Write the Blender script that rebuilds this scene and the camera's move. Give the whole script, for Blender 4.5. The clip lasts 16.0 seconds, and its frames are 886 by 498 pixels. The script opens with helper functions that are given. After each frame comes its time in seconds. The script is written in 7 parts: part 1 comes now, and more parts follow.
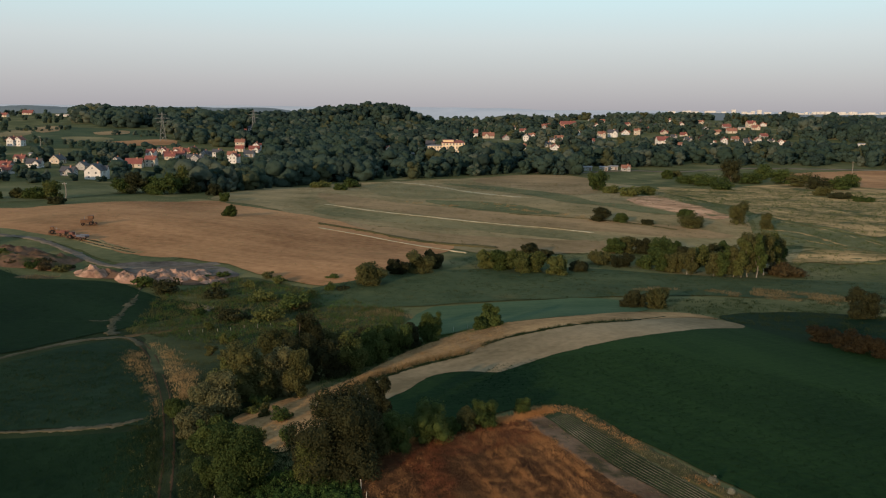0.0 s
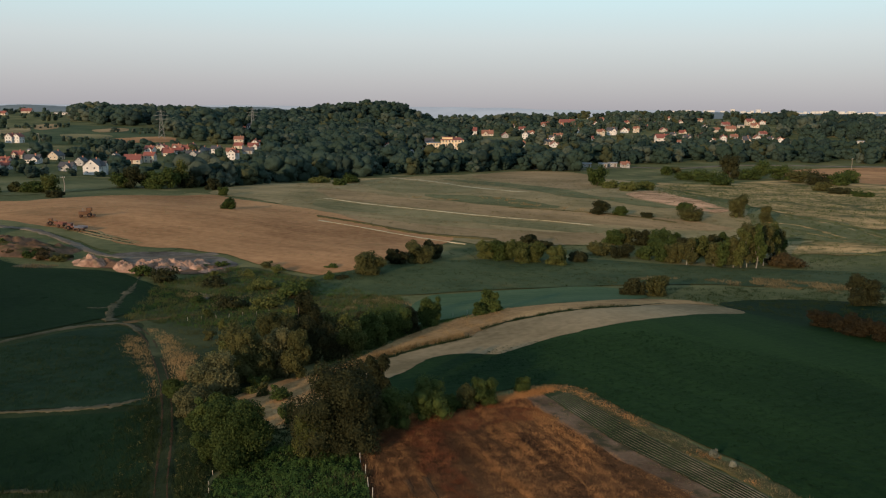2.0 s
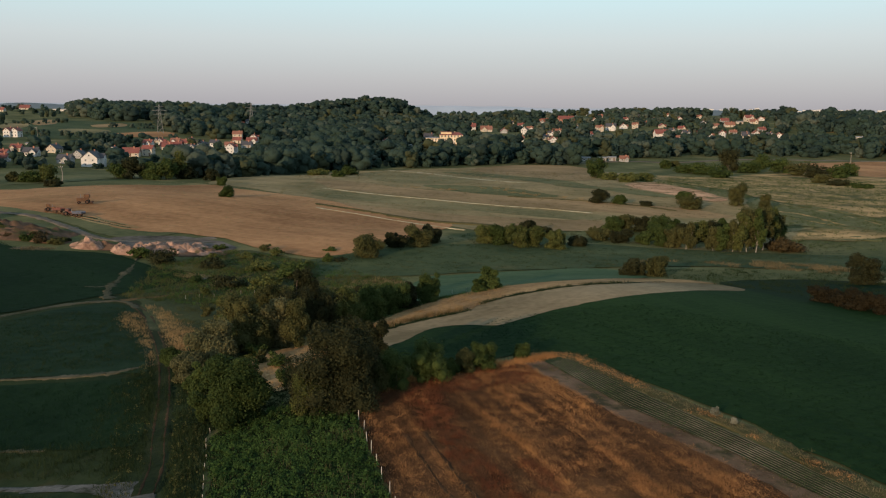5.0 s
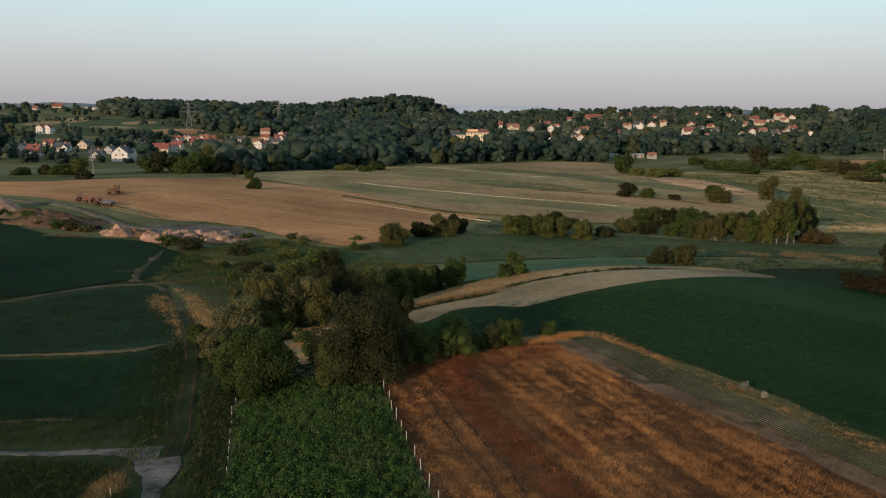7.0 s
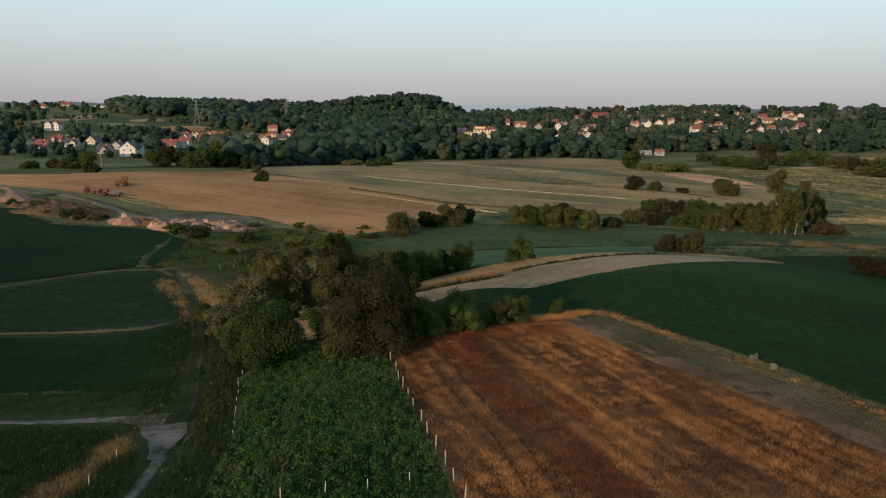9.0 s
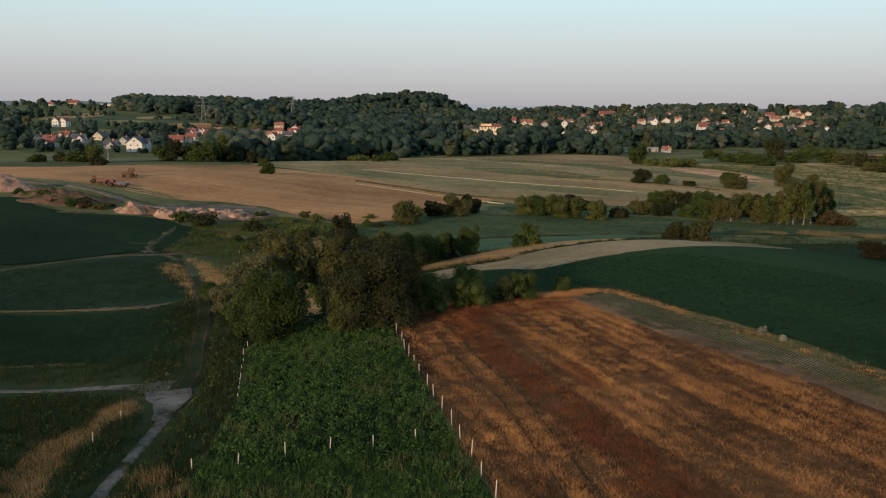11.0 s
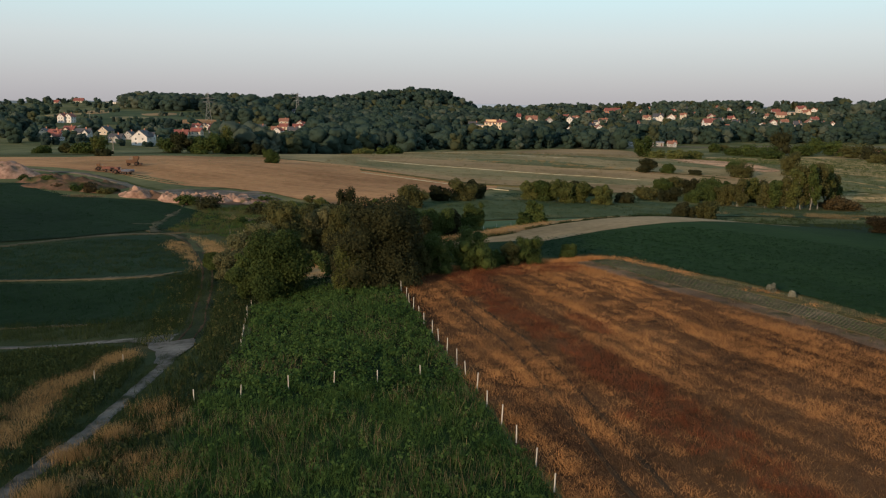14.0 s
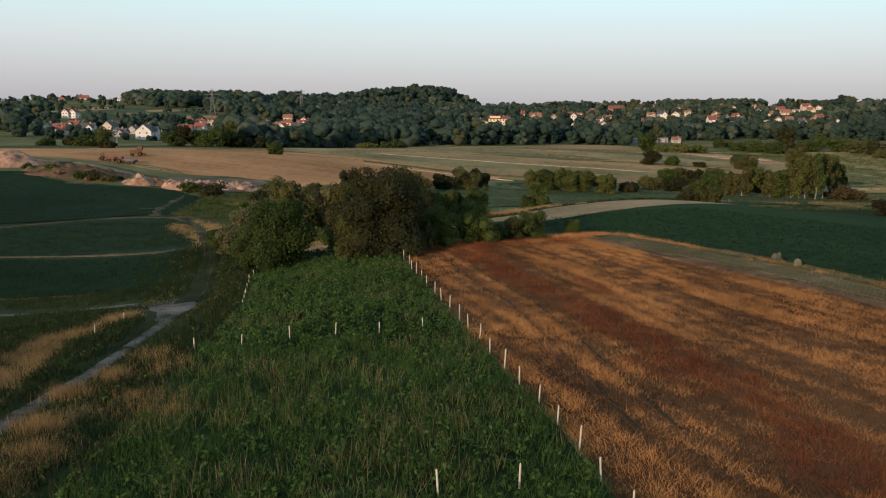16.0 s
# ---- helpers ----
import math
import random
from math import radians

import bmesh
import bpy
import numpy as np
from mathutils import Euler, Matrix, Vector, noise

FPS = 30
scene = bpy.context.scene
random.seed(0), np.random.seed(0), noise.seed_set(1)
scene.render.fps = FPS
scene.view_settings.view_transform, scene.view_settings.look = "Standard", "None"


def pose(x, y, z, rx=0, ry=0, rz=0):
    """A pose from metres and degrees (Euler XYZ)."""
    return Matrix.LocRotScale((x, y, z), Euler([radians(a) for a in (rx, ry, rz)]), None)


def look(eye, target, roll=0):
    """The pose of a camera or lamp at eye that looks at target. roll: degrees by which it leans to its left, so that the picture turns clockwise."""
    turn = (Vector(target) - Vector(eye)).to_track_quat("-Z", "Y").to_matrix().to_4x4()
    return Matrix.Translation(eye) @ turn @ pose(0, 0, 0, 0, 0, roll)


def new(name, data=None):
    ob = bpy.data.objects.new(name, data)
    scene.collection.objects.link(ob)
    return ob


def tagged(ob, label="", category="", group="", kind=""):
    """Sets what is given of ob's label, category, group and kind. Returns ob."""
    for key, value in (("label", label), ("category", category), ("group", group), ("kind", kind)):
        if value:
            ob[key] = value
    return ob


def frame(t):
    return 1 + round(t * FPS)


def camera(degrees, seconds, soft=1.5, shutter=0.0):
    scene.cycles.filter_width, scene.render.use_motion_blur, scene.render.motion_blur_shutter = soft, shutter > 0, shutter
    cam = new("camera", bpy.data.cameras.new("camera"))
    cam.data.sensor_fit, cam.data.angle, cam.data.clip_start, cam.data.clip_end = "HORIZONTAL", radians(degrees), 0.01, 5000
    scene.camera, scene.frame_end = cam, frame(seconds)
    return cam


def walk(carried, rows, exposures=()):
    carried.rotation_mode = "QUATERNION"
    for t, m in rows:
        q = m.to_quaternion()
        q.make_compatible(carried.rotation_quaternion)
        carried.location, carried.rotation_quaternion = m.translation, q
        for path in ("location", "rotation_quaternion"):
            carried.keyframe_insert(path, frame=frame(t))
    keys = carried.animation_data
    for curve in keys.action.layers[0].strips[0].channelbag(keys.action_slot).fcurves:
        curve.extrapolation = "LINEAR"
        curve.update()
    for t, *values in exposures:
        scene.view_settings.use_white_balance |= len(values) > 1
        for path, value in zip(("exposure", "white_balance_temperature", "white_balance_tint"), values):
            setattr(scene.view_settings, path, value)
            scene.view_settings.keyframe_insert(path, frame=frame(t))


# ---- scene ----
cam = camera(55.51, 16.0, 1.15)
PATH = [
    (0, 0.06, 0.04, 41.00, -9.265, 0.40, -0.000),
    (0.5, 0.04, 0.04, 40.36, -9.251, 0.42, 0.007),
    (1, 0.04, 0.05, 39.70, -9.256, 0.38, -0.010),
    (1.5, 0.02, 0.08, 39.02, -9.251, 0.42, -0.039),
    (2, 0.03, 0.12, 38.38, -9.255, 0.40, -0.066),
    (2.5, 0.06, 0.09, 37.74, -9.261, 0.39, -0.094),
    (3, 0.03, 0.06, 37.05, -9.240, 0.41, -0.122),
    (3.5, 0.03, 0.08, 36.38, -9.270, 0.40, -0.136),
    (5.8, 0.01, 0.06, 33.32, -9.298, 0.41, -0.150),
    (6, 0.00, 0.06, 33.05, -9.300, 0.42, 1.197),
    (6.5, 0.00, 0.07, 32.36, -9.289, 0.43, 1.557),
    (7, 0.03, 0.04, 31.66, -9.279, 0.40, 1.644),
    (7.5, 0.03, 0.07, 31.00, -9.308, 0.40, 1.833),
    (8, 0.02, 0.01, 30.32, -9.297, 0.36, 1.992),
    (8.5, 0.01, -0.05, 29.69, -9.292, 0.37, 2.083),
    (9, 0.05, -0.11, 29.07, -9.273, 0.41, 2.127),
    (11.5, 0.03, -0.07, 25.77, -9.258, 0.42, 2.621),
    (12, 0.03, -0.10, 25.16, -9.279, 0.39, 2.658),
    (12.5, 0.04, -0.09, 24.49, -9.248, 0.42, 2.674),
    (13, 0.05, -0.05, 23.84, -9.251, 0.39, 2.749),
    (13.5, 0.05, -0.06, 23.20, -9.243, 0.41, 2.799),
    (14, 0.05, -0.06, 22.53, -9.249, 0.36, 2.875),
    (14.5, 0.07, -0.05, 21.87, -9.234, 0.38, 2.961),
    (15, 0.09, -0.09, 21.16, -9.229, 0.38, 2.991),
    (15.5, 0.15, -0.09, 20.49, -9.232, 0.42, 3.073),
    (16, 0.13, -0.09, 19.80, -9.286, 0.42, 3.131),
]
walk(cam, [(t, look((x, y, z), Vector((x, y, z)) + Vector((-math.sin(radians(yaw)) * math.cos(radians(tilt)), math.cos(radians(yaw)) * math.cos(radians(tilt)), math.sin(radians(tilt)))), roll))
           for t, x, y, z, tilt, roll, yaw in PATH], exposures=[(0, 0.86, 6500, 10), (12.5, 0.87, 6500, 10), (14.5, 0.94, 6500, 10), (15.3, 1.02, 6500, 10), (16, 1.04, 6500, 10)])

# ---- light ----
SUN_TURN, SUN_HEIGHT = 211.0, 11.5
world = bpy.data.worlds.new("evening_sky")
scene.world = world
world.use_nodes = True
wn, wl = world.node_tree.nodes, world.node_tree.links
sky = wn.new("ShaderNodeTexSky")
sky.sky_type, sky.sun_disc = "NISHITA", False
sky.sun_elevation, sky.sun_rotation = radians(SUN_HEIGHT), radians(SUN_TURN)
sky.altitude, sky.air_density, sky.dust_density, sky.ozone_density = 300, 1.0, 0.8, 2.0
wn["Background"].inputs["Strength"].default_value = 0.15
# evening haze: a thin mauve layer low down that thins out upwards, the same all round
place = wn.new("ShaderNodeTexCoord")
split = wn.new("ShaderNodeSeparateXYZ")
veil, thin_out, veiled = wn.new("ShaderNodeValToRGB"), wn.new("ShaderNodeValToRGB"), wn.new("ShaderNodeMix")
veiled.data_type = "RGBA"
wl.new(place.outputs["Generated"], split.inputs[0])
for ramp, stops in ((veil, ((0.0, (1.40, 1.34, 1.47)), (0.035, (1.78, 1.75, 1.84)), (0.08, (2.18, 2.32, 2.36)), (0.135, (2.2, 2.9, 2.98)), (0.3, (2.0, 2.65, 2.85)), (0.6, (1.3, 1.8, 2.05)))),
                    (thin_out, ((0.0, (0.97,) * 3), (0.14, (0.9,) * 3), (0.32, (0.75,) * 3), (0.7, (0.65,) * 3)))):
    while len(ramp.color_ramp.elements) < len(stops):
        ramp.color_ramp.elements.new(0.5)
    for e, (at, colour) in zip(ramp.color_ramp.elements, stops):
        e.position, e.color = at, (*colour, 1)
    wl.new(split.outputs["Z"], ramp.inputs["Fac"])
wl.new(thin_out.outputs["Color"], veiled.inputs[0])
wl.new(sky.outputs["Color"], veiled.inputs[6])
wl.new(veil.outputs["Color"], veiled.inputs[7])
wl.new(veiled.outputs[2], wn["Background"].inputs["Color"])
lamp = bpy.data.lights.new("low_sun", "SUN")
lamp.energy, lamp.angle, lamp.color = 2.3, radians(1.2), (1.0, 0.70, 0.44)
sun = new("low_sun", lamp)
sun_way = Vector((math.sin(radians(SUN_TURN)) * math.cos(radians(SUN_HEIGHT)), math.cos(radians(SUN_TURN)) * math.cos(radians(SUN_HEIGHT)), math.sin(radians(SUN_HEIGHT))))
sun.matrix_world = look((0, 0, 200), Vector((0, 0, 200)) - sun_way)

# ---- materials ----


def surface(name, dark, light, grain=3.0, patch=0.05, rough=0.9, bump=0.3, third=None, lines=None, spread=0.5, through_light=0.0, metal=0.0, streak=None):
    """A matt surface of two colours mixed by grain and by large patches, sizes per metre. lines: (turn in degrees, per metre, amount): rows over it; streak: (turn, per metre, amount, how long): drawn-out patches."""
    m = bpy.data.materials.new(name)
    m.use_nodes = True
    n, l = m.node_tree.nodes, m.node_tree.links
    b = n["Principled BSDF"]
    b.inputs["Roughness"].default_value, b.inputs["Metallic"].default_value = rough, metal
    b.inputs["Specular IOR Level"].default_value = 0.03 if rough > 0.82 else 0.4
    place = n.new("ShaderNodeNewGeometry")

    def noisy(scale, detail, off=0.0):
        t = n.new("ShaderNodeTexNoise")
        t.inputs["Scale"].default_value, t.inputs["Detail"].default_value = scale, detail
        v = n.new("ShaderNodeVectorMath")
        v.operation = "ADD"
        v.inputs[1].default_value = (off, off * 0.7, 0)
        l.new(place.outputs["Position"], v.inputs[0])
        l.new(v.outputs[0], t.inputs["Vector"])
        return t.outputs["Fac"]

    def maths(kind, a, c, clamp=False):
        t = n.new("ShaderNodeMath")
        t.operation, t.use_clamp = kind, clamp
        for k, v in enumerate((a, c)):
            if isinstance(v, (int, float)):
                t.inputs[k].default_value = v
            else:
                l.new(v, t.inputs[k])
        return t.outputs[0]

    g, p = noisy(grain, 4), noisy(patch, 5, 31)
    mix = maths("ADD", maths("MULTIPLY", maths("SUBTRACT", g, 0.5), 2.2 * spread), maths("MULTIPLY", maths("SUBTRACT", p, 0.5), 3.2 * (1 - spread) + 0.8))
    if lines:
        turn = n.new("ShaderNodeVectorRotate")
        turn.rotation_type = "Z_AXIS"
        turn.inputs["Angle"].default_value = radians(lines[0])
        l.new(place.outputs["Position"], turn.inputs["Vector"])
        wave = n.new("ShaderNodeTexWave")
        wave.bands_direction, wave.wave_profile = "X", "SIN"
        wave.inputs["Scale"].default_value = lines[1] * 0.314
        wave.inputs["Distortion"].default_value, wave.inputs["Detail"].default_value = 0.5, 2
        wave.inputs["Detail Scale"].default_value = 0.3
        l.new(turn.outputs[0], wave.inputs["Vector"])
        mix = maths("ADD", mix, maths("MULTIPLY", maths("SUBTRACT", wave.outputs["Fac"], 0.5), lines[2]))
    if streak:
        turn = n.new("ShaderNodeMapping")
        turn.vector_type = "POINT"
        aim = n.new("ShaderNodeVectorRotate")
        aim.rotation_type = "Z_AXIS"
        aim.inputs["Angle"].default_value = radians(streak[0])
        l.new(place.outputs["Position"], aim.inputs["Vector"])
        turn.inputs["Scale"].default_value = (1 / streak[3], 1, 1)
        l.new(aim.outputs[0], turn.inputs["Vector"])
        t = n.new("ShaderNodeTexNoise")
        t.inputs["Scale"].default_value, t.inputs["Detail"].default_value = streak[1], 5
        t.inputs["Roughness"].default_value = 0.65
        l.new(turn.outputs[0], t.inputs["Vector"])
        mix = maths("ADD", mix, maths("MULTIPLY", maths("SUBTRACT", t.outputs["Fac"], 0.5), streak[2]))
    mix = maths("ADD", mix, 0.5, True)
    ramp = n.new("ShaderNodeValToRGB")
    ramp.color_ramp.elements[0].color, ramp.color_ramp.elements[1].color = (*dark, 1), (*light, 1)
    l.new(mix, ramp.inputs["Fac"])
    out = ramp.outputs["Color"]
    if third:
        far = n.new("ShaderNodeMix")
        far.data_type = "RGBA"
        l.new(maths("MULTIPLY", maths("SUBTRACT", noisy(third[3], 3, 77), third[4]), 6.0, True), far.inputs[0])
        l.new(out, far.inputs[6])
        far.inputs[7].default_value = (*third[:3], 1)
        out = far.outputs[2]
    l.new(out, b.inputs["Base Color"])
    if bump:
        t = n.new("ShaderNodeBump")
        t.inputs["Strength"].default_value, t.inputs["Distance"].default_value = bump, 0.12
        l.new(g, t.inputs["Height"])
        l.new(t.outputs[0], b.inputs["Normal"])
    return m


def foliage(name, dark, light, patch=0.35, shine=0.0, island=0.36, relief=0.0, thin_leaf=0.34):
    """Leaves: every leaf its own shade, and some light through them. relief: a leafy roughness on crowns that stand far off."""
    m = bpy.data.materials.new(name)
    m.use_nodes = True
    n, l = m.node_tree.nodes, m.node_tree.links
    b = n["Principled BSDF"]
    b.inputs["Roughness"].default_value, b.inputs["Specular IOR Level"].default_value = 0.75, 0.05 + shine
    place = n.new("ShaderNodeNewGeometry")
    info = n.new("ShaderNodeObjectInfo")
    t = n.new("ShaderNodeTexNoise")
    t.inputs["Scale"].default_value, t.inputs["Detail"].default_value = patch, 3
    l.new(place.outputs["Position"], t.inputs["Vector"])
    a = n.new("ShaderNodeMath")
    a.operation = "MULTIPLY_ADD"
    l.new(place.outputs["Random Per Island"], a.inputs[0])
    a.inputs[1].default_value = island
    l.new(t.outputs["Fac"], a.inputs[2])
    c = n.new("ShaderNodeMath")
    c.operation, c.use_clamp = "MULTIPLY_ADD", True
    l.new(info.outputs["Random"], c.inputs[0])
    c.inputs[1].default_value = 0.3
    l.new(a.outputs[0], c.inputs[2])
    ramp = n.new("ShaderNodeValToRGB")
    ramp.color_ramp.elements[0].position, ramp.color_ramp.elements[1].position = 0.4, 1.05
    ramp.color_ramp.elements[0].color, ramp.color_ramp.elements[1].color = (*dark, 1), (*light, 1)
    l.new(c.outputs[0], ramp.inputs["Fac"])
    l.new(ramp.outputs["Color"], b.inputs["Base Color"])
    if relief:
        grain = n.new("ShaderNodeTexNoise")
        grain.inputs["Scale"].default_value, grain.inputs["Detail"].default_value = 0.55, 5
        l.new(place.outputs["Position"], grain.inputs["Vector"])
        rough = n.new("ShaderNodeBump")
        rough.inputs["Strength"].default_value, rough.inputs["Distance"].default_value = relief, 1.8
        l.new(grain.outputs["Fac"], rough.inputs["Height"])
        l.new(rough.outputs[0], b.inputs["Normal"])
    thin = n.new("ShaderNodeBsdfTranslucent")
    l.new(ramp.outputs["Color"], thin.inputs["Color"])
    mixed = n.new("ShaderNodeMixShader")
    mixed.inputs[0].default_value = thin_leaf
    l.new(b.outputs[0], mixed.inputs[1])
    l.new(thin.outputs[0], mixed.inputs[2])
    l.new(mixed.outputs[0], n["Material Output"].inputs["Surface"])
    return m


def paint(name, colour, rough=0.6, metal=0.0, wear=0.25, grain=1.5):
    d = tuple(c * (1 - wear) for c in colour)
    return surface(name, d, colour, grain, 0.2, rough, 0.05, spread=0.5, metal=metal)


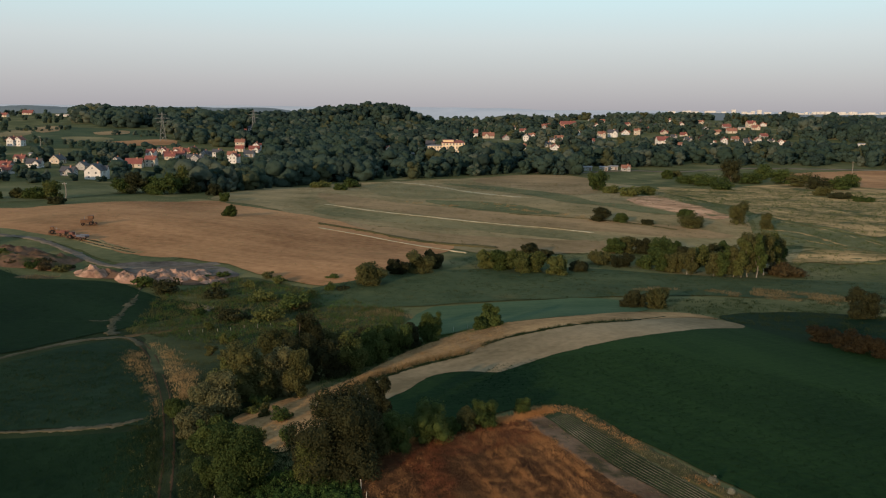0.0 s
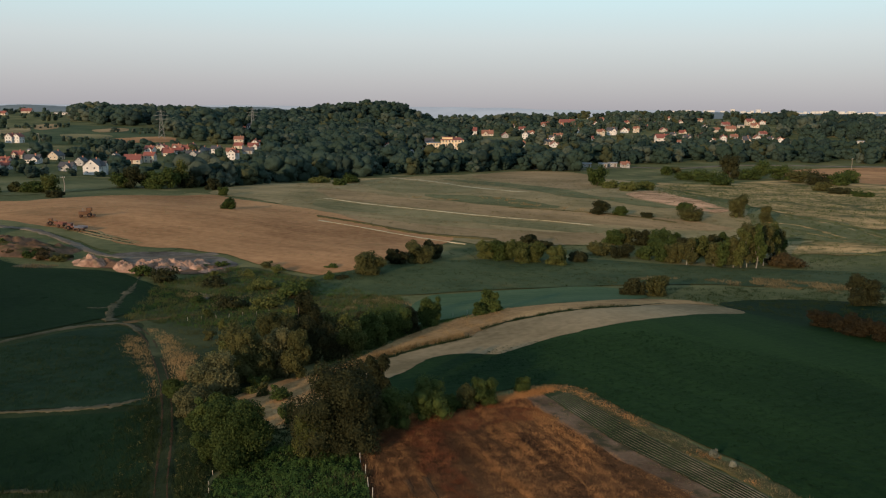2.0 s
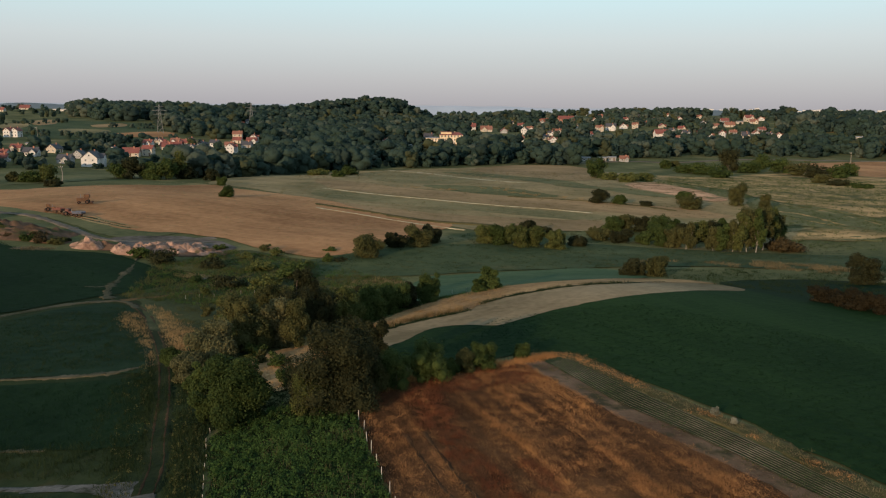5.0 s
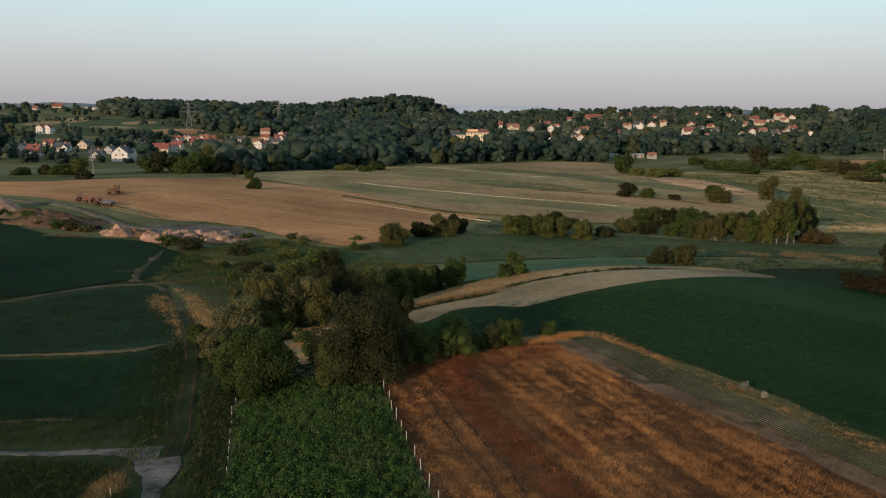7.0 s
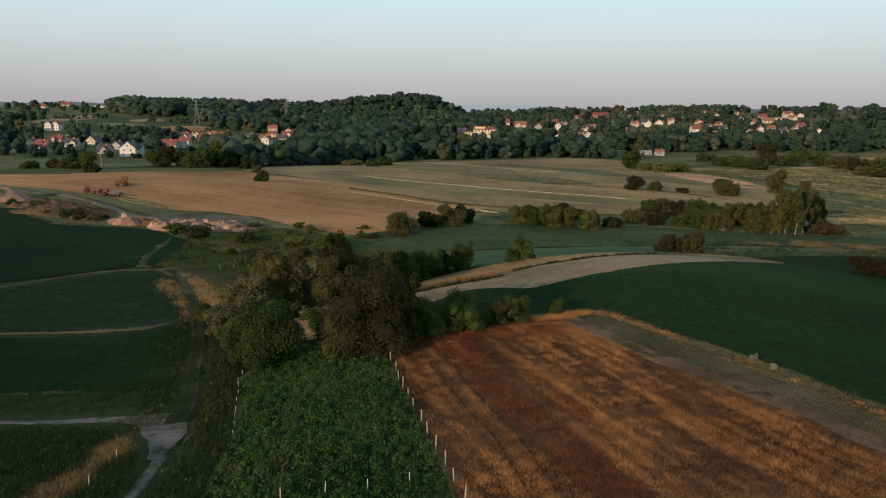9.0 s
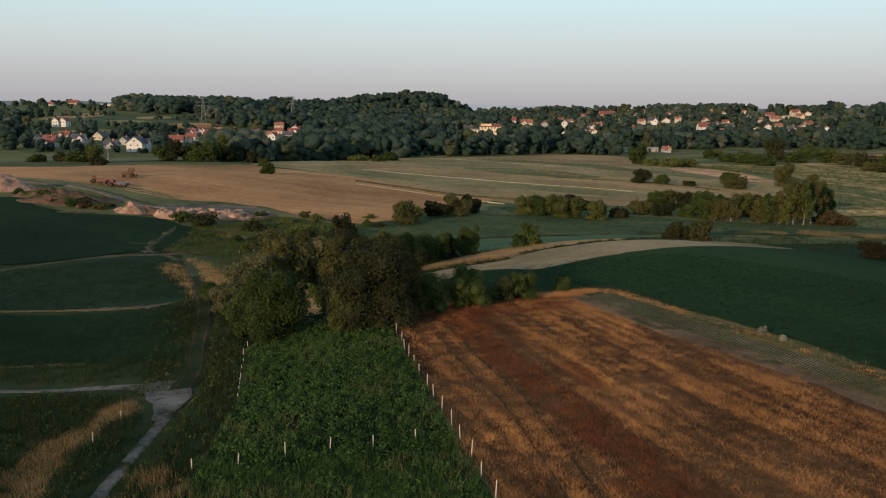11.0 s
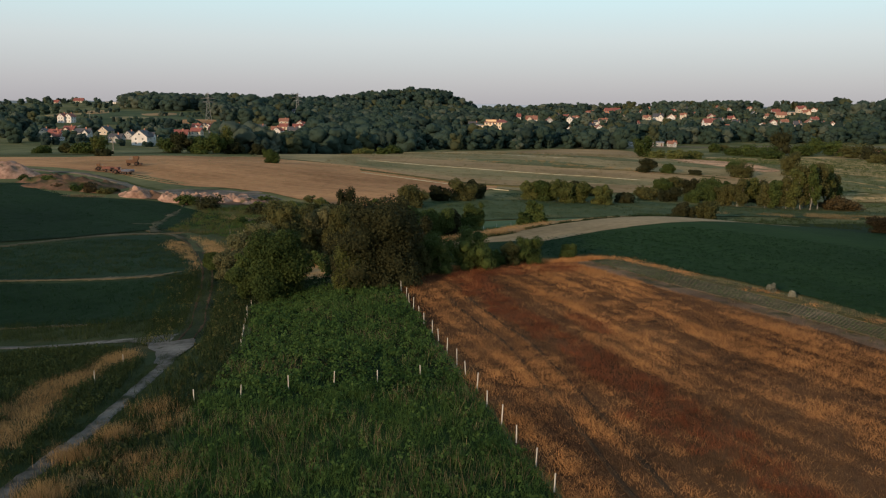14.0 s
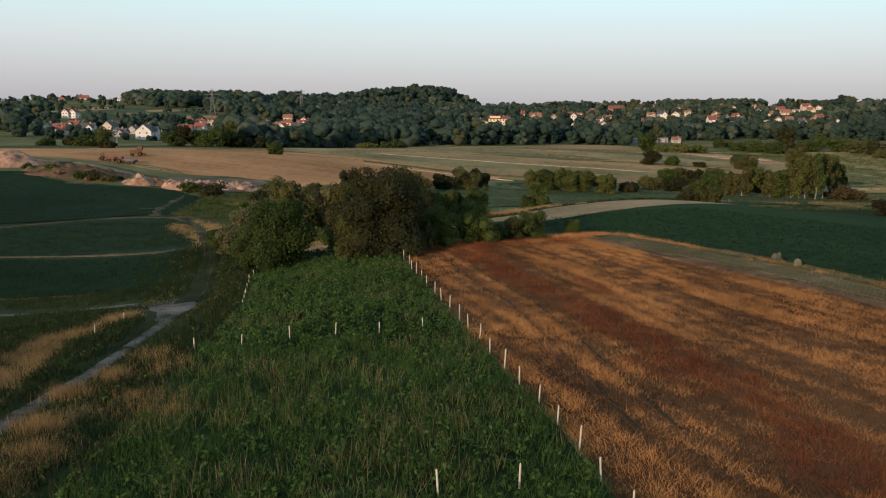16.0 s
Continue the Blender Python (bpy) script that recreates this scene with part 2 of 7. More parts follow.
M = {
    "land": surface("rough_grass", (0.046, 0.058, 0.022), (0.125, 0.122, 0.055), 0.7, 0.03, bump=0.6, third=(0.20, 0.165, 0.08, 0.045, 0.57), streak=(50, 0.06, 0.9, 4)),
    "far_land": surface("far_grass", (0.04, 0.055, 0.028), (0.10, 0.11, 0.05), 0.06, 0.008),
    # near-black bed: the shade in the gaps between weeds is put into it
    "weeds": surface("weed_bed", (0.007, 0.015, 0.005), (0.022, 0.038, 0.011), 2.0, 0.08, bump=0.8),
    "dry": surface("dry_weed_bed", (0.032, 0.0155, 0.008), (0.125, 0.061, 0.027), 1.6, 0.09, bump=0.8, streak=(71, 0.5, 1.6, 8), third=(0.048, 0.018, 0.0105, 0.16, 0.6)),
    "soil": surface("bare_soil", (0.096, 0.056, 0.0336), (0.196, 0.1216, 0.076), 2.5, 0.2, bump=0.7, third=(0.056, 0.0464, 0.024, 0.5, 0.53), streak=(68, 0.7, 0.8, 9)),
    "crop": surface("crop_leaves", (0.013, 0.024, 0.010), (0.040, 0.050, 0.021), 3.0, 0.15, bump=0.8, streak=(68, 0.8, 0.8, 6)),
    "ridge": surface("pale_soil_ridge", (0.1105, 0.08075, 0.0544), (0.2295, 0.1742, 0.1207), 2.0, 0.2, bump=0.5),
    "beet": surface("dark_green_crop", (0.0062, 0.0195, 0.0064), (0.0200, 0.0430, 0.0125), 1.6, 0.022, bump=1.0, lines=(61, 0.6, 0.12), spread=0.5, streak=(61, 0.22, 1.3, 9)),
    "wheat": surface("standing_grain", (0.17, 0.098, 0.045), (0.40, 0.245, 0.115), 1.3, 0.10, bump=0.9, streak=(-48, 0.35, 1.2, 8), third=(0.13, 0.10, 0.05, 0.12, 0.63)),
    "wheat_dark": surface("grain_edge", (0.05, 0.036, 0.018), (0.15, 0.095, 0.044), 1.4, 0.2, bump=0.8),
    "pale_stubble": surface("pale_stubble", (0.15, 0.112, 0.062), (0.31, 0.225, 0.132), 0.9, 0.05, bump=0.6, streak=(-48, 0.22, 1.1, 10), third=(0.11, 0.105, 0.052, 0.06, 0.62)),
    "young": surface("pale_green_crop", (0.046, 0.080, 0.040), (0.080, 0.114, 0.058), 1.0, 0.05, bump=0.5, lines=(80, 0.3, 0.15), streak=(-10, 0.15, 0.8, 8)),
    "meadow": surface("wet_meadow", (0.031, 0.050, 0.025), (0.073, 0.089, 0.042), 0.5, 0.04, bump=0.7, third=(0.115, 0.104, 0.050, 0.03, 0.62), streak=(-8, 0.14, 1.2, 7)),
    "stubble": surface("stubble", (0.205, 0.101, 0.046), (0.43, 0.228, 0.108), 0.5, 0.02, bump=0.4, third=(0.17, 0.100, 0.047, 0.03, 0.6), streak=(27, 0.16, 1.2, 12)),
    "hay_a": surface("mown_green_strip", (0.118, 0.108, 0.051), (0.235, 0.190, 0.097), 0.35, 0.025, streak=(33, 0.11, 1.2, 16)),
    "hay_green": surface("uncut_green_strip", (0.062, 0.074, 0.033), (0.155, 0.145, 0.070), 0.4, 0.03, streak=(33, 0.1, 1.2, 12)),
    "hay_b": surface("mown_tan_strip", (0.168, 0.116, 0.058), (0.310, 0.208, 0.110), 0.35, 0.025, streak=(33, 0.11, 1.4, 16)),
    "hay_c": surface("rough_green_strip", (0.128, 0.108, 0.051), (0.300, 0.220, 0.114), 0.4, 0.03, third=(0.38, 0.27, 0.148, 0.1, 0.66), streak=(33, 0.09, 1.3, 12)),
    "edge_weeds": surface("edge_weeds", (0.034, 0.036, 0.016), (0.110, 0.088, 0.038), 0.8, 0.1, bump=0.6),
    "scrub_land": surface("scrub_land", (0.024, 0.036, 0.017), (0.066, 0.072, 0.032), 0.8, 0.06, bump=0.8, third=(0.12, 0.10, 0.05, 0.08, 0.62)),
    "hill_hay": surface("dry_hill_grass", (0.105, 0.090, 0.038), (0.46, 0.295, 0.138), 0.5, 0.05, third=(0.050, 0.062, 0.026, 0.06, 0.54), streak=(20, 0.14, 2.4, 9)),
    "orange_grass": surface("orange_dry_grass", (0.25, 0.135, 0.072), (0.60, 0.345, 0.205), 0.6, 0.06, bump=0.6, streak=(33, 0.25, 2.0, 6), third=(0.10, 0.10, 0.045, 0.14, 0.58)),
    "sward": surface("dark_sward", (0.01105, 0.0204, 0.0085), (0.0323, 0.0425, 0.017), 1.2, 0.07, bump=0.8, third=(0.06375, 0.0527, 0.0238, 0.12, 0.62)),
    "straw": surface("straw_swath", (0.24, 0.205, 0.125), (0.46, 0.39, 0.265), 0.9, 0.25, spread=0.8),
    "dark_field": surface("dark_green_field", (0.0045, 0.0145, 0.0062), (0.0125, 0.0285, 0.0115), 0.8, 0.03, bump=0.8, streak=(35, 0.12, 1.1, 6)),
    "mid_field": surface("blue_green_field", (0.0075, 0.0205, 0.0115), (0.0205, 0.0385, 0.0195), 0.8, 0.04, bump=0.8, third=(0.052, 0.042, 0.021, 0.05, 0.64), streak=(0, 0.16, 1.2, 7)),
    "gravel": surface("pale_gravel", (0.045, 0.043, 0.038), (0.165, 0.152, 0.138), 2.6, 0.35, bump=0.7, third=(0.026, 0.030, 0.016, 0.8, 0.55)),
    "rut": surface("worn_track", (0.011, 0.019, 0.008), (0.032, 0.038, 0.017), 2.0, 0.2, bump=0.6),
    "road": surface("dirt_road", (0.080, 0.067, 0.052), (0.185, 0.153, 0.122), 0.8, 0.1, bump=0.4),
    "soil_rut": surface("rut_soil", (0.026, 0.017, 0.010), (0.075, 0.045, 0.025), 2.0, 0.2, bump=0.5),
    "trail": surface("worn_trail", (0.042, 0.043, 0.025), (0.115, 0.096, 0.062), 1.5, 0.15, bump=0.3),
    "sand": surface("heaped_soil", (0.14, 0.082, 0.060), (0.40, 0.255, 0.190), 1.4, 0.35, bump=1.0, third=(0.085, 0.070, 0.045, 0.4, 0.58)),
    "spoil": surface("dug_soil", (0.058, 0.040, 0.026), (0.17, 0.098, 0.064), 0.8, 0.15, bump=0.9, third=(0.04, 0.05, 0.02, 0.2, 0.52)),
    "yard": surface("trodden_yard", (0.055, 0.046, 0.038), (0.150, 0.126, 0.110), 0.9, 0.15, bump=0.8, third=(0.038, 0.043, 0.022, 0.2, 0.54)),
    "bark": surface("bark", (0.06, 0.045, 0.032), (0.14, 0.11, 0.08), 6.0, 0.8, bump=0.8),
    "birch": surface("birch_bark", (0.11, 0.10, 0.085), (0.33, 0.30, 0.26), 5.0, 0.8, bump=0.5),
    "leaf": foliage("leaves", (0.019, 0.035, 0.0105), (0.068, 0.092, 0.027)),
    "leaf_dark": foliage("dark_leaves", (0.0155, 0.0195, 0.0098), (0.042, 0.044, 0.0195)),
    "leaf_brown": foliage("olive_leaves", (0.027, 0.033, 0.0125), (0.094, 0.093, 0.035)),
    "leaf_light": foliage("light_leaves", (0.036, 0.050, 0.014), (0.115, 0.125, 0.040)),
    "leaf_silver": foliage("grey_willow_leaves", (0.036, 0.045, 0.020), (0.150, 0.142, 0.068), 0.5),
    "leaf_rust": foliage("rusty_leaves", (0.034, 0.028, 0.014), (0.082, 0.062, 0.031)),
    "leaf_maroon": foliage("maroon_leaves", (0.013, 0.0125, 0.0075), (0.032, 0.026, 0.014)),
    # haze of distance is put into the far woods' lighter, bluer leaf colours
    "leaf_wood": foliage("hazed_woodland_leaves", (0.040, 0.070, 0.058), (0.066, 0.100, 0.077), 0.02, island=0.22, relief=0.7, thin_leaf=0.42),
    "leaf_wood_a": foliage("hazed_oak_leaves", (0.034, 0.061, 0.048), (0.056, 0.087, 0.063), 0.02, island=0.22, relief=0.7, thin_leaf=0.42),
    "leaf_wood_b": foliage("hazed_willow_leaves", (0.072, 0.100, 0.078), (0.125, 0.148, 0.112), 0.02, island=0.22, relief=0.7, thin_leaf=0.42),
    "leaf_wood_c": foliage("hazed_pine_needles", (0.026, 0.048, 0.042), (0.044, 0.067, 0.056), 0.02, island=0.22, relief=0.7, thin_leaf=0.42),
    "leaf_wood_d": foliage("olive_lime_leaves", (0.058, 0.072, 0.040), (0.098, 0.108, 0.056), 0.02, island=0.22, relief=0.7, thin_leaf=0.42),
    "leaf_pale": foliage("silvery_leaves", (0.096, 0.102, 0.072), (0.252, 0.252, 0.198), 0.6),
    "leaf_dark_crop": foliage("crop_leaves_dark", (0.006, 0.021, 0.010), (0.015, 0.036, 0.016), 0.06),
    "blade_green": foliage("green_blades", (0.020, 0.048, 0.012), (0.066, 0.112, 0.030), 0.12, thin_leaf=0.35),
    "blade_brown": foliage("brown_blades", (0.050, 0.026, 0.0125), (0.150, 0.077, 0.036), 0.15, thin_leaf=0.3),
    # darker copy of blade_green: shade over the left foreground is put into its colour
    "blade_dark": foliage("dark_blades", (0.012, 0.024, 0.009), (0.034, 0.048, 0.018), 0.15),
    "blade_dry": foliage("dry_blades", (0.160, 0.073, 0.028), (0.55, 0.272, 0.104), 0.14, thin_leaf=0.25),
    "blade_tan": foliage("tan_blades", (0.13, 0.084, 0.038), (0.37, 0.240, 0.112), 0.2, thin_leaf=0.45),
    "blade_red": foliage("russet_blades", (0.062, 0.020, 0.0115), (0.250, 0.084, 0.037), 0.3, thin_leaf=0.28),
    "blade_straw": foliage("straw_blades", (0.095, 0.076, 0.038), (0.27, 0.205, 0.108), 0.2, thin_leaf=0.45),
    "post": paint("weathered_post", (0.48, 0.44, 0.38), 0.85),
    "steel": paint("galvanised_steel", (0.20, 0.205, 0.20), 0.6, 0.3),
    "pole": paint("grey_timber", (0.30, 0.26, 0.22), 0.9),
}

# ---- the lie of the land ----
BASE = 3.90
NEAR_HILLS = [(7.2, 100, -60, 130), (3, -420, 260, 200), (0.1, -60, 132, 30), (4.8, 12, 108, 30), (0.4, -36, 12, 30), (-4.5, -20, 140, 50), (-1.5, 108, 228, 30), (-6.9, 380, 580, 200), (-2, 12, 98, 18), (-3.6, -46, 70, 18), (0.9, -36, 60, 30), (1.9, -84, 276, 30), (3.1, 100, 340, 50)]
MID_HILLS = [(-4.2, 60, 420, 200), (3.1, 28, 388, 80), (2.6, 26, 142, 18), (1.2, 84, 127, 18), (0.8, -2, 84, 18), (-3.3, -100, 500, 50), (-3.1, 92, 260, 80), (-1.7, -89, 98, 18), (1.1, -17, 214, 18), (2.8, -356, 516, 80), (1.8, -140, 300, 50), (-0.6, 60, 84, 30), (-2.3, 28, 580, 80)]
FAR_HILLS = [(6, 60, 880, 80), (7, -360, 740, 130), (17.5, -66, 1062, 46), (13, -128, 1045, 58), (4.5, -250, 1000, 90), (20, 330, 1400, 230), (26, -650, 1300, 260), (8, 480, 1090, 150), (14, -200, 1500, 300), (6, 300, 980, 120), (10, 700, 1300, 260), (8, -330, 980, 160)]


def land(x, y):
    """The ground's height."""
    x, y = np.asarray(x, float), np.asarray(y, float)
    z = np.full(np.broadcast(x, y).shape, BASE)
    for tall, cx, cy, wide in NEAR_HILLS + MID_HILLS + FAR_HILLS:
        z = z + tall * np.exp(-((x - cx) ** 2 + (y - cy) ** 2) / (2 * wide * wide))
    return z


def raw_mesh(name, verts, faces, material, parent=None, smooth=False):
    """One mesh object from arrays of vertices and of triangles or quads."""
    me = bpy.data.meshes.new(name)
    verts, faces = np.asarray(verts, np.float32), np.asarray(faces, np.int32)
    k = faces.shape[1]
    me.vertices.add(len(verts)), me.loops.add(faces.size), me.polygons.add(len(faces))
    me.vertices.foreach_set("co", verts.ravel())
    me.loops.foreach_set("vertex_index", faces.ravel())
    me.polygons.foreach_set("loop_start", np.arange(0, faces.size, k, dtype=np.int32))
    if smooth:
        me.polygons.foreach_set("use_smooth", np.ones(len(faces), bool))
    me.update(calc_edges=True)
    for m in material if isinstance(material, (list, tuple)) else [material]:
        me.materials.append(m)
    ob = new(name, me)
    if parent:
        ob.parent = parent
    return ob


def part(name, bm, material, parent, label=""):
    """Links a bmesh as one mesh object under a thing or a part."""
    me = bpy.data.meshes.new(name)
    bm.to_mesh(me)
    bm.free()
    me.materials.append(material)
    ob = new(name, me)
    ob.parent = parent
    return tagged(ob, label)


def ground_sheet():
    ys = [-40.0]
    while ys[-1] < 4850:
        ys.append(ys[-1] + max(1.3, 0.013 * (ys[-1] + 40)))
    back = [-40 - 30 * 1.35**k for k in range(14)]
    ys = np.array(back[::-1] + ys)
    us = np.linspace(-1, 1, 281)
    x = us[None, :] * (110 + 0.98 * np.abs(ys))[:, None]
    y = np.repeat(ys[:, None], len(us), 1)
    v = np.stack([x, y, land(x, y)], -1).reshape(-1, 3)
    r, c = len(ys), len(us)
    i = (np.arange(r - 1)[:, None] * c + np.arange(c - 1)[None, :]).ravel()
    return raw_mesh("ground", v, np.stack([i, i + 1, i + c + 1, i + c], 1), M["land"], smooth=True)


tagged(ground_sheet(), "rolling rough grassland with dry patches", "ground", kind="structure")


def rounded(outline, steps=5):
    """A smooth closed line through the corners of a plan."""
    p, n, out = [np.array(q, float) for q in outline], len(outline), []
    for k in range(n):
        a, b, c, d = p[k - 1], p[k], p[(k + 1) % n], p[(k + 2) % n]
        for s in np.arange(steps) / steps:
            out.append(0.5 * (2 * b + (c - a) * s + (2 * a - 5 * b + 4 * c - d) * s * s + (3 * b - a - 3 * c + d) * s**3))
    return out


def field(name, outline, material, lift, cell, label, category="field", ragged=0.0, soft=True):
    """A crop or bare patch that lies on the land, lift metres thick, cut into cells so that it follows the slope."""
    lift = lift if lift < 0.1 else 0.1 + 0.35 * (lift - 0.1)
    rim = rounded(outline) if soft else [np.array(q, float) for q in outline]
    rng = np.random.default_rng(len(name) + len(outline))
    if ragged:
        more = []
        for a, b in zip(rim, rim[1:] + rim[:1]):
            n = max(1, int(np.linalg.norm(b - a) / (3 * ragged)))
            for k in range(n):
                q = a + (b - a) * k / n
                wave = 1.6 * noise.noise(Vector((q[0] / (14 * ragged), q[1] / (14 * ragged), 2))) + 0.9 * noise.noise(Vector((q[0] / (4 * ragged), q[1] / (4 * ragged), 5)))
                more.append(q + ragged * wave * np.array([0.7, 0.7]) + rng.normal(0, ragged * 0.22, 2))
        rim = more
    bm = bmesh.new()
    bm.faces.new([bm.verts.new((q[0], q[1], 0)) for q in rim])
    lo, hi = np.min(rim, 0), np.max(rim, 0)
    for axis in (0, 1):
        for v in np.arange(math.ceil(lo[axis] / cell), math.floor(hi[axis] / cell) + 1) * cell:
            way = Vector((1, 0, 0)) if axis == 0 else Vector((0, 1, 0))
            bmesh.ops.bisect_plane(bm, geom=bm.verts[:] + bm.edges[:] + bm.faces[:], plane_co=way * (v + 0.013), plane_no=way)
    under = set()
    if lift >= 0.3:
        made = bmesh.ops.extrude_edge_only(bm, edges=[e for e in bm.edges if e.is_boundary])
        under = {v for v in made["geom"] if isinstance(v, bmesh.types.BMVert)}
    vs = list(bm.verts)
    zs = land([v.co.x for v in vs], [v.co.y for v in vs])
    for v, z in zip(vs, zs):
        v.co.z = z + (-0.15 if v in under else lift)
    bmesh.ops.recalc_face_normals(bm, faces=bm.faces[:])
    me = bpy.data.meshes.new(name)
    bm.to_mesh(me)
    bm.free()
    me.materials.append(material)
    return tagged(new(name, me), label, category, kind="structure")


def along(line, step):
    """Points every step metres on a smooth line through the given ones, with the way there."""
    p = [np.array(q, float) for q in line]
    p = [2 * p[0] - p[1]] + p + [2 * p[-1] - p[-2]]
    fine = []
    for a, b, c, d in zip(p, p[1:], p[2:], p[3:]):
        for s in np.arange(12) / 12:
            fine.append(0.5 * (2 * b + (c - a) * s + (2 * a - 5 * b + 4 * c - d) * s * s + (3 * b - a - 3 * c + d) * s**3))
    fine = np.array(fine + [p[-2]])
    gone = np.r_[0, np.cumsum(np.linalg.norm(np.diff(fine, axis=0), axis=1))]
    at = np.arange(0, gone[-1] + 1e-6, step)
    q = np.stack([np.interp(at, gone, fine[:, 0]), np.interp(at, gone, fine[:, 1])], 1)
    w = np.gradient(q, axis=0)
    return q, w / np.linalg.norm(w, axis=1, keepdims=True)


def ribbon(name, line, wide, material, lift, label, category="track", step=1.5, ragged=0.12, bank=0.0, broken=0.0):
    """A strip along a line: a path, a verge, a swath. wide: one width, or one at each end. bank: how far its middle is raised."""
    lift = lift if lift < 0.1 else 0.1 + 0.35 * (lift - 0.1)
    q, w = along(line, step)
    rng = np.random.default_rng(len(name) + len(q))
    side = np.stack([-w[:, 1], w[:, 0]], 1)
    width = np.interp(np.linspace(0, 1, len(q)), [0, 1], wide if isinstance(wide, tuple) else (wide, wide))
    if broken:
        width = width * np.clip([1 + broken * (1.6 * noise.noise(Vector((a * 0.09, b * 0.09, 1))) + noise.noise(Vector((a * 0.5, b * 0.5, 4)))) for a, b in q], 0.02, 1.5)
    rows = []
    for k, s in enumerate((-1, -1, -0.5, 0, 0.5, 1, 1)):
        off = s * width / 2 + (rng.normal(0, ragged, len(q)) * width / 2 if abs(s) == 1 else 0)
        xy = q + side * off[:, None]
        up = lift + bank * (1 - s * s)
        if k in (0, 6):
            xy, up = xy + side * (s * np.minimum(0.25, 0.25 * width))[:, None], -0.03
        rows.append(np.c_[xy, land(xy[:, 0], xy[:, 1]) + up])
    v, n = np.concatenate(rows), len(q)
    i = np.concatenate([np.arange(n - 1) + n * k for k in range(6)])
    return tagged(raw_mesh(name, v, np.stack([i, i + n, i + n + 1, i + 1], 1), material), label, category, kind="structure")

# ---- fields and tracks ----
DRY_FIELD = [(-8.1, 79.5), (-4.4, 83.5), (1.5, 88), (5.9, 90.5), (9.5, 92), (11, 87), (16, 73.7), (21, 65.2), (25.5, 55), (30, 42), (36, 22), (40, -5),
             (9, -5), (5.2, 18), (3.6, 28.6), (1.1, 39), (-0.9, 46.4), (-3.2, 55.8), (-5.8, 67), (-7.6, 75)]
WEED_FIELD = [(-8.4, 76), (-6, 66.5), (-3.4, 55.5), (-1.1, 46), (0.9, 38.6), (3.4, 28), (5, 18), (8.8, -5), (-12, -5), (-12.6, 20), (-13.8, 34), (-15, 42), (-16.2, 54), (-18, 62), (-20.5, 72), (-16, 78.5)]
field("dry_weed_field", DRY_FIELD, M["dry"], 0.08, 3.0, "fallow field of dry russet and straw-coloured weeds", ragged=0.3)
field("green_weed_plot", WEED_FIELD, M["weeds"], 0.08, 3.0, "fenced plot of dense green weeds", ragged=0.3)
field("bare_soil_strip", [(4.5, 90.6), (10.7, 95), (12.5, 92), (16.9, 77.9), (21.9, 68.2), (25.7, 60.3), (32, 46), (39, 27), (46, -5), (39.5, -5), (35.5, 22), (29.5, 42), (25, 55), (20.5, 65.2), (15.5, 73.7), (10.5, 87)],
      M["soil"], 0.05, 3.0, "strip of bare crumbly soil along the weeds", ragged=0.15)
field("row_crop_bed", [(10.7, 95.2), (14.9, 94.2), (19.9, 81.2), (23.8, 72.3), (27, 65.3), (29.6, 59), (36, 44), (42.5, 25), (51, -5), (46, -5), (39, 27), (32, 46), (25.7, 60.3), (21.9, 68.2), (16.9, 77.9), (12.5, 92)],
      M["crop"], 0.10, 3.0, "bed of low dusty green crop in rows", soft=True)
for k in range(9):
    s = (k + 0.5) / 9
    low, high = [(12.5, 92.5), (16.9, 77.9), (21.9, 68.2), (25.7, 60.3), (32, 46), (39, 27), (46, -3)], [(14.7, 94.6), (20.0, 81.2), (23.9, 72.3), (27.1, 65.3), (36, 44), (42.5, 25), (51, -3)]
    mid = [(a[0] * (1 - s) + b[0] * s, a[1] * (1 - s) + b[1] * s) for a, b in zip(low, high)]
    tagged(ribbon("soil_ridge", mid, 0.09, M["ridge"], 0.105, "narrow ridge of pale crumbly soil between crop rows", "soil ridge", step=0.5, ragged=0.3, bank=0.015, broken=0.8), group="ridges of the crop bed")
VERGE = [(9.5, 94.2), (13.5, 96.6), (15.6, 95.2), (20.7, 82.7), (24.6, 74), (28, 67), (30.6, 60), (37, 45.5), (44.3, 26), (53, -5)]
ribbon("grass_verge", VERGE, (1.7, 2.4), M["edge_weeds"], 0.12, "verge of tall yellowed grass beside the crop", "verge", step=1.0, ragged=0.25)
field("dark_crop_field", [(-8, 93), (-6, 103), (0.5, 114.5), (8.5, 120.5), (17, 123.5), (26, 128), (42, 139), (54, 150), (60.2, 141.7), (70, 125), (95, 95), (125, 50), (110, -5), (54.5, -5), (46, 26), (38.5, 46), (32, 61), (29, 68.7), (25.6, 75.6), (21.6, 84.3), (16.6, 96), (10, 97), (2, 91)],
      M["beet"], 0.14, 4.0, "broad field of low dark green crop", ragged=0.5)
FURROW = [(-13.5, 94), (-12.0, 103), (-9.5, 110.1), (-7, 113.9), (-4.8, 116.4), (-1.6, 119.3), (1.7, 121.3), (4.3, 123.1), (6.2, 127.4), (10, 131.1), (13.8, 133.4), (20.7, 136.9), (26.6, 139.4), (33.2, 143.6), (42, 154.5)]
field("standing_grain", [(-25, 97.5), (-20.1, 103.9), (-18.2, 104.5), (-12.4, 113), (-8.4, 122.2), (-5.1, 129.2), (1, 139.1), (7, 145), (12.7, 147.2), (24, 150), (35.1, 160), (45, 163), (50, 161), (52.1, 154.9), (46, 155)] + FURROW[::-1][1:] + [(-14.5, 86), (-18.5, 84), (-22.5, 91)], M["wheat"], 0.34, 3.0, "strip of standing ripe orange-tan grain", ragged=0.35)
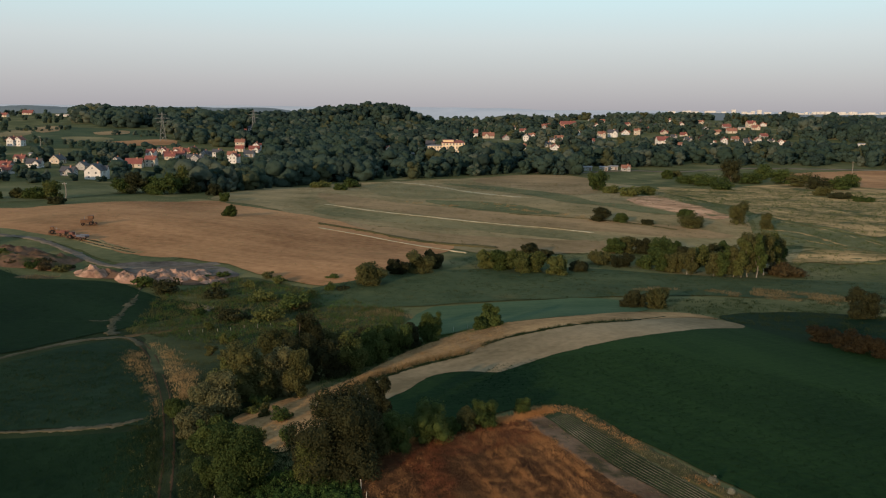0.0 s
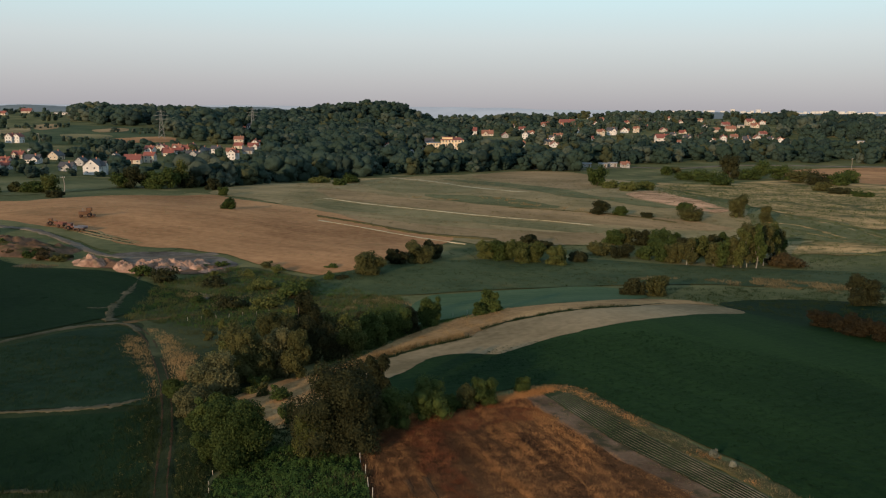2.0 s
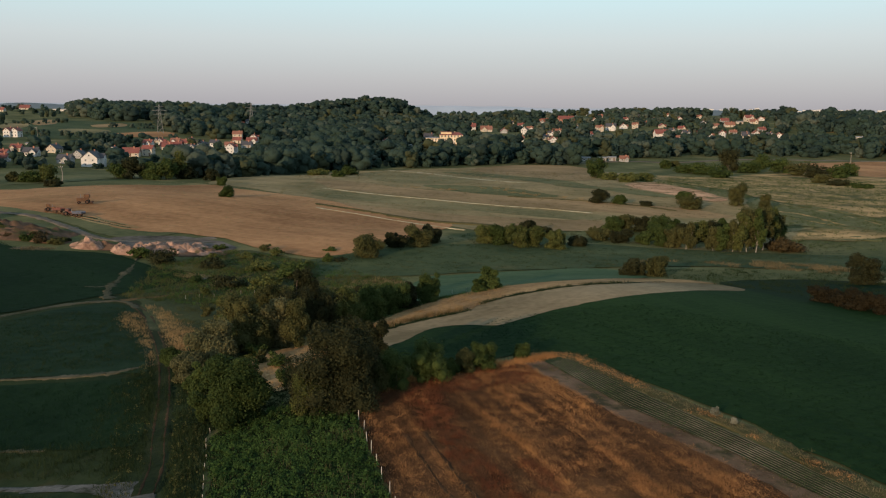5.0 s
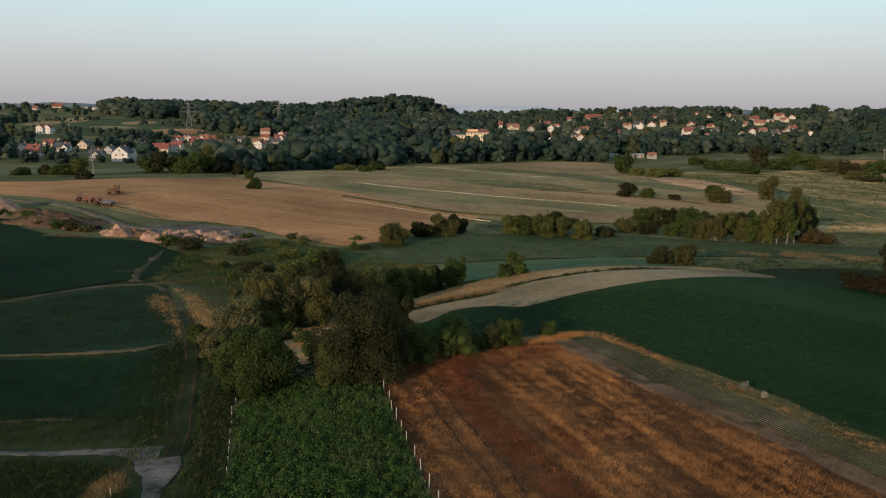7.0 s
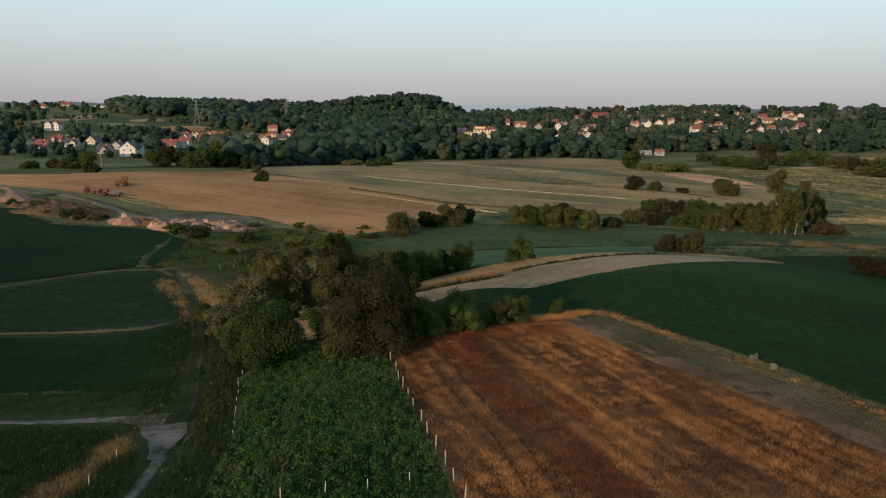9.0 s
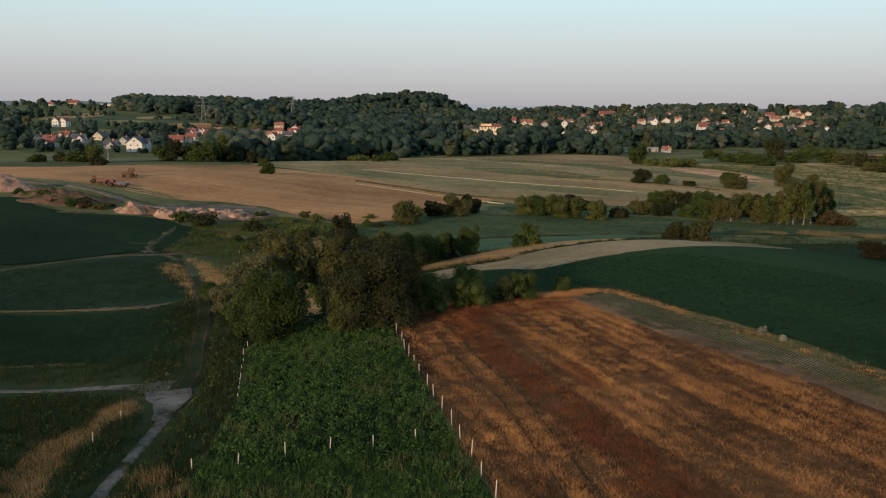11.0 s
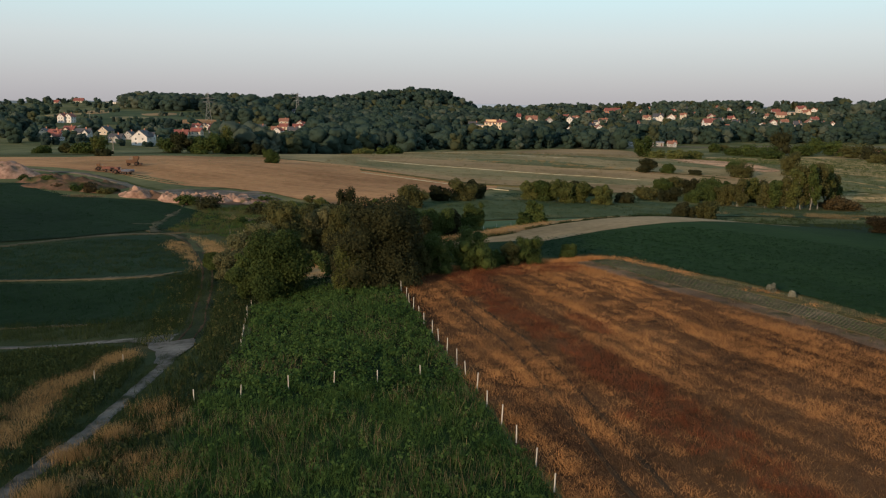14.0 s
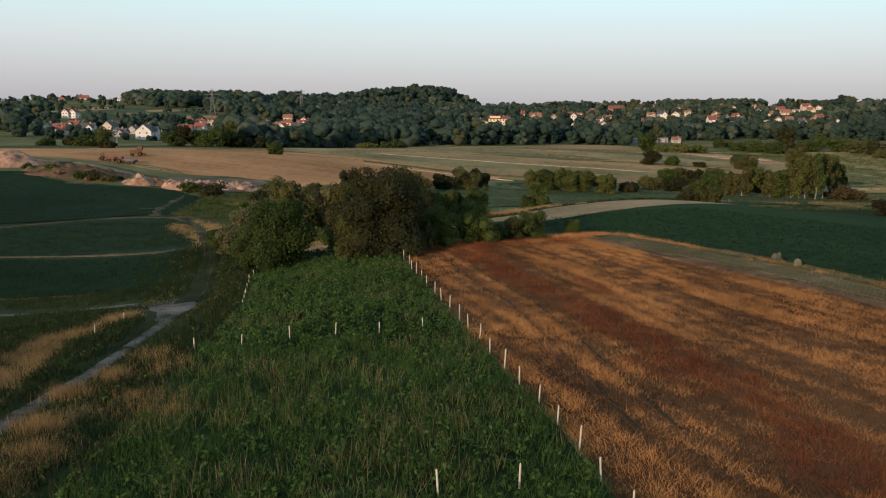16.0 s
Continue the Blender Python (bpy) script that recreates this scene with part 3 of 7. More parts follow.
# tree shadow's edge is put into this outline's bite, (-6, 102) to (9, 113)
field("cut_grain_strip", FURROW + [(46, 155), (52.1, 154.2), (54.2, 146), (45.2, 140.2), (36.5, 132.6), (28, 126.8), (20.2, 121.9), (13.8, 117.3), (8.6, 112.6), (6, 112.4), (1.6, 113.2), (-2.2, 110.8), (-4.3, 105.5), (-6.3, 102), (-8.5, 95), (-10, 89), (-13, 88)], M["pale_stubble"], 0.22, 3.0, "curved strip of pale cut grain", ragged=0.45)
for stretch in (FURROW[:8], FURROW[8:]):
    ribbon("grain_furrow", stretch, (0.8, 0.7), M["rut"], 0.42, "dark weedy furrow through the grain", "furrow", step=0.7, ragged=0.4, broken=0.7)
field("pale_crop_field", [(-9, 140), (-4, 172), (4, 176.5), (19.9, 181), (32.6, 183.5), (39.4, 178), (41.5, 166), (26, 152), (10.8, 147), (1, 142)], M["young"], 0.3, 4.0, "smooth strip of pale green young crop", ragged=0.5)
field("wet_meadow", [(-31, 191), (-21.5, 199), (-11, 206.5), (0.3, 214), (32, 224), (59, 218), (81, 216), (104, 214), (128, 200), (112, 186), (85, 184), (60, 186), (40, 185.5), (20, 182.5), (-1, 178), (-22, 176), (-34, 182)],
      M["meadow"], 0.3, 5.0, "blue-green damp meadow along the ditch", ragged=1.2)
field("stubble_field", [(-215, 300), (-158, 306), (-150, 315), (-133, 339), (-110, 345), (-98, 355), (-82, 337), (-40, 300), (-10.7, 271), (3.5, 253), (-19.4, 201.7), (-29.3, 194.4), (-43.0, 202.9), (-55.6, 214.5), (-67.3, 219.6), (-77.7, 219.5), (-88.7, 225.0), (-99.7, 234.1), (-112, 243), (-128, 252), (-150, 262), (-190, 275), (-215, 285)],
      M["stubble"], 0.25, 6.0, "wide field of tan stubble", ragged=0.9)
field("stubble_headland", [(-220, 296), (-190, 282), (-150, 268), (-125, 256), (-108, 246), (-97, 237), (-86, 230), (-76, 226), (-70, 219), (-78, 210), (-86, 212.5), (-98, 224), (-110, 234.5), (-124, 243), (-160, 262), (-215, 282)], M["hay_green"], 0.18, 5.0, "dull olive headland between the stubble and the road", ragged=0.8)
field("dry_hill_meadow", [(127, 500), (156, 494), (193, 524), (243, 542), (300, 500), (260, 400), (190, 340), (150, 333), (136, 362), (122, 388)], M["hill_hay"], 0.3, 10.0, "dry tan hillside meadow", ragged=2.5)
field("far_stubble", [(230, 560), (245, 612), (299, 649), (380, 655), (400, 560), (300, 505)], M["stubble"], 0.4, 12.0, "far tan stubble field", ragged=2)
field("rough_meadow", [(-82, 345), (-104, 378), (-92, 470), (-82, 468), (-61, 505), (-29, 520), (6, 548), (45, 570), (80, 560), (120, 500), (118, 420), (120, 330), (112, 284), (100, 262), (60, 252), (11, 246), (-9.4, 266), (-39, 296)],
      M["hay_c"], 0.2, 10.0, "rough olive meadow with straw-coloured specks", ragged=2)
field("green_hay_strip", [(-51.4, 347.2), (-26.8, 326.5), (-4.6, 311.7), (15.9, 300.0), (35.2, 291.7), (52.5, 282.8), (50.3, 270.5), (33.4, 276.0), (15.1, 284.2), (-4.3, 294.0), (-25.0, 304.1), (-46.9, 316.5)], M["hay_a"], 0.3, 8.0, "mown greenish hay strip", ragged=0.9)
field("tan_hay_strip", [(-36.6, 298.1), (-15.8, 285.7), (3.5, 277.1), (22.0, 274.3), (40.2, 271.3), (51.7, 273.9), (48.5, 256.4), (29.8, 245.7), (11.8, 254.1), (-3.8, 262.1), (-22.8, 276.7)], M["hay_b"], 0.3, 8.0, "mown strip of tan hay", ragged=0.9)
field("tan_hay_strip", [(-58.9, 405.6), (-19.9, 361.0), (4.2, 343.4), (26.2, 328.5), (59.1, 314.4), (81.6, 303.2), (98.3, 288.4), (96.2, 282.1), (76.1, 282.1), (54.6, 289.8), (35.9, 298.0), (16.2, 306.9), (-4.7, 319.7), (-27.6, 336.1), (-47.1, 355.4)], M["hay_b"], 0.34, 8.0, "mown strip of tan hay", ragged=0.9)
field("tan_hay_strip", [(-70.0, 482.6), (-40.6, 425.3), (-15.7, 376.7), (-5.3, 359.7), (-9.8, 348.4), (-30.2, 367.6), (-58.9, 405.6)], M["hay_c"], 0.3, 8.0, "rough strip of dull hay", ragged=1.2)
field("green_hay_strip", [(-9.2, 369.1), (19.2, 365.3), (40.6, 338.6), (44.6, 325.6), (26.3, 330.1), (4.2, 345.4)], M["hay_green"], 0.4, 8.0, "green uncut patch in the hay", ragged=1.6)
field("green_hay_strip", [(-45.1, 489.8), (-27.9, 505.0), (-6.8, 455.4), (15.8, 405.3), (4.6, 377.8), (-21.1, 382.2), (-35.0, 410.3)], M["hay_a"], 0.32, 8.0, "mown greenish hay strip", ragged=1.2)
field("dark_sedge_band", [(-0.8, 499.4), (24.9, 477.1), (48.9, 433.7), (60.8, 397.0), (67.3, 366.6), (77.0, 359.8), (87.1, 341.9), (93.6, 327.8), (81.8, 329.5), (65.5, 349.8), (53.3, 363.2), (42.2, 397.2), (22.8, 435.8)], M["hay_green"], 0.4, 8.0, "dark green sedge along a hollow", ragged=1.6)
field("olive_meadow", [(19.2, 542.5), (46.2, 586.4), (86.3, 592.2), (96.8, 549.2), (78.7, 437.5), (60.2, 410.9), (47.9, 452.1), (26.1, 499.6)], M["hay_b"], 0.32, 9.0, "rough olive and tan meadow", ragged=1.6)
ribbon("hay_stripe", [(-31.9, 516.3), (-10.5, 484.4), (10.7, 422.3), (31.1, 392.0), (41.0, 386.0)], (3.0, 2.2), M["straw"], 0.42, "pale mown line in the hay", "swath", step=2.5, ragged=0.3, broken=0.4, bank=0.0)
ribbon("straw_swath", [(-48.8, 350.2), (-27.1, 330.3), (-4.7, 316.4), (16.1, 304.1), (35.6, 295.4), (53.2, 286.3)], (1.1, 0.8), M["straw"], 0.44, "pale line of cut straw", "swath", step=1.5, ragged=0.45, broken=0.75, bank=0.08)
ribbon("straw_swath", [(-41.3, 278.5), (-25.7, 268.0), (-14.3, 258.2), (-1.9, 248.7), (8.3, 242.4)], (1.1, 0.8), M["straw"], 0.36, "pale line of cut straw", "swath", step=1.5, ragged=0.45, broken=0.6, bank=0.08)
ribbon("field_edge", [(-42.8, 288.4), (-24.6, 276.1), (-5.6, 260.5), (10.2, 256.0), (16.9, 252.9)], (2.5, 4.0), M["edge_weeds"], 0.42, "brown unmown edge between two fields", "field edge", step=2, ragged=0.35, broken=0.4, bank=0.3)
ribbon("field_edge", [(26.0, 326.9), (46.9, 318.3), (66.3, 308.3), (83.3, 294.3)], (1.5, 1.5), M["edge_weeds"], 0.42, "dark weedy line between two strips", "field edge", step=2, ragged=0.4, broken=0.8, bank=0.2)
field("dry_grass_patch", [(86.2, 388.4), (107.1, 421.7), (105.4, 374.8), (109.6, 361.6), (110.0, 339.7), (112.1, 327.0), (104.0, 316.8), (95.4, 326.6), (87.6, 343.8), (82.7, 363.4)], M["orange_grass"], 0.46, 6.0, "patch of dry orange-tan grass", ragged=1.3)
field("dark_sedge_patch", [(107.7, 387.7), (118.3, 375.6), (124.0, 361.0), (116.4, 333.0), (109.3, 337.7), (108.7, 358.5)], M["hay_green"], 0.42, 7.0, "dark green sedge in a hollow", ragged=1.5)
field("dry_slope_meadow", [(120.4, 480.9), (145.0, 461.3), (188.1, 511.3), (201.0, 484.2), (199.3, 430.5), (197.9, 374.3), (154.7, 291.2), (142.9, 302.4), (134.1, 321.1), (127.2, 344.2), (131.5, 392.4), (121.1, 430.9)], M["hill_hay"], 0.3, 9.0, "dry yellowish hillside meadow", ragged=2.5)
field("dark_sedge_patch", [(122.8, 335.0), (132.1, 316.2), (140.3, 296.9), (143.5, 269.5), (137.2, 257.3), (127.7, 261.8), (116.7, 269.3), (106.4, 281.1)], M["hay_green"], 0.32, 7.0, "dark green grass in the dip", ragged=1.6)
field("green_slope", [(52.9, 280.7), (75.6, 279.9), (95.2, 279.1), (105.3, 278.1), (105.5, 264.1), (119.2, 266.6), (108.4, 258.0), (90.7, 234.1), (85.8, 248.1), (67.2, 268.7)], M["hay_a"], 0.28, 7.0, "green slope above the grove", ragged=1.2)
ribbon("meadow_swath", [(114.9, 299.0), (126.4, 292.6), (131.4, 269.6), (136.7, 258.3)], 1.6, M["hill_hay"], 0.4, "pale strip of dry grass beside a wheel track", "swath", step=2, ragged=0.5, broken=0.7, bank=0.0)
ribbon("meadow_swath", [(128.5, 318.1), (137.4, 304.0), (144.0, 270.6)], 1.6, M["hill_hay"], 0.4, "pale strip of dry grass beside a wheel track", "swath", step=2, ragged=0.5, broken=0.7, bank=0.0)
ribbon("meadow_swath", [(119.5, 285.4), (124.9, 275.5), (129.6, 265.6)], 1.6, M["hill_hay"], 0.4, "pale strip of dry grass beside a wheel track", "swath", step=2, ragged=0.5, broken=0.7, bank=0.0)
for a in ([(127.2, 313.5), (135.2, 302.8), (140.2, 291.5), (141.4, 268.5)], [(131.5, 320.5), (140, 309.5), (145.5, 298), (147, 273)], [(113.2, 283.8), (118.3, 272.6), (124.4, 265.2), (132, 258.4)], [(117.5, 290), (123.4, 279), (129.6, 271), (138, 264)], [(111, 252.6), (121, 250.8), (130, 249.4)], [(112, 246.8), (122, 245), (131, 243.6)]):
    ribbon("sedge_streak", a, 2.0, M["hay_green"], 0.42, "dark green streak of uncut grass on the slope", "grass strip", step=1.5, ragged=0.5, broken=0.8)
field("dry_grass_patch", [(92.0, 235.3), (107.5, 258.0), (123.7, 264.7), (137.1, 259.3), (132.8, 248.8), (118.3, 241.7), (107.5, 245.4), (99.3, 235.5)], M["hill_hay"], 0.4, 6.0, "dry grass behind the grove", ragged=1.6)
SWARD = [(-12.4, -5), (-13, 20), (-14.2, 34), (-15.4, 42), (-16.6, 54), (-18.4, 62), (-21, 74), (-17, 84), (-19, 92), (-26, 108), (-34, 128), (-46, 148), (-58, 152), (-66, 146), (-76, 130), (-100, 112), (-140, 104), (-120, 60), (-80, -5)]
field("dark_sward", SWARD, M["sward"], 0.03, 4.0, "dark rough grass round the farm tracks", ragged=0.6)
field("dark_field", [(-121, 212), (-108, 199), (-94.5, 190), (-84.9, 190.5), (-72.6, 188), (-62.4, 179), (-49, 171.5), (-57, 156), (-63.6, 146), (-74, 130), (-100, 112), (-150, 120), (-160, 190)],
      M["dark_field"], 0.25, 5.0, "dark green field below the earth heaps", ragged=0.6)
field("blue_green_field", [(-100, 103), (-72, 124), (-63, 139), (-55, 143.5), (-48, 131), (-42.5, 117.5), (-37, 103), (-35.5, 98.5), (-41, 98.6), (-57.4, 97.6), (-80, 92)],
      M["mid_field"], 0.2, 4.0, "blue-green field between two tracks", ragged=0.5)
field("lower_dark_field", [(-85, 88), (-56, 95), (-40, 96), (-35, 95.2), (-31.5, 86), (-28, 74.5), (-31, 73.5), (-46, 76.5), (-80, 70)], M["dark_field"], 0.2, 4.0, "dark green field beside the track", ragged=0.5)
ribbon("dry_strip", [(-86, 92.5), (-58.5, 97.0), (-49, 97.9), (-44.8, 98.3), (-40.6, 98.8), (-37, 100.4)], 0.65, M["trail"], 0.26, "narrow strip of pale dry grass", "verge", step=0.4, ragged=0.45, broken=0.6)
ribbon("dry_strip", [(-80, 72.5), (-46, 76.4), (-37, 75.5)], 0.5, M["trail"], 0.22, "narrow strip of dry grass", "verge", step=0.6, ragged=0.5, broken=0.7)
ribbon("gravel_track", [(-17.5, -5), (-18.4, 20), (-18.8, 34), (-18.8, 37.4), (-19.4, 43), (-20.2, 49.5), (-21, 55), (-21.8, 60)], (0.62, 0.75), M["gravel"], 0.06, "pale gravel farm track", "track", step=0.5, ragged=0.14, broken=0.12)
field("gravel_junction", [(-34, 65.6), (-29.6, 64.7), (-26.5, 63.9), (-23.3, 62.9), (-22.2, 62.0), (-20.7, 56.6), (-20.2, 52.0), (-21.2, 51.6), (-23.0, 55.8), (-26.0, 60.6), (-29.3, 62.9), (-34, 64.4)], M["gravel"], 0.08, 2.0, "worn gravel where two tracks meet", "track", ragged=0.3)
ribbon("side_track", [(-75, 78), (-50, 70.5), (-33, 64.9)], (0.9, 0.8), M["gravel"], 0.09, "pale side track", "track")
TRACK = [(-22.2, 60), (-23.6, 66.5), (-25.9, 73.8), (-28.1, 81.4), (-30, 88), (-32.6, 96), (-36.2, 106.2), (-39.8, 115.4), (-44, 125.3), (-47.7, 134), (-52.3, 142), (-55.6, 145.7), (-58.8, 146.6)]
ribbon("grassy_track", TRACK, (1.9, 1.7), M["rut"], 0.10, "rutted grassy farm track", "track", step=0.8, ragged=0.2)
for side in (-0.55, 0.55):
    q, w = along(TRACK, 2.0)
    ribbon("track_rut", [tuple(a) for a in q + np.c_[-w[:, 1], w[:, 0]] * side], 0.18, M["soil_rut"], 0.13, "worn wheel rut of the farm track", "rut", step=0.6, ragged=0.4, broken=0.9)
ribbon("grassy_track", [(-52, 141), (-56.6, 146.2), (-63.2, 142.9), (-68.8, 133.9), (-76, 122), (-95, 108)], 0.9, M["trail"], 0.27, "pale farm track along the field", "track", ragged=0.35, step=0.8, broken=0.4)
ribbon("trodden_trail", [(-59.6, 147.4), (-60.6, 149.5), (-63.1, 157.5), (-64.4, 166.5), (-66, 177.3), (-68.4, 187.6)], (1.3, 0.5), M["trail"], 0.28, "faint trodden trail through the crop", "track", ragged=0.5, step=0.5, broken=1.0)
ribbon("trodden_trail", [(-67.5, 156.6), (-65.2, 156.8), (-63.4, 158.6)], 0.5, M["trail"], 0.28, "faint trodden trail through the crop", "track", ragged=0.5, step=0.5, broken=0.9)
ribbon("grassy_track", [(-57, 147), (-50, 153), (-43, 158), (-30, 163), (-10, 170)], 1.6, M["wheat_dark"], 0.14, "narrow worn track", "track", ragged=0.3)
ribbon("dirt_road", [(-160, 262), (-128.8, 244), (-116, 238), (-99.7, 222.5), (-87, 209.5), (-78.5, 206), (-68, 208.5), (-58, 216)], (1.8, 2.2), M["road"], 0.3, "pale dirt road past the earth heaps", "road", ragged=0.25, broken=0.2)
field("rough_ground", [(-55.6, 147.3), (-56.7, 155.4), (-49.2, 179.3), (-49.2, 199.7), (-40.5, 197.0), (-28.8, 191.2), (-17.9, 185.6), (-9.7, 175.0), (-6.6, 158.9), (-15.1, 156.7), (-20.7, 135.9), (-28.5, 132.8), (-34.6, 124.7), (-35.5, 113.5), (-40.0, 117.7), (-49.3, 137.7)], M["scrub_land"], 0.12, 5.0, "dark rough ground with scrub and weeds", ragged=1.2)
field("bare_patch", [(-52.6, 166.9), (-51.4, 171.6), (-49.6, 173.6), (-46.4, 171.6), (-49.5, 168.2)], M["road"], 0.2, 3.0, "grey bare patch on the rough ground", ragged=0.5)
field("bare_patch", [(-98.5, 189.6), (-96.6, 192.6), (-93.2, 192.8), (-89.3, 190.8), (-94, 189.4)], M["trail"], 0.34, 3.0, "pale bare patch at the top of the field", ragged=0.4)
field("dark_hollow", [(53.6, 158.5), (62.7, 165.3), (75.6, 164.6), (88, 156), (110, 128), (100, 110), (72, 122), (64.8, 124), (58, 134), (54.2, 146)], M["dark_field"], 0.16, 4.0, "dark green crop in the hollow beyond the grain", ragged=0.8)
for a in ([(-103.5, 239), (-97, 234), (-92.9, 231), (-86, 226), (-81.1, 223.6)], [(-99.5, 239.5), (-94, 233.5), (-87.7, 229.3), (-80.8, 224.6)], [(-108, 240.5), (-99, 233), (-92, 228), (-83, 222.5)]):
    ribbon("wheel_line", a, 0.8, M["hay_c"], 0.34, "pale wheel line along the stubble edge", "track", step=0.8, ragged=0.35, broken=0.6)
for a in ([(-104, 237.2), (-95, 230.6), (-88, 226.2), (-82, 222.8)], [(-106, 241), (-98, 236), (-92, 231.8), (-85, 226.8)]):
    ribbon("wheel_line", a, 0.9, M["sward"], 0.33, "dark wheel line along the stubble edge", "track", step=0.8, ragged=0.35, broken=0.6)
field("stone_yard", [(-83.0, 208.3), (-75.5, 213.1), (-64.5, 214.9), (-54.2, 208.9), (-49.7, 202.2), (-54.0, 197.6), (-64.5, 196.7), (-73.6, 199.8)], M["yard"], 0.24, 4.0, "grey trodden ground among the heaps", ragged=0.8)
field("dug_ground", [(-84, 195), (-73.7, 192), (-62, 190), (-52, 193), (-50, 199), (-60, 207), (-76, 202)], M["spoil"], 0.2, 3.0, "churned ground round the earth heaps", ragged=1.0)
field("hillside_field", [(-424, 818), (-449, 931), (-345, 888), (-284, 845), (-231, 685), (-260, 666), (-318, 658), (-377, 726)], M["meadow"], 0.5, 20.0, "green hillside field above the hamlet", ragged=3)
field("hillside_strip", [(-441.8, 916.7), (-433.4, 948.8), (-389.4, 860.8), (-392.4, 827.7)], M["hay_b"], 0.9, 12.0, "dry tan strip on the hillside", ragged=2.0)
field("hillside_strip", [(-340.0, 829.6), (-324.1, 862.1), (-306.3, 824.5), (-321.7, 797.9)], M["hay_b"], 0.9, 12.0, "dry tan strip on the hillside", ragged=2.0)
field("hillside_strip", [(-282.9, 728.9), (-253.5, 777.8), (-234.4, 730.8), (-268.9, 695.1)], M["stubble"], 0.9, 12.0, "dry tan strip on the hillside", ragged=2.0)
field("hillside_strip", [(-340.7, 761.8), (-300.9, 765.1), (-290.2, 731.4), (-315.5, 715.8)], M["hay_a"], 0.9, 12.0, "dry tan strip on the hillside", ragged=2.0)
field("hillside_strip", [(-425.4, 805.0), (-449.0, 908.4), (-395.8, 817.3), (-375.0, 737.5)], M["hay_c"], 0.9, 12.0, "dry tan strip on the hillside", ragged=2.0)
field("hamlet_meadow", [(-205, 330), (-166, 335), (-150, 380), (-130, 420), (-168, 432), (-188, 410), (-215, 400)], M["hay_green"], 0.3, 10.0, "meadow below the hamlet", ragged=2)
field("village_meadow", [(176, 858), (221, 886), (252, 856), (206, 812), (176, 822)], M["hay_a"], 0.5, 12.0, "mown meadow at the edge of the village", ragged=2)
ribbon("valley_road", [(60, 612), (102, 617), (139, 634), (176, 630), (225, 662), (277, 671), (420, 660)], 5, M["road"], 0.4, "pale road along the valley", "road", step=6)

RUTS = ([(-2.9, 68.4), (0.1, 58.3), (1.5, 54.2), (4.1, 41.2), (6, 30)], [(-1.3, 68.8), (1.7, 58.7), (3.1, 54.6), (5.7, 41.6), (7.6, 30)])
for line in RUTS:
    ribbon("wheel_rut", line, 0.26, M["soil_rut"], 0.13, "dark wheel rut through the dry weeds", "rut", step=0.8, ragged=0.3, broken=0.4)

# ---- trees ----
ICO = bmesh.new()
bmesh.ops.create_icosphere(ICO, subdivisions=2, radius=1)
ICO.verts.index_update()
ICO_V = np.array([v.co[:] for v in ICO.verts])
ICO_F = np.array([[v.index for v in f.verts] for f in ICO.faces])
ICO.free()


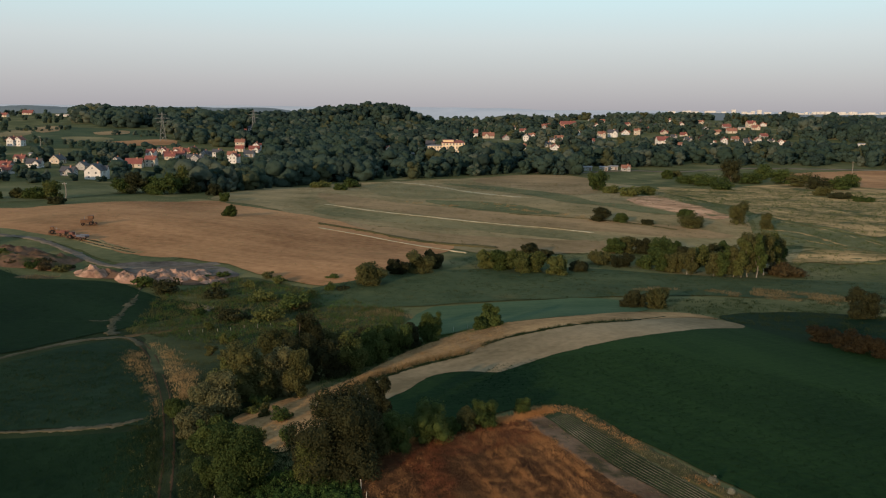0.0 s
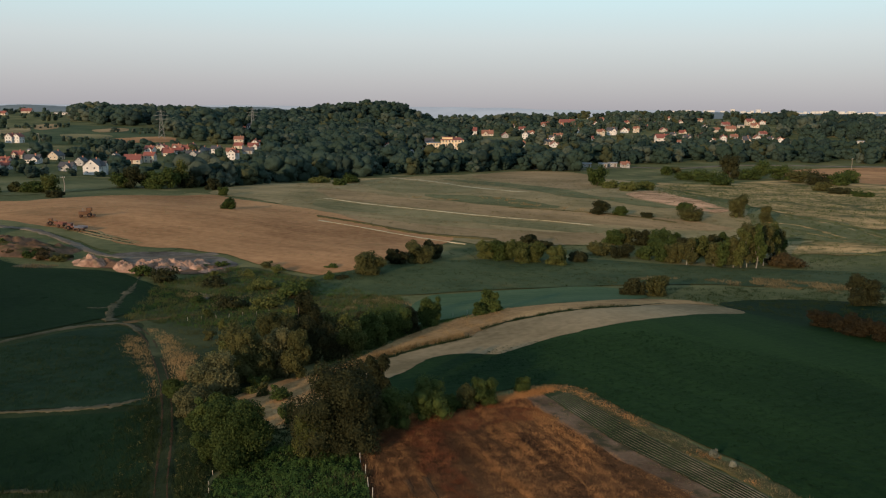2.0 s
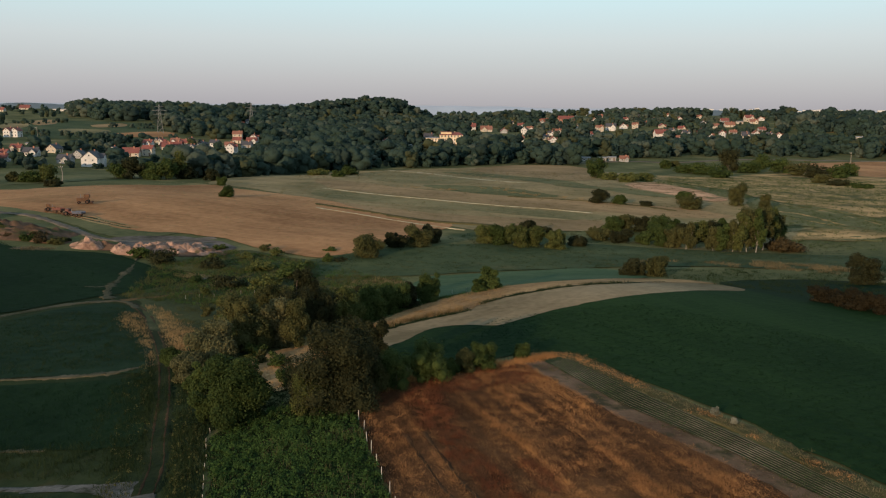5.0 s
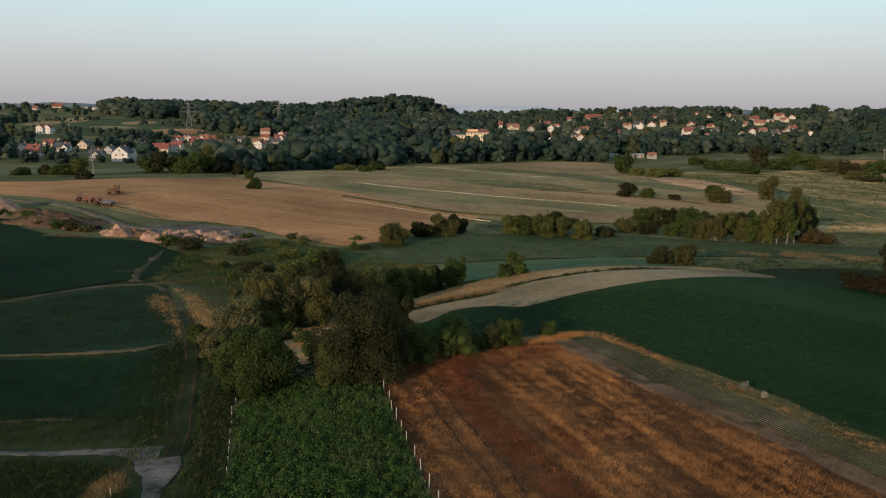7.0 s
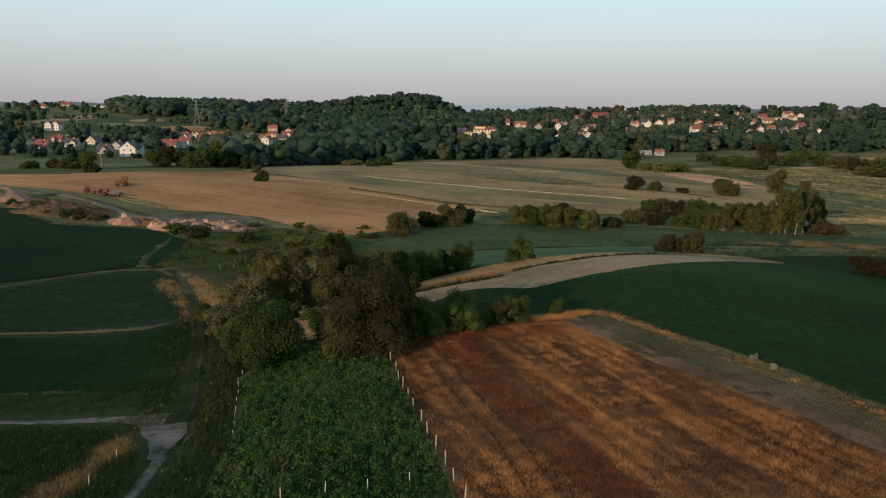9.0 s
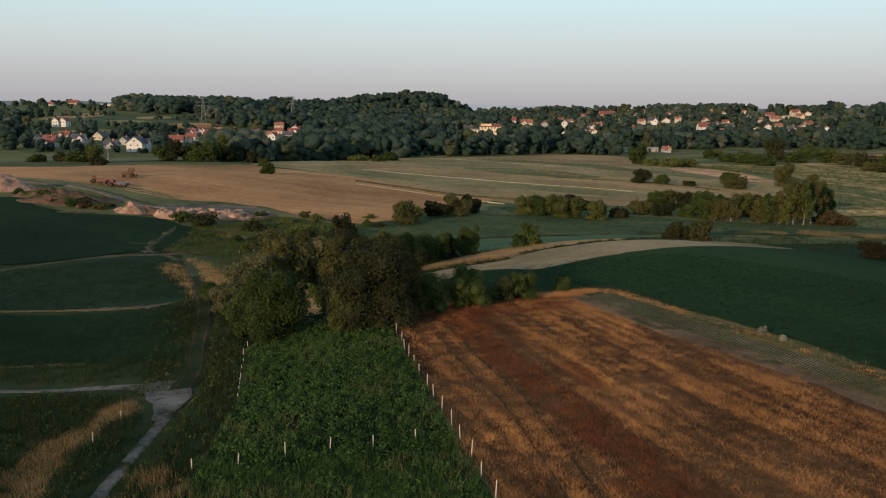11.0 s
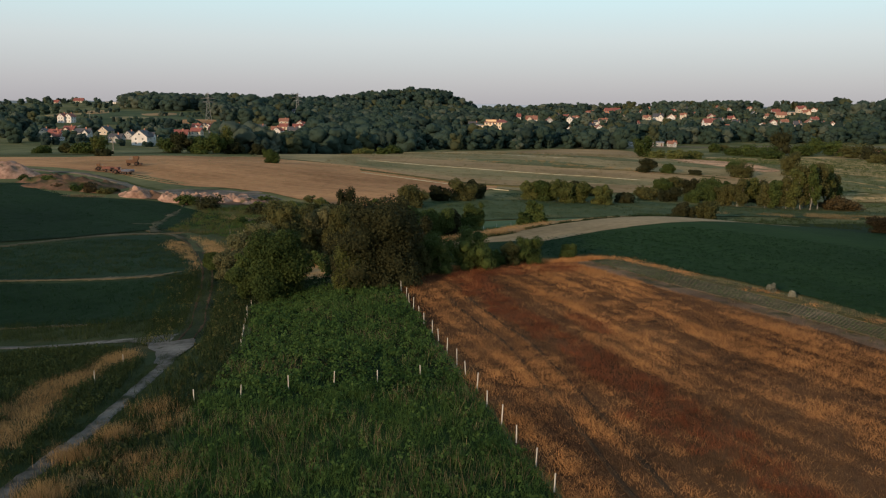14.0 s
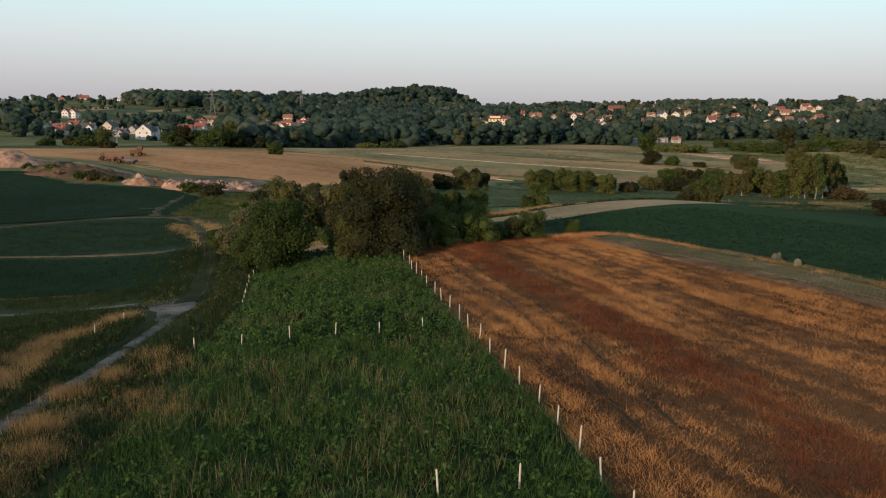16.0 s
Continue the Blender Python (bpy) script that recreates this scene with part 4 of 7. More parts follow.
def crown(rng, wide, tall, leaves, leaf, lumps=16, low=0.16, peak=0.55, core=0.56, up_turn=0.25, firm=0.7, lump=1.0):
    """Leaf quads on the outer shells of many uneven lumps, as vertices and quads. low: where the crown begins, as a share of the height."""
    centres, sizes = [], []
    for k in range(lumps):
        a, u = rng.uniform(0, 2 * math.pi), rng.uniform(0, 1)
        z = low + (1 - low) * (0.12 + 0.76 * u)
        reach = math.sqrt(max(0.0, 1 - ((z - peak) / (1.08 - peak if z > peak else peak - low + 0.25)) ** 2))
        r = rng.uniform(0.35, 0.86) * reach
        centres.append((math.cos(a) * r * wide / 2, math.sin(a) * r * wide / 2, z * tall))
        sizes.append(lump * rng.uniform(0.11, 0.25) * wide * (0.7 + 0.3 * reach))
    centres.append((0, 0, (low + 0.52 * (1 - low)) * tall)), sizes.append(0.3 * wide)
    boughs = [(c, q) for c, q in zip(centres, sizes)]
    for c, q in list(boughs):
        for _ in range(4):
            d = rng.normal(size=3)
            d[2] = abs(d[2]) * 0.8 - 0.2
            d /= np.linalg.norm(d)
            centres.append(tuple(np.array(c) + d * q * 0.78)), sizes.append(q * rng.uniform(0.34, 0.56))
    centres, sizes = np.array(centres), np.array(sizes)
    flat = np.array([1, 1, min(1.15, 0.8 * tall / wide + 0.15)])
    which = rng.choice(len(sizes), leaves * 2, p=sizes**2 / (sizes**2).sum())
    way = rng.normal(size=(leaves * 2, 3))
    way /= np.linalg.norm(way, axis=1, keepdims=True)
    spot = centres[which] + way * flat * (sizes[which] * rng.uniform(0.72, 1.2, leaves * 2))[:, None]
    keep = np.ones(len(spot), bool)
    for c, s in zip(centres, sizes):
        keep &= (((spot - c) / flat / s) ** 2).sum(1) > 0.48
    keep &= spot[:, 2] > 0.04 * tall
    spot, way = spot[keep][:leaves], way[keep][:leaves]
    fit = np.array([1, 1, 0]) * (0.5 * wide / np.quantile(np.hypot(spot[:, 0], spot[:, 1]), 0.96)) + (0, 0, tall / np.quantile(spot[:, 2], 0.985))
    spot, centres, flat = spot * fit, centres * fit, flat * fit
    n = len(spot)
    out = firm * way + rng.normal(0, 0.7 * firm, (n, 3)) + (0, 0, up_turn)
    out /= np.linalg.norm(out, axis=1, keepdims=True)
    side = np.cross(out, rng.normal(size=(n, 3)))
    side /= np.linalg.norm(side, axis=1, keepdims=True)
    up = np.cross(out, side)
    s = leaf * rng.uniform(0.6, 1.4, n)[:, None]
    v = np.stack([spot - side * s * 0.5, spot - up * s * 0.62 + out * s * 0.12, spot + side * s * 0.5, spot + up * s * 0.62 + out * s * 0.12], 1).reshape(-1, 3)
    f = np.arange(4 * n).reshape(-1, 4)
    main = len(boughs)
    core_v = np.concatenate([c + ICO_V * flat * q * (core + 0.12 * rng.random((len(ICO_V), 1))) for c, q in zip(centres[:main], sizes)])
    core_f = np.concatenate([ICO_F + len(v) + k * len(ICO_V) for k in range(main)])
    core_f = np.c_[core_f, core_f[:, 2]]
    return v, f, core_v, core_f, centres


def crown_mesh(name, rng, wide, tall, leaves, leaf, material, parent, **how):
    v, f, cv, cf, centres = crown(rng, wide, tall, leaves, leaf, **how)
    me = bpy.data.meshes.new(name)
    bm_v = np.concatenate([v, cv])
    tri = cf[:, :3]
    sizes = np.r_[np.full(len(f), 4), np.full(len(tri), 3)].astype(np.int32)
    loops = np.r_[f.ravel(), tri.ravel()].astype(np.int32)
    me.vertices.add(len(bm_v)), me.loops.add(len(loops)), me.polygons.add(len(sizes))
    me.vertices.foreach_set("co", bm_v.astype(np.float32).ravel())
    me.loops.foreach_set("vertex_index", loops)
    me.polygons.foreach_set("loop_start", np.r_[0, np.cumsum(sizes)[:-1]].astype(np.int32))
    me.update(calc_edges=True)
    me.materials.append(material)
    ob = new(name, me)
    ob.parent = parent
    return ob, centres


def limb(bm, a, b, r0, r1, sides=7):
    a, b = Vector(a), Vector(b)
    way = (b - a).normalized()
    x = way.orthogonal().normalized()
    y = way.cross(x)
    rings = []
    for k in range(4):
        s = k / 3
        mid = a.lerp(b, s) + x * (0.08 * (b - a).length * math.sin(s * math.pi))
        r = r0 + (r1 - r0) * s
        rings.append([bm.verts.new(mid + (x * math.cos(t) + y * math.sin(t)) * r) for t in [2 * math.pi * j / sides for j in range(sides)]])
    for p, q in zip(rings, rings[1:]):
        for j in range(sides):
            bm.faces.new((p[j], p[(j + 1) % sides], q[(j + 1) % sides], q[j]))


def tree(x, y, wide, tall, material, leaves, leaf, label, category="tree", group="", seed=0, low=0.16, lumps=16, peak=0.55, trunk=True, name="", bark="bark"):
    rng = np.random.default_rng(seed + int(abs(x) * 13 + y * 7))
    root = new(name or ("bush" if category == "bush" else "tree"))
    root.location = (x, y, float(land(x, y)) - 0.05)
    root.rotation_euler = (0, 0, rng.uniform(0, 6.3))
    _, centres = crown_mesh("crown", rng, wide, tall, leaves, leaf, material, root, low=low, lumps=lumps, peak=peak)
    if trunk:
        bm = bmesh.new()
        fork = (rng.normal(0, 0.03) * wide, rng.normal(0, 0.03) * wide, tall * (low + 0.16))
        stout = 0.5 if bark == "birch" else 1.0
        limb(bm, (0, 0, -0.2), fork, stout * 0.030 * tall, stout * 0.020 * tall)
        for c in centres[: min(7, len(centres))]:
            limb(bm, fork, c, stout * 0.014 * tall, stout * 0.004 * tall, 5)
        part("trunk", bm, M[bark], root, "pale birch trunk and limbs" if bark == "birch" else "grey-brown trunk and limbs")
    return tagged(root, label, category, group)


tree(-9.6, 77.9, 9.8, 7.9, M["leaf_dark"], 34000, 0.15, "broad dense dark brown-green tree at the fence corner", seed=0, low=-0.08, lumps=34, peak=0.45)
tree(-19.2, 75.4, 6.4, 6.2, M["leaf"], 22000, 0.15, "leafy green tree beside the weed plot", seed=0, low=-0.08, lumps=22, peak=0.45)
tree(-12.3, 75.3, 3.6, 4.2, M["leaf_light"], 9000, 0.1, "yellow-green shrub in front of the dark tree", "bush", seed=0, low=-0.15, lumps=12)
tree(-22.2, 77.0, 3.2, 3.0, M["leaf"], 5000, 0.12, "low green shrub beside the leafy tree", "bush", seed=3, low=-0.15, lumps=10)
for k, (x, y, wide, tall, kind) in enumerate([
    (-27.4, 99.5, 6.6, 5.2, "leaf_silver"), (-29.0, 93.5, 4.2, 3.0, "leaf_silver"), (-25.8, 88.5, 4.2, 3.2, "leaf"), (-24.8, 105.5, 7.0, 7.4, "leaf_brown"), (-21.4, 107.5, 5.2, 6.2, "leaf_silver"),
    (-20.7, 122.9, 5.0, 8.6, "leaf_dark"), (-24.0, 119.0, 5.6, 6.6, "leaf_brown"), (-18.3, 105.0, 4.4, 6.4, "leaf_brown"), (-19.5, 113.5, 5.4, 6.6, "leaf_dark"), (-15.5, 115.3, 5.2, 5.2, "leaf_dark"), (-13.2, 116.5, 5.2, 5.8, "leaf_light"),
    (-10.5, 122.6, 4.8, 5.1, "leaf"), (-13.0, 127.0, 5.4, 4.6, "leaf_dark"), (-7.6, 128.9, 5.4, 4.5, "leaf"), (-5.2, 132.8, 4.6, 4.2, "leaf_dark"), (-1.8, 137.6, 4.6, 4.7, "leaf"),
    (-9.5, 135.6, 5.2, 4.0, "leaf"), (-17.8, 129.5, 5.4, 4.8, "leaf_brown"), (-7.3, 92.6, 3.0, 5.0, "leaf_dark"), (-22.3, 134, 6.0, 4.6, "leaf_brown"), (-29.5, 108.5, 4.0, 3.0, "leaf_brown"), (-33.5, 101.0, 3.0, 2.0, "leaf")]):
    tree(x, y, wide, tall, M[kind], 9000, 0.175, {"leaf_silver": "grey-green willow shrub in the hedgerow", "leaf_dark": "dark hedgerow tree among mixed shrubs"}.get(kind, "olive-green hedgerow tree among mixed shrubs"), "tree", "hedgerow", seed=k, low=-0.1, lumps=18, peak=0.5)
for k, (x, y, wide, tall) in enumerate([(-4.4, 82.4, 3.8, 4.0), (-1.0, 84.9, 4.8, 4.3), (2.7, 88.4, 2.6, 2.4), (4.7, 89.6, 3.1, 3.0), (9.6, 94.6, 2.0, 1.8), (-6.2, 81.6, 2.6, 3.2), (1.0, 87.0, 2.0, 1.8)]):
    tree(x, y, wide, tall, M[("leaf", "leaf", "leaf_brown")[k % 3]], 7000, 0.1, "small leafy shrub at the field edge", "bush", "shrubs at the field edge", seed=k, low=-0.15, lumps=26)
for k, (x, y, wide, tall) in enumerate([(-17.3, 196.3, 7.3, 5.1), (-11.4, 206.9, 5.7, 3.7), (-6.2, 210.8, 7.9, 5), (-2.7, 217.2, 5.3, 4.4), (11.8, 220.7, 5.7, 4.7), (15.9, 219.1, 6.6, 5.1), (20.1, 215.7, 6.5, 5.6), (24.5, 218.1, 6, 5.1), (25.6, 243.9, 5.7, 3.3), (29.3, 238.5, 4.9, 2.3), (29.8, 214.5, 5.6, 4.7), (36, 219.6, 5.5, 2.6)]):
    tree(x, y, wide, tall, M[("leaf_brown", "leaf_dark", "leaf_brown", "leaf_dark", "leaf_light", "leaf", "leaf_light", "leaf_light", "leaf_dark", "leaf_dark", "leaf_light", "leaf_dark")[k % 12]], 5000, 0.26, "rounded bush beside the damp meadow", "bush", "bushes by the ditch", seed=k, low=-0.15, lumps=24)
for k, (x, y, wide, tall) in enumerate([(71.0, 217.0, 4.7, 6.4), (73.2, 216.5, 4.4, 6.9), (76.4, 217.3, 5.0, 8.3), (78.3, 216.8, 5.3, 10.0), (80.6, 218.8, 5.4, 11.2), (82.6, 217.7, 5.1, 11.4), (86.1, 222.3, 5.5, 11.4), (90.4, 228.8, 5.7, 10.7), (94.3, 234.9, 5.5, 8.8), (97.2, 239.7, 5.0, 6.2), (64.6, 219.2, 5.2, 7.2), (68.7, 222.8, 5.6, 7.2), (84.0, 226.5, 5.4, 10.6)]):
    tree(x, y, wide, tall, M[("leaf_brown", "leaf", "leaf_brown", "leaf_light")[k % 4]], 3600, 0.30, "slender birch of the grove with a pale trunk", "tree", "grove", seed=k, low=0.03, lumps=14, peak=0.40, bark="birch")
for k, (x, y, wide, tall) in enumerate([(51.8, 252.5, 7.0, 4.2), (56.2, 253.3, 7.9, 4.6), (60.5, 253.2, 5.7, 4.4), (66.3, 253.3, 8.9, 4.8), (69.5, 251.2, 5.3, 4.0), (44.0, 233.3, 8.1, 3.2), (49.4, 228.8, 6.4, 3.5), (55.5, 228.2, 6.4, 3.2), (59.3, 223.5, 5.7, 4.9), (62.0, 222.3, 4.7, 5.2), (75.2, 236.2, 5.7, 5.9), (84.4, 247.1, 5.3, 5.4), (62.5, 236.0, 7.5, 4.4), (79.0, 243.0, 6.5, 5.0), (70.0, 240.0, 6.5, 4.4)]):
    tree(x, y, wide, tall, M[("leaf", "leaf_brown", "leaf_dark", "leaf")[k % 4]], 3200, 0.30, "rounded dark green shrub of the grove", "bush", "shrubs of the grove", seed=k, low=-0.12, lumps=14)
for k, (x, y, wide, tall) in enumerate([(93.2, 222.6, 10.2, 3.6), (90.3, 224.1, 5.9, 2.3)]):
    tree(x, y, wide, tall, M[("leaf_rust",)[k % 1]], 1300, 0.4, "low spreading rust-coloured bush", "bush", "", seed=k, low=0.0)
for k, (x, y, wide, tall) in enumerate([(58.7, 311.0, 8, 5.0), (65.8, 309.2, 5.6, 3.4), (88.9, 300.0, 9.2, 5.0), (92.8, 320, 6.2, 3.3), (109.5, 310, 7.4, 8.4), (116.1, 300, 4.6, 5.6), (-74.7, 292.3, 5.5, 3.7), (-92.7, 356.2, 5.2, 3.5), (40.1, 171.4, 5.5, 3.6), (44.7, 171.7, 5.8, 4), (8.7, 145, 3.8, 3.8), (6.7, 142.8, 2.6, 2.2), (81.5, 159, 6.6, 5.4), (74.5, 305, 4.6, 1.8)]):
    tree(x, y, wide, tall, M[("leaf_dark", "leaf", "leaf_brown", "leaf", "leaf_brown", "leaf_brown", "leaf", "leaf", "leaf_dark", "leaf_brown", "leaf", "leaf", "leaf_dark", "leaf_dark")[k % 14]], 4200, 0.26, "solitary rounded bush in the meadow", "bush", "", seed=k, low=-0.15, lumps=24)
for k, (x, y, wide, tall) in enumerate([(86.8, 436.4, 9.6, 3.9), (91.1, 410.7, 11.3, 4.3), (104.1, 430.5, 10.7, 4.2), (84.1, 458.8, 11.3, 10.7), (156, 537.4, 15.1, 5.3), (163.3, 524.7, 17, 7), (162.9, 493.1, 14, 7), (187.8, 551.4, 14.9, 14.9), (198.1, 544, 15.6, 7), (218.9, 579.3, 12.5, 10)]):
    tree(x, y, wide, tall, M[("leaf_light", "leaf_light", "leaf_light", "leaf", "leaf", "leaf", "leaf", "leaf_dark", "leaf", "leaf")[k % 10]], 1500, 0.6, "rounded willow on the far meadow", "tree", "far willows", seed=k, low=-0.15, lumps=24)
for k, (x, y, wide, tall) in enumerate([(219.6, 547.5, 18.3, 9.5), (222.4, 525.9, 18.4, 8.5), (225.2, 505, 15.6, 8.2), (237.6, 507, 15.8, 7.5), (254.9, 526.7, 11, 7.9), (208, 461.7, 10.2, 4.8), (210, 443.4, 13.2, 3.3), (212.9, 426.3, 10.3, 2.6), (152.3, 574.3, 8, 5.6), (163, 589.5, 9.9, 4.1)]):
    tree(x, y, wide, tall, M[("leaf", "leaf_brown", "leaf_dark", "leaf")[k % 4]], 1500, 0.6, "rounded willow on the far meadow", "tree", "far willows", seed=k, low=-0.15, lumps=24)
for k, (x, y, wide, tall) in enumerate([(62.4, 134.2, 5.1, 2.6), (63.7, 130, 5, 2.8), (64.9, 126.2, 5.1, 2.9), (66.2, 122.8, 4.8, 2.9)]):
    tree(x, y, wide, tall, M[("leaf_maroon",)[k % 1]], 3200, 0.18, "low russet-brown hedge bush", "bush", "russet hedge", seed=k, low=0.0)
for k, (x, y, wide, tall) in enumerate([(-62.2, 183.6, 7.9, 2.9), (-68.2, 188.1, 4.9, 2.2), (-34.8, 163.4, 6.9, 2.5), (-41.4, 162.5, 6.9, 2.1), (-31.1, 174.1, 8.5, 2.9), (-39.7, 180.9, 7.6, 2), (-49.9, 181.9, 6.5, 1.8)]):
    tree(x, y, wide, tall, M[("leaf_dark", "leaf", "leaf_light")[k % 3]], 1000, 0.35, "low scrub beside the rough ground", "bush", "scrub", seed=k, low=0.0, lumps=9)
for k, (x, y, wide, tall) in enumerate([(-148.5, 387.4, 11.2, 6.6), (-142.7, 389.4, 11.6, 9.6), (-131.0, 385.9, 10.0, 7.0), (-126.3, 387.5, 10.0, 9.4), (-123.8, 396.1, 9.4, 12.6), (-120.2, 397.4, 10.2, 6.9), (-117.5, 416.3, 11.7, 9.6), (-113.9, 434.7, 12.6, 9.7), (-115.9, 460, 9.7, 6.0), (-136.5, 392, 9.5, 7.6), (-170.0, 348.3, 10.5, 4.4), (-163.1, 349.6, 8.8, 7.2), (-150.6, 326.7, 7.3, 2.5), (-178.0, 352, 9.0, 4.0), (-185, 345, 9.0, 3.2), (-105.3, 385.1, 8.0, 5.0), (-50.3, 462.2, 11.3, 5), (-52.9, 432.4, 7, 3.5), (-68.1, 467.3, 12.7, 3.2)]):
    tree(x, y, wide, tall, M[("leaf", "leaf_dark", "leaf", "leaf", "leaf_light", "leaf_dark", "leaf_brown")[k % 7]], 1500, 0.6, "broad tree below the hamlet", "tree", "trees below the hamlet", seed=k, low=-0.05, lumps=16, peak=0.45)

# ---- village ----
M["white"] = paint("white_render", (0.62, 0.60, 0.57), 0.85, wear=0.2)
M["cream"] = paint("cream_render", (0.52, 0.45, 0.36), 0.85, wear=0.2)
M["grey"] = paint("grey_render", (0.34, 0.335, 0.325), 0.85)
M["brick"] = paint("brick_wall", (0.42, 0.20, 0.14), 0.85)
M["yellow"] = paint("yellow_render", (0.70, 0.54, 0.34), 0.85, wear=0.12)
M["red"] = paint("red_roof_tiles", (0.22, 0.072, 0.055), 0.75)
M["orange"] = paint("brown_roof_tiles", (0.26, 0.115, 0.075), 0.75)
M["dark"] = paint("dark_roof_tiles", (0.07, 0.068, 0.075), 0.7)
M["flat"] = paint("grey_roof_felt", (0.22, 0.22, 0.23), 0.8)
M["frame"] = paint("white_window_frame", (0.75, 0.74, 0.72), 0.6)
M["glass"] = paint("window_glass", (0.03, 0.035, 0.045), 0.12, wear=0.4)
M["door"] = paint("brown_door", (0.14, 0.08, 0.05), 0.6)
WORDS = {"red": "red tiled roof", "orange": "orange-brown tiled roof", "dark": "dark grey roof", "flat": "low grey roof"}


def block(bm, x0, x1, y0, y1, z0, z1):
    v = [bm.verts.new((x, y, z)) for z in (z0, z1) for x, y in ((x0, y0), (x1, y0), (x1, y1), (x0, y1))]
    for q in ((3, 2, 1, 0), (4, 5, 6, 7), (0, 1, 5, 4), (1, 2, 6, 5), (2, 3, 7, 6), (3, 0, 4, 7)):
        bm.faces.new([v[k] for k in q])


def boxed(*sizes):
    bm = bmesh.new()
    block(bm, *sizes)
    return bm


WINDOW_MESH = {}


def window(parent, x, y, z, wide, tall, out):
    """A framed window in a wall whose outside points along -y (out -1), +y (1), -x (-2) or +x (2)."""
    key = (round(wide, 1), round(tall, 1))
    if key not in WINDOW_MESH:
        w, t = key
        bm = bmesh.new()
        for a in ((-w / 2, w / 2, -0.06, 0.05, 0, 0.12), (-w / 2, w / 2, -0.06, 0.05, t - 0.12, t), (-w / 2, -w / 2 + 0.12, -0.06, 0.05, 0.12, t - 0.12), (w / 2 - 0.12, w / 2, -0.06, 0.05, 0.12, t - 0.12), (-0.04, 0.04, -0.06, 0.05, 0.12, t - 0.12)):
            block(bm, *a)
        frame_mesh = bpy.data.meshes.new("window")
        bm.to_mesh(frame_mesh)
        bm.free()
        frame_mesh.materials.append(M["frame"])
        bm = boxed(-w / 2 + 0.1, w / 2 - 0.1, -0.03, 0.04, 0.1, t - 0.1)
        pane_mesh = bpy.data.meshes.new("pane")
        bm.to_mesh(pane_mesh)
        bm.free()
        pane_mesh.materials.append(M["glass"])
        WINDOW_MESH[key] = (frame_mesh, pane_mesh)
    f = new("window", WINDOW_MESH[key][0])
    f.parent = parent
    f.location, f.rotation_euler = (x, y, z), (0, 0, {-1: 0, 1: math.pi, -2: -math.pi / 2, 2: math.pi / 2}[out])
    p = new("pane", WINDOW_MESH[key][1])
    p.parent = f


HOUSES = []


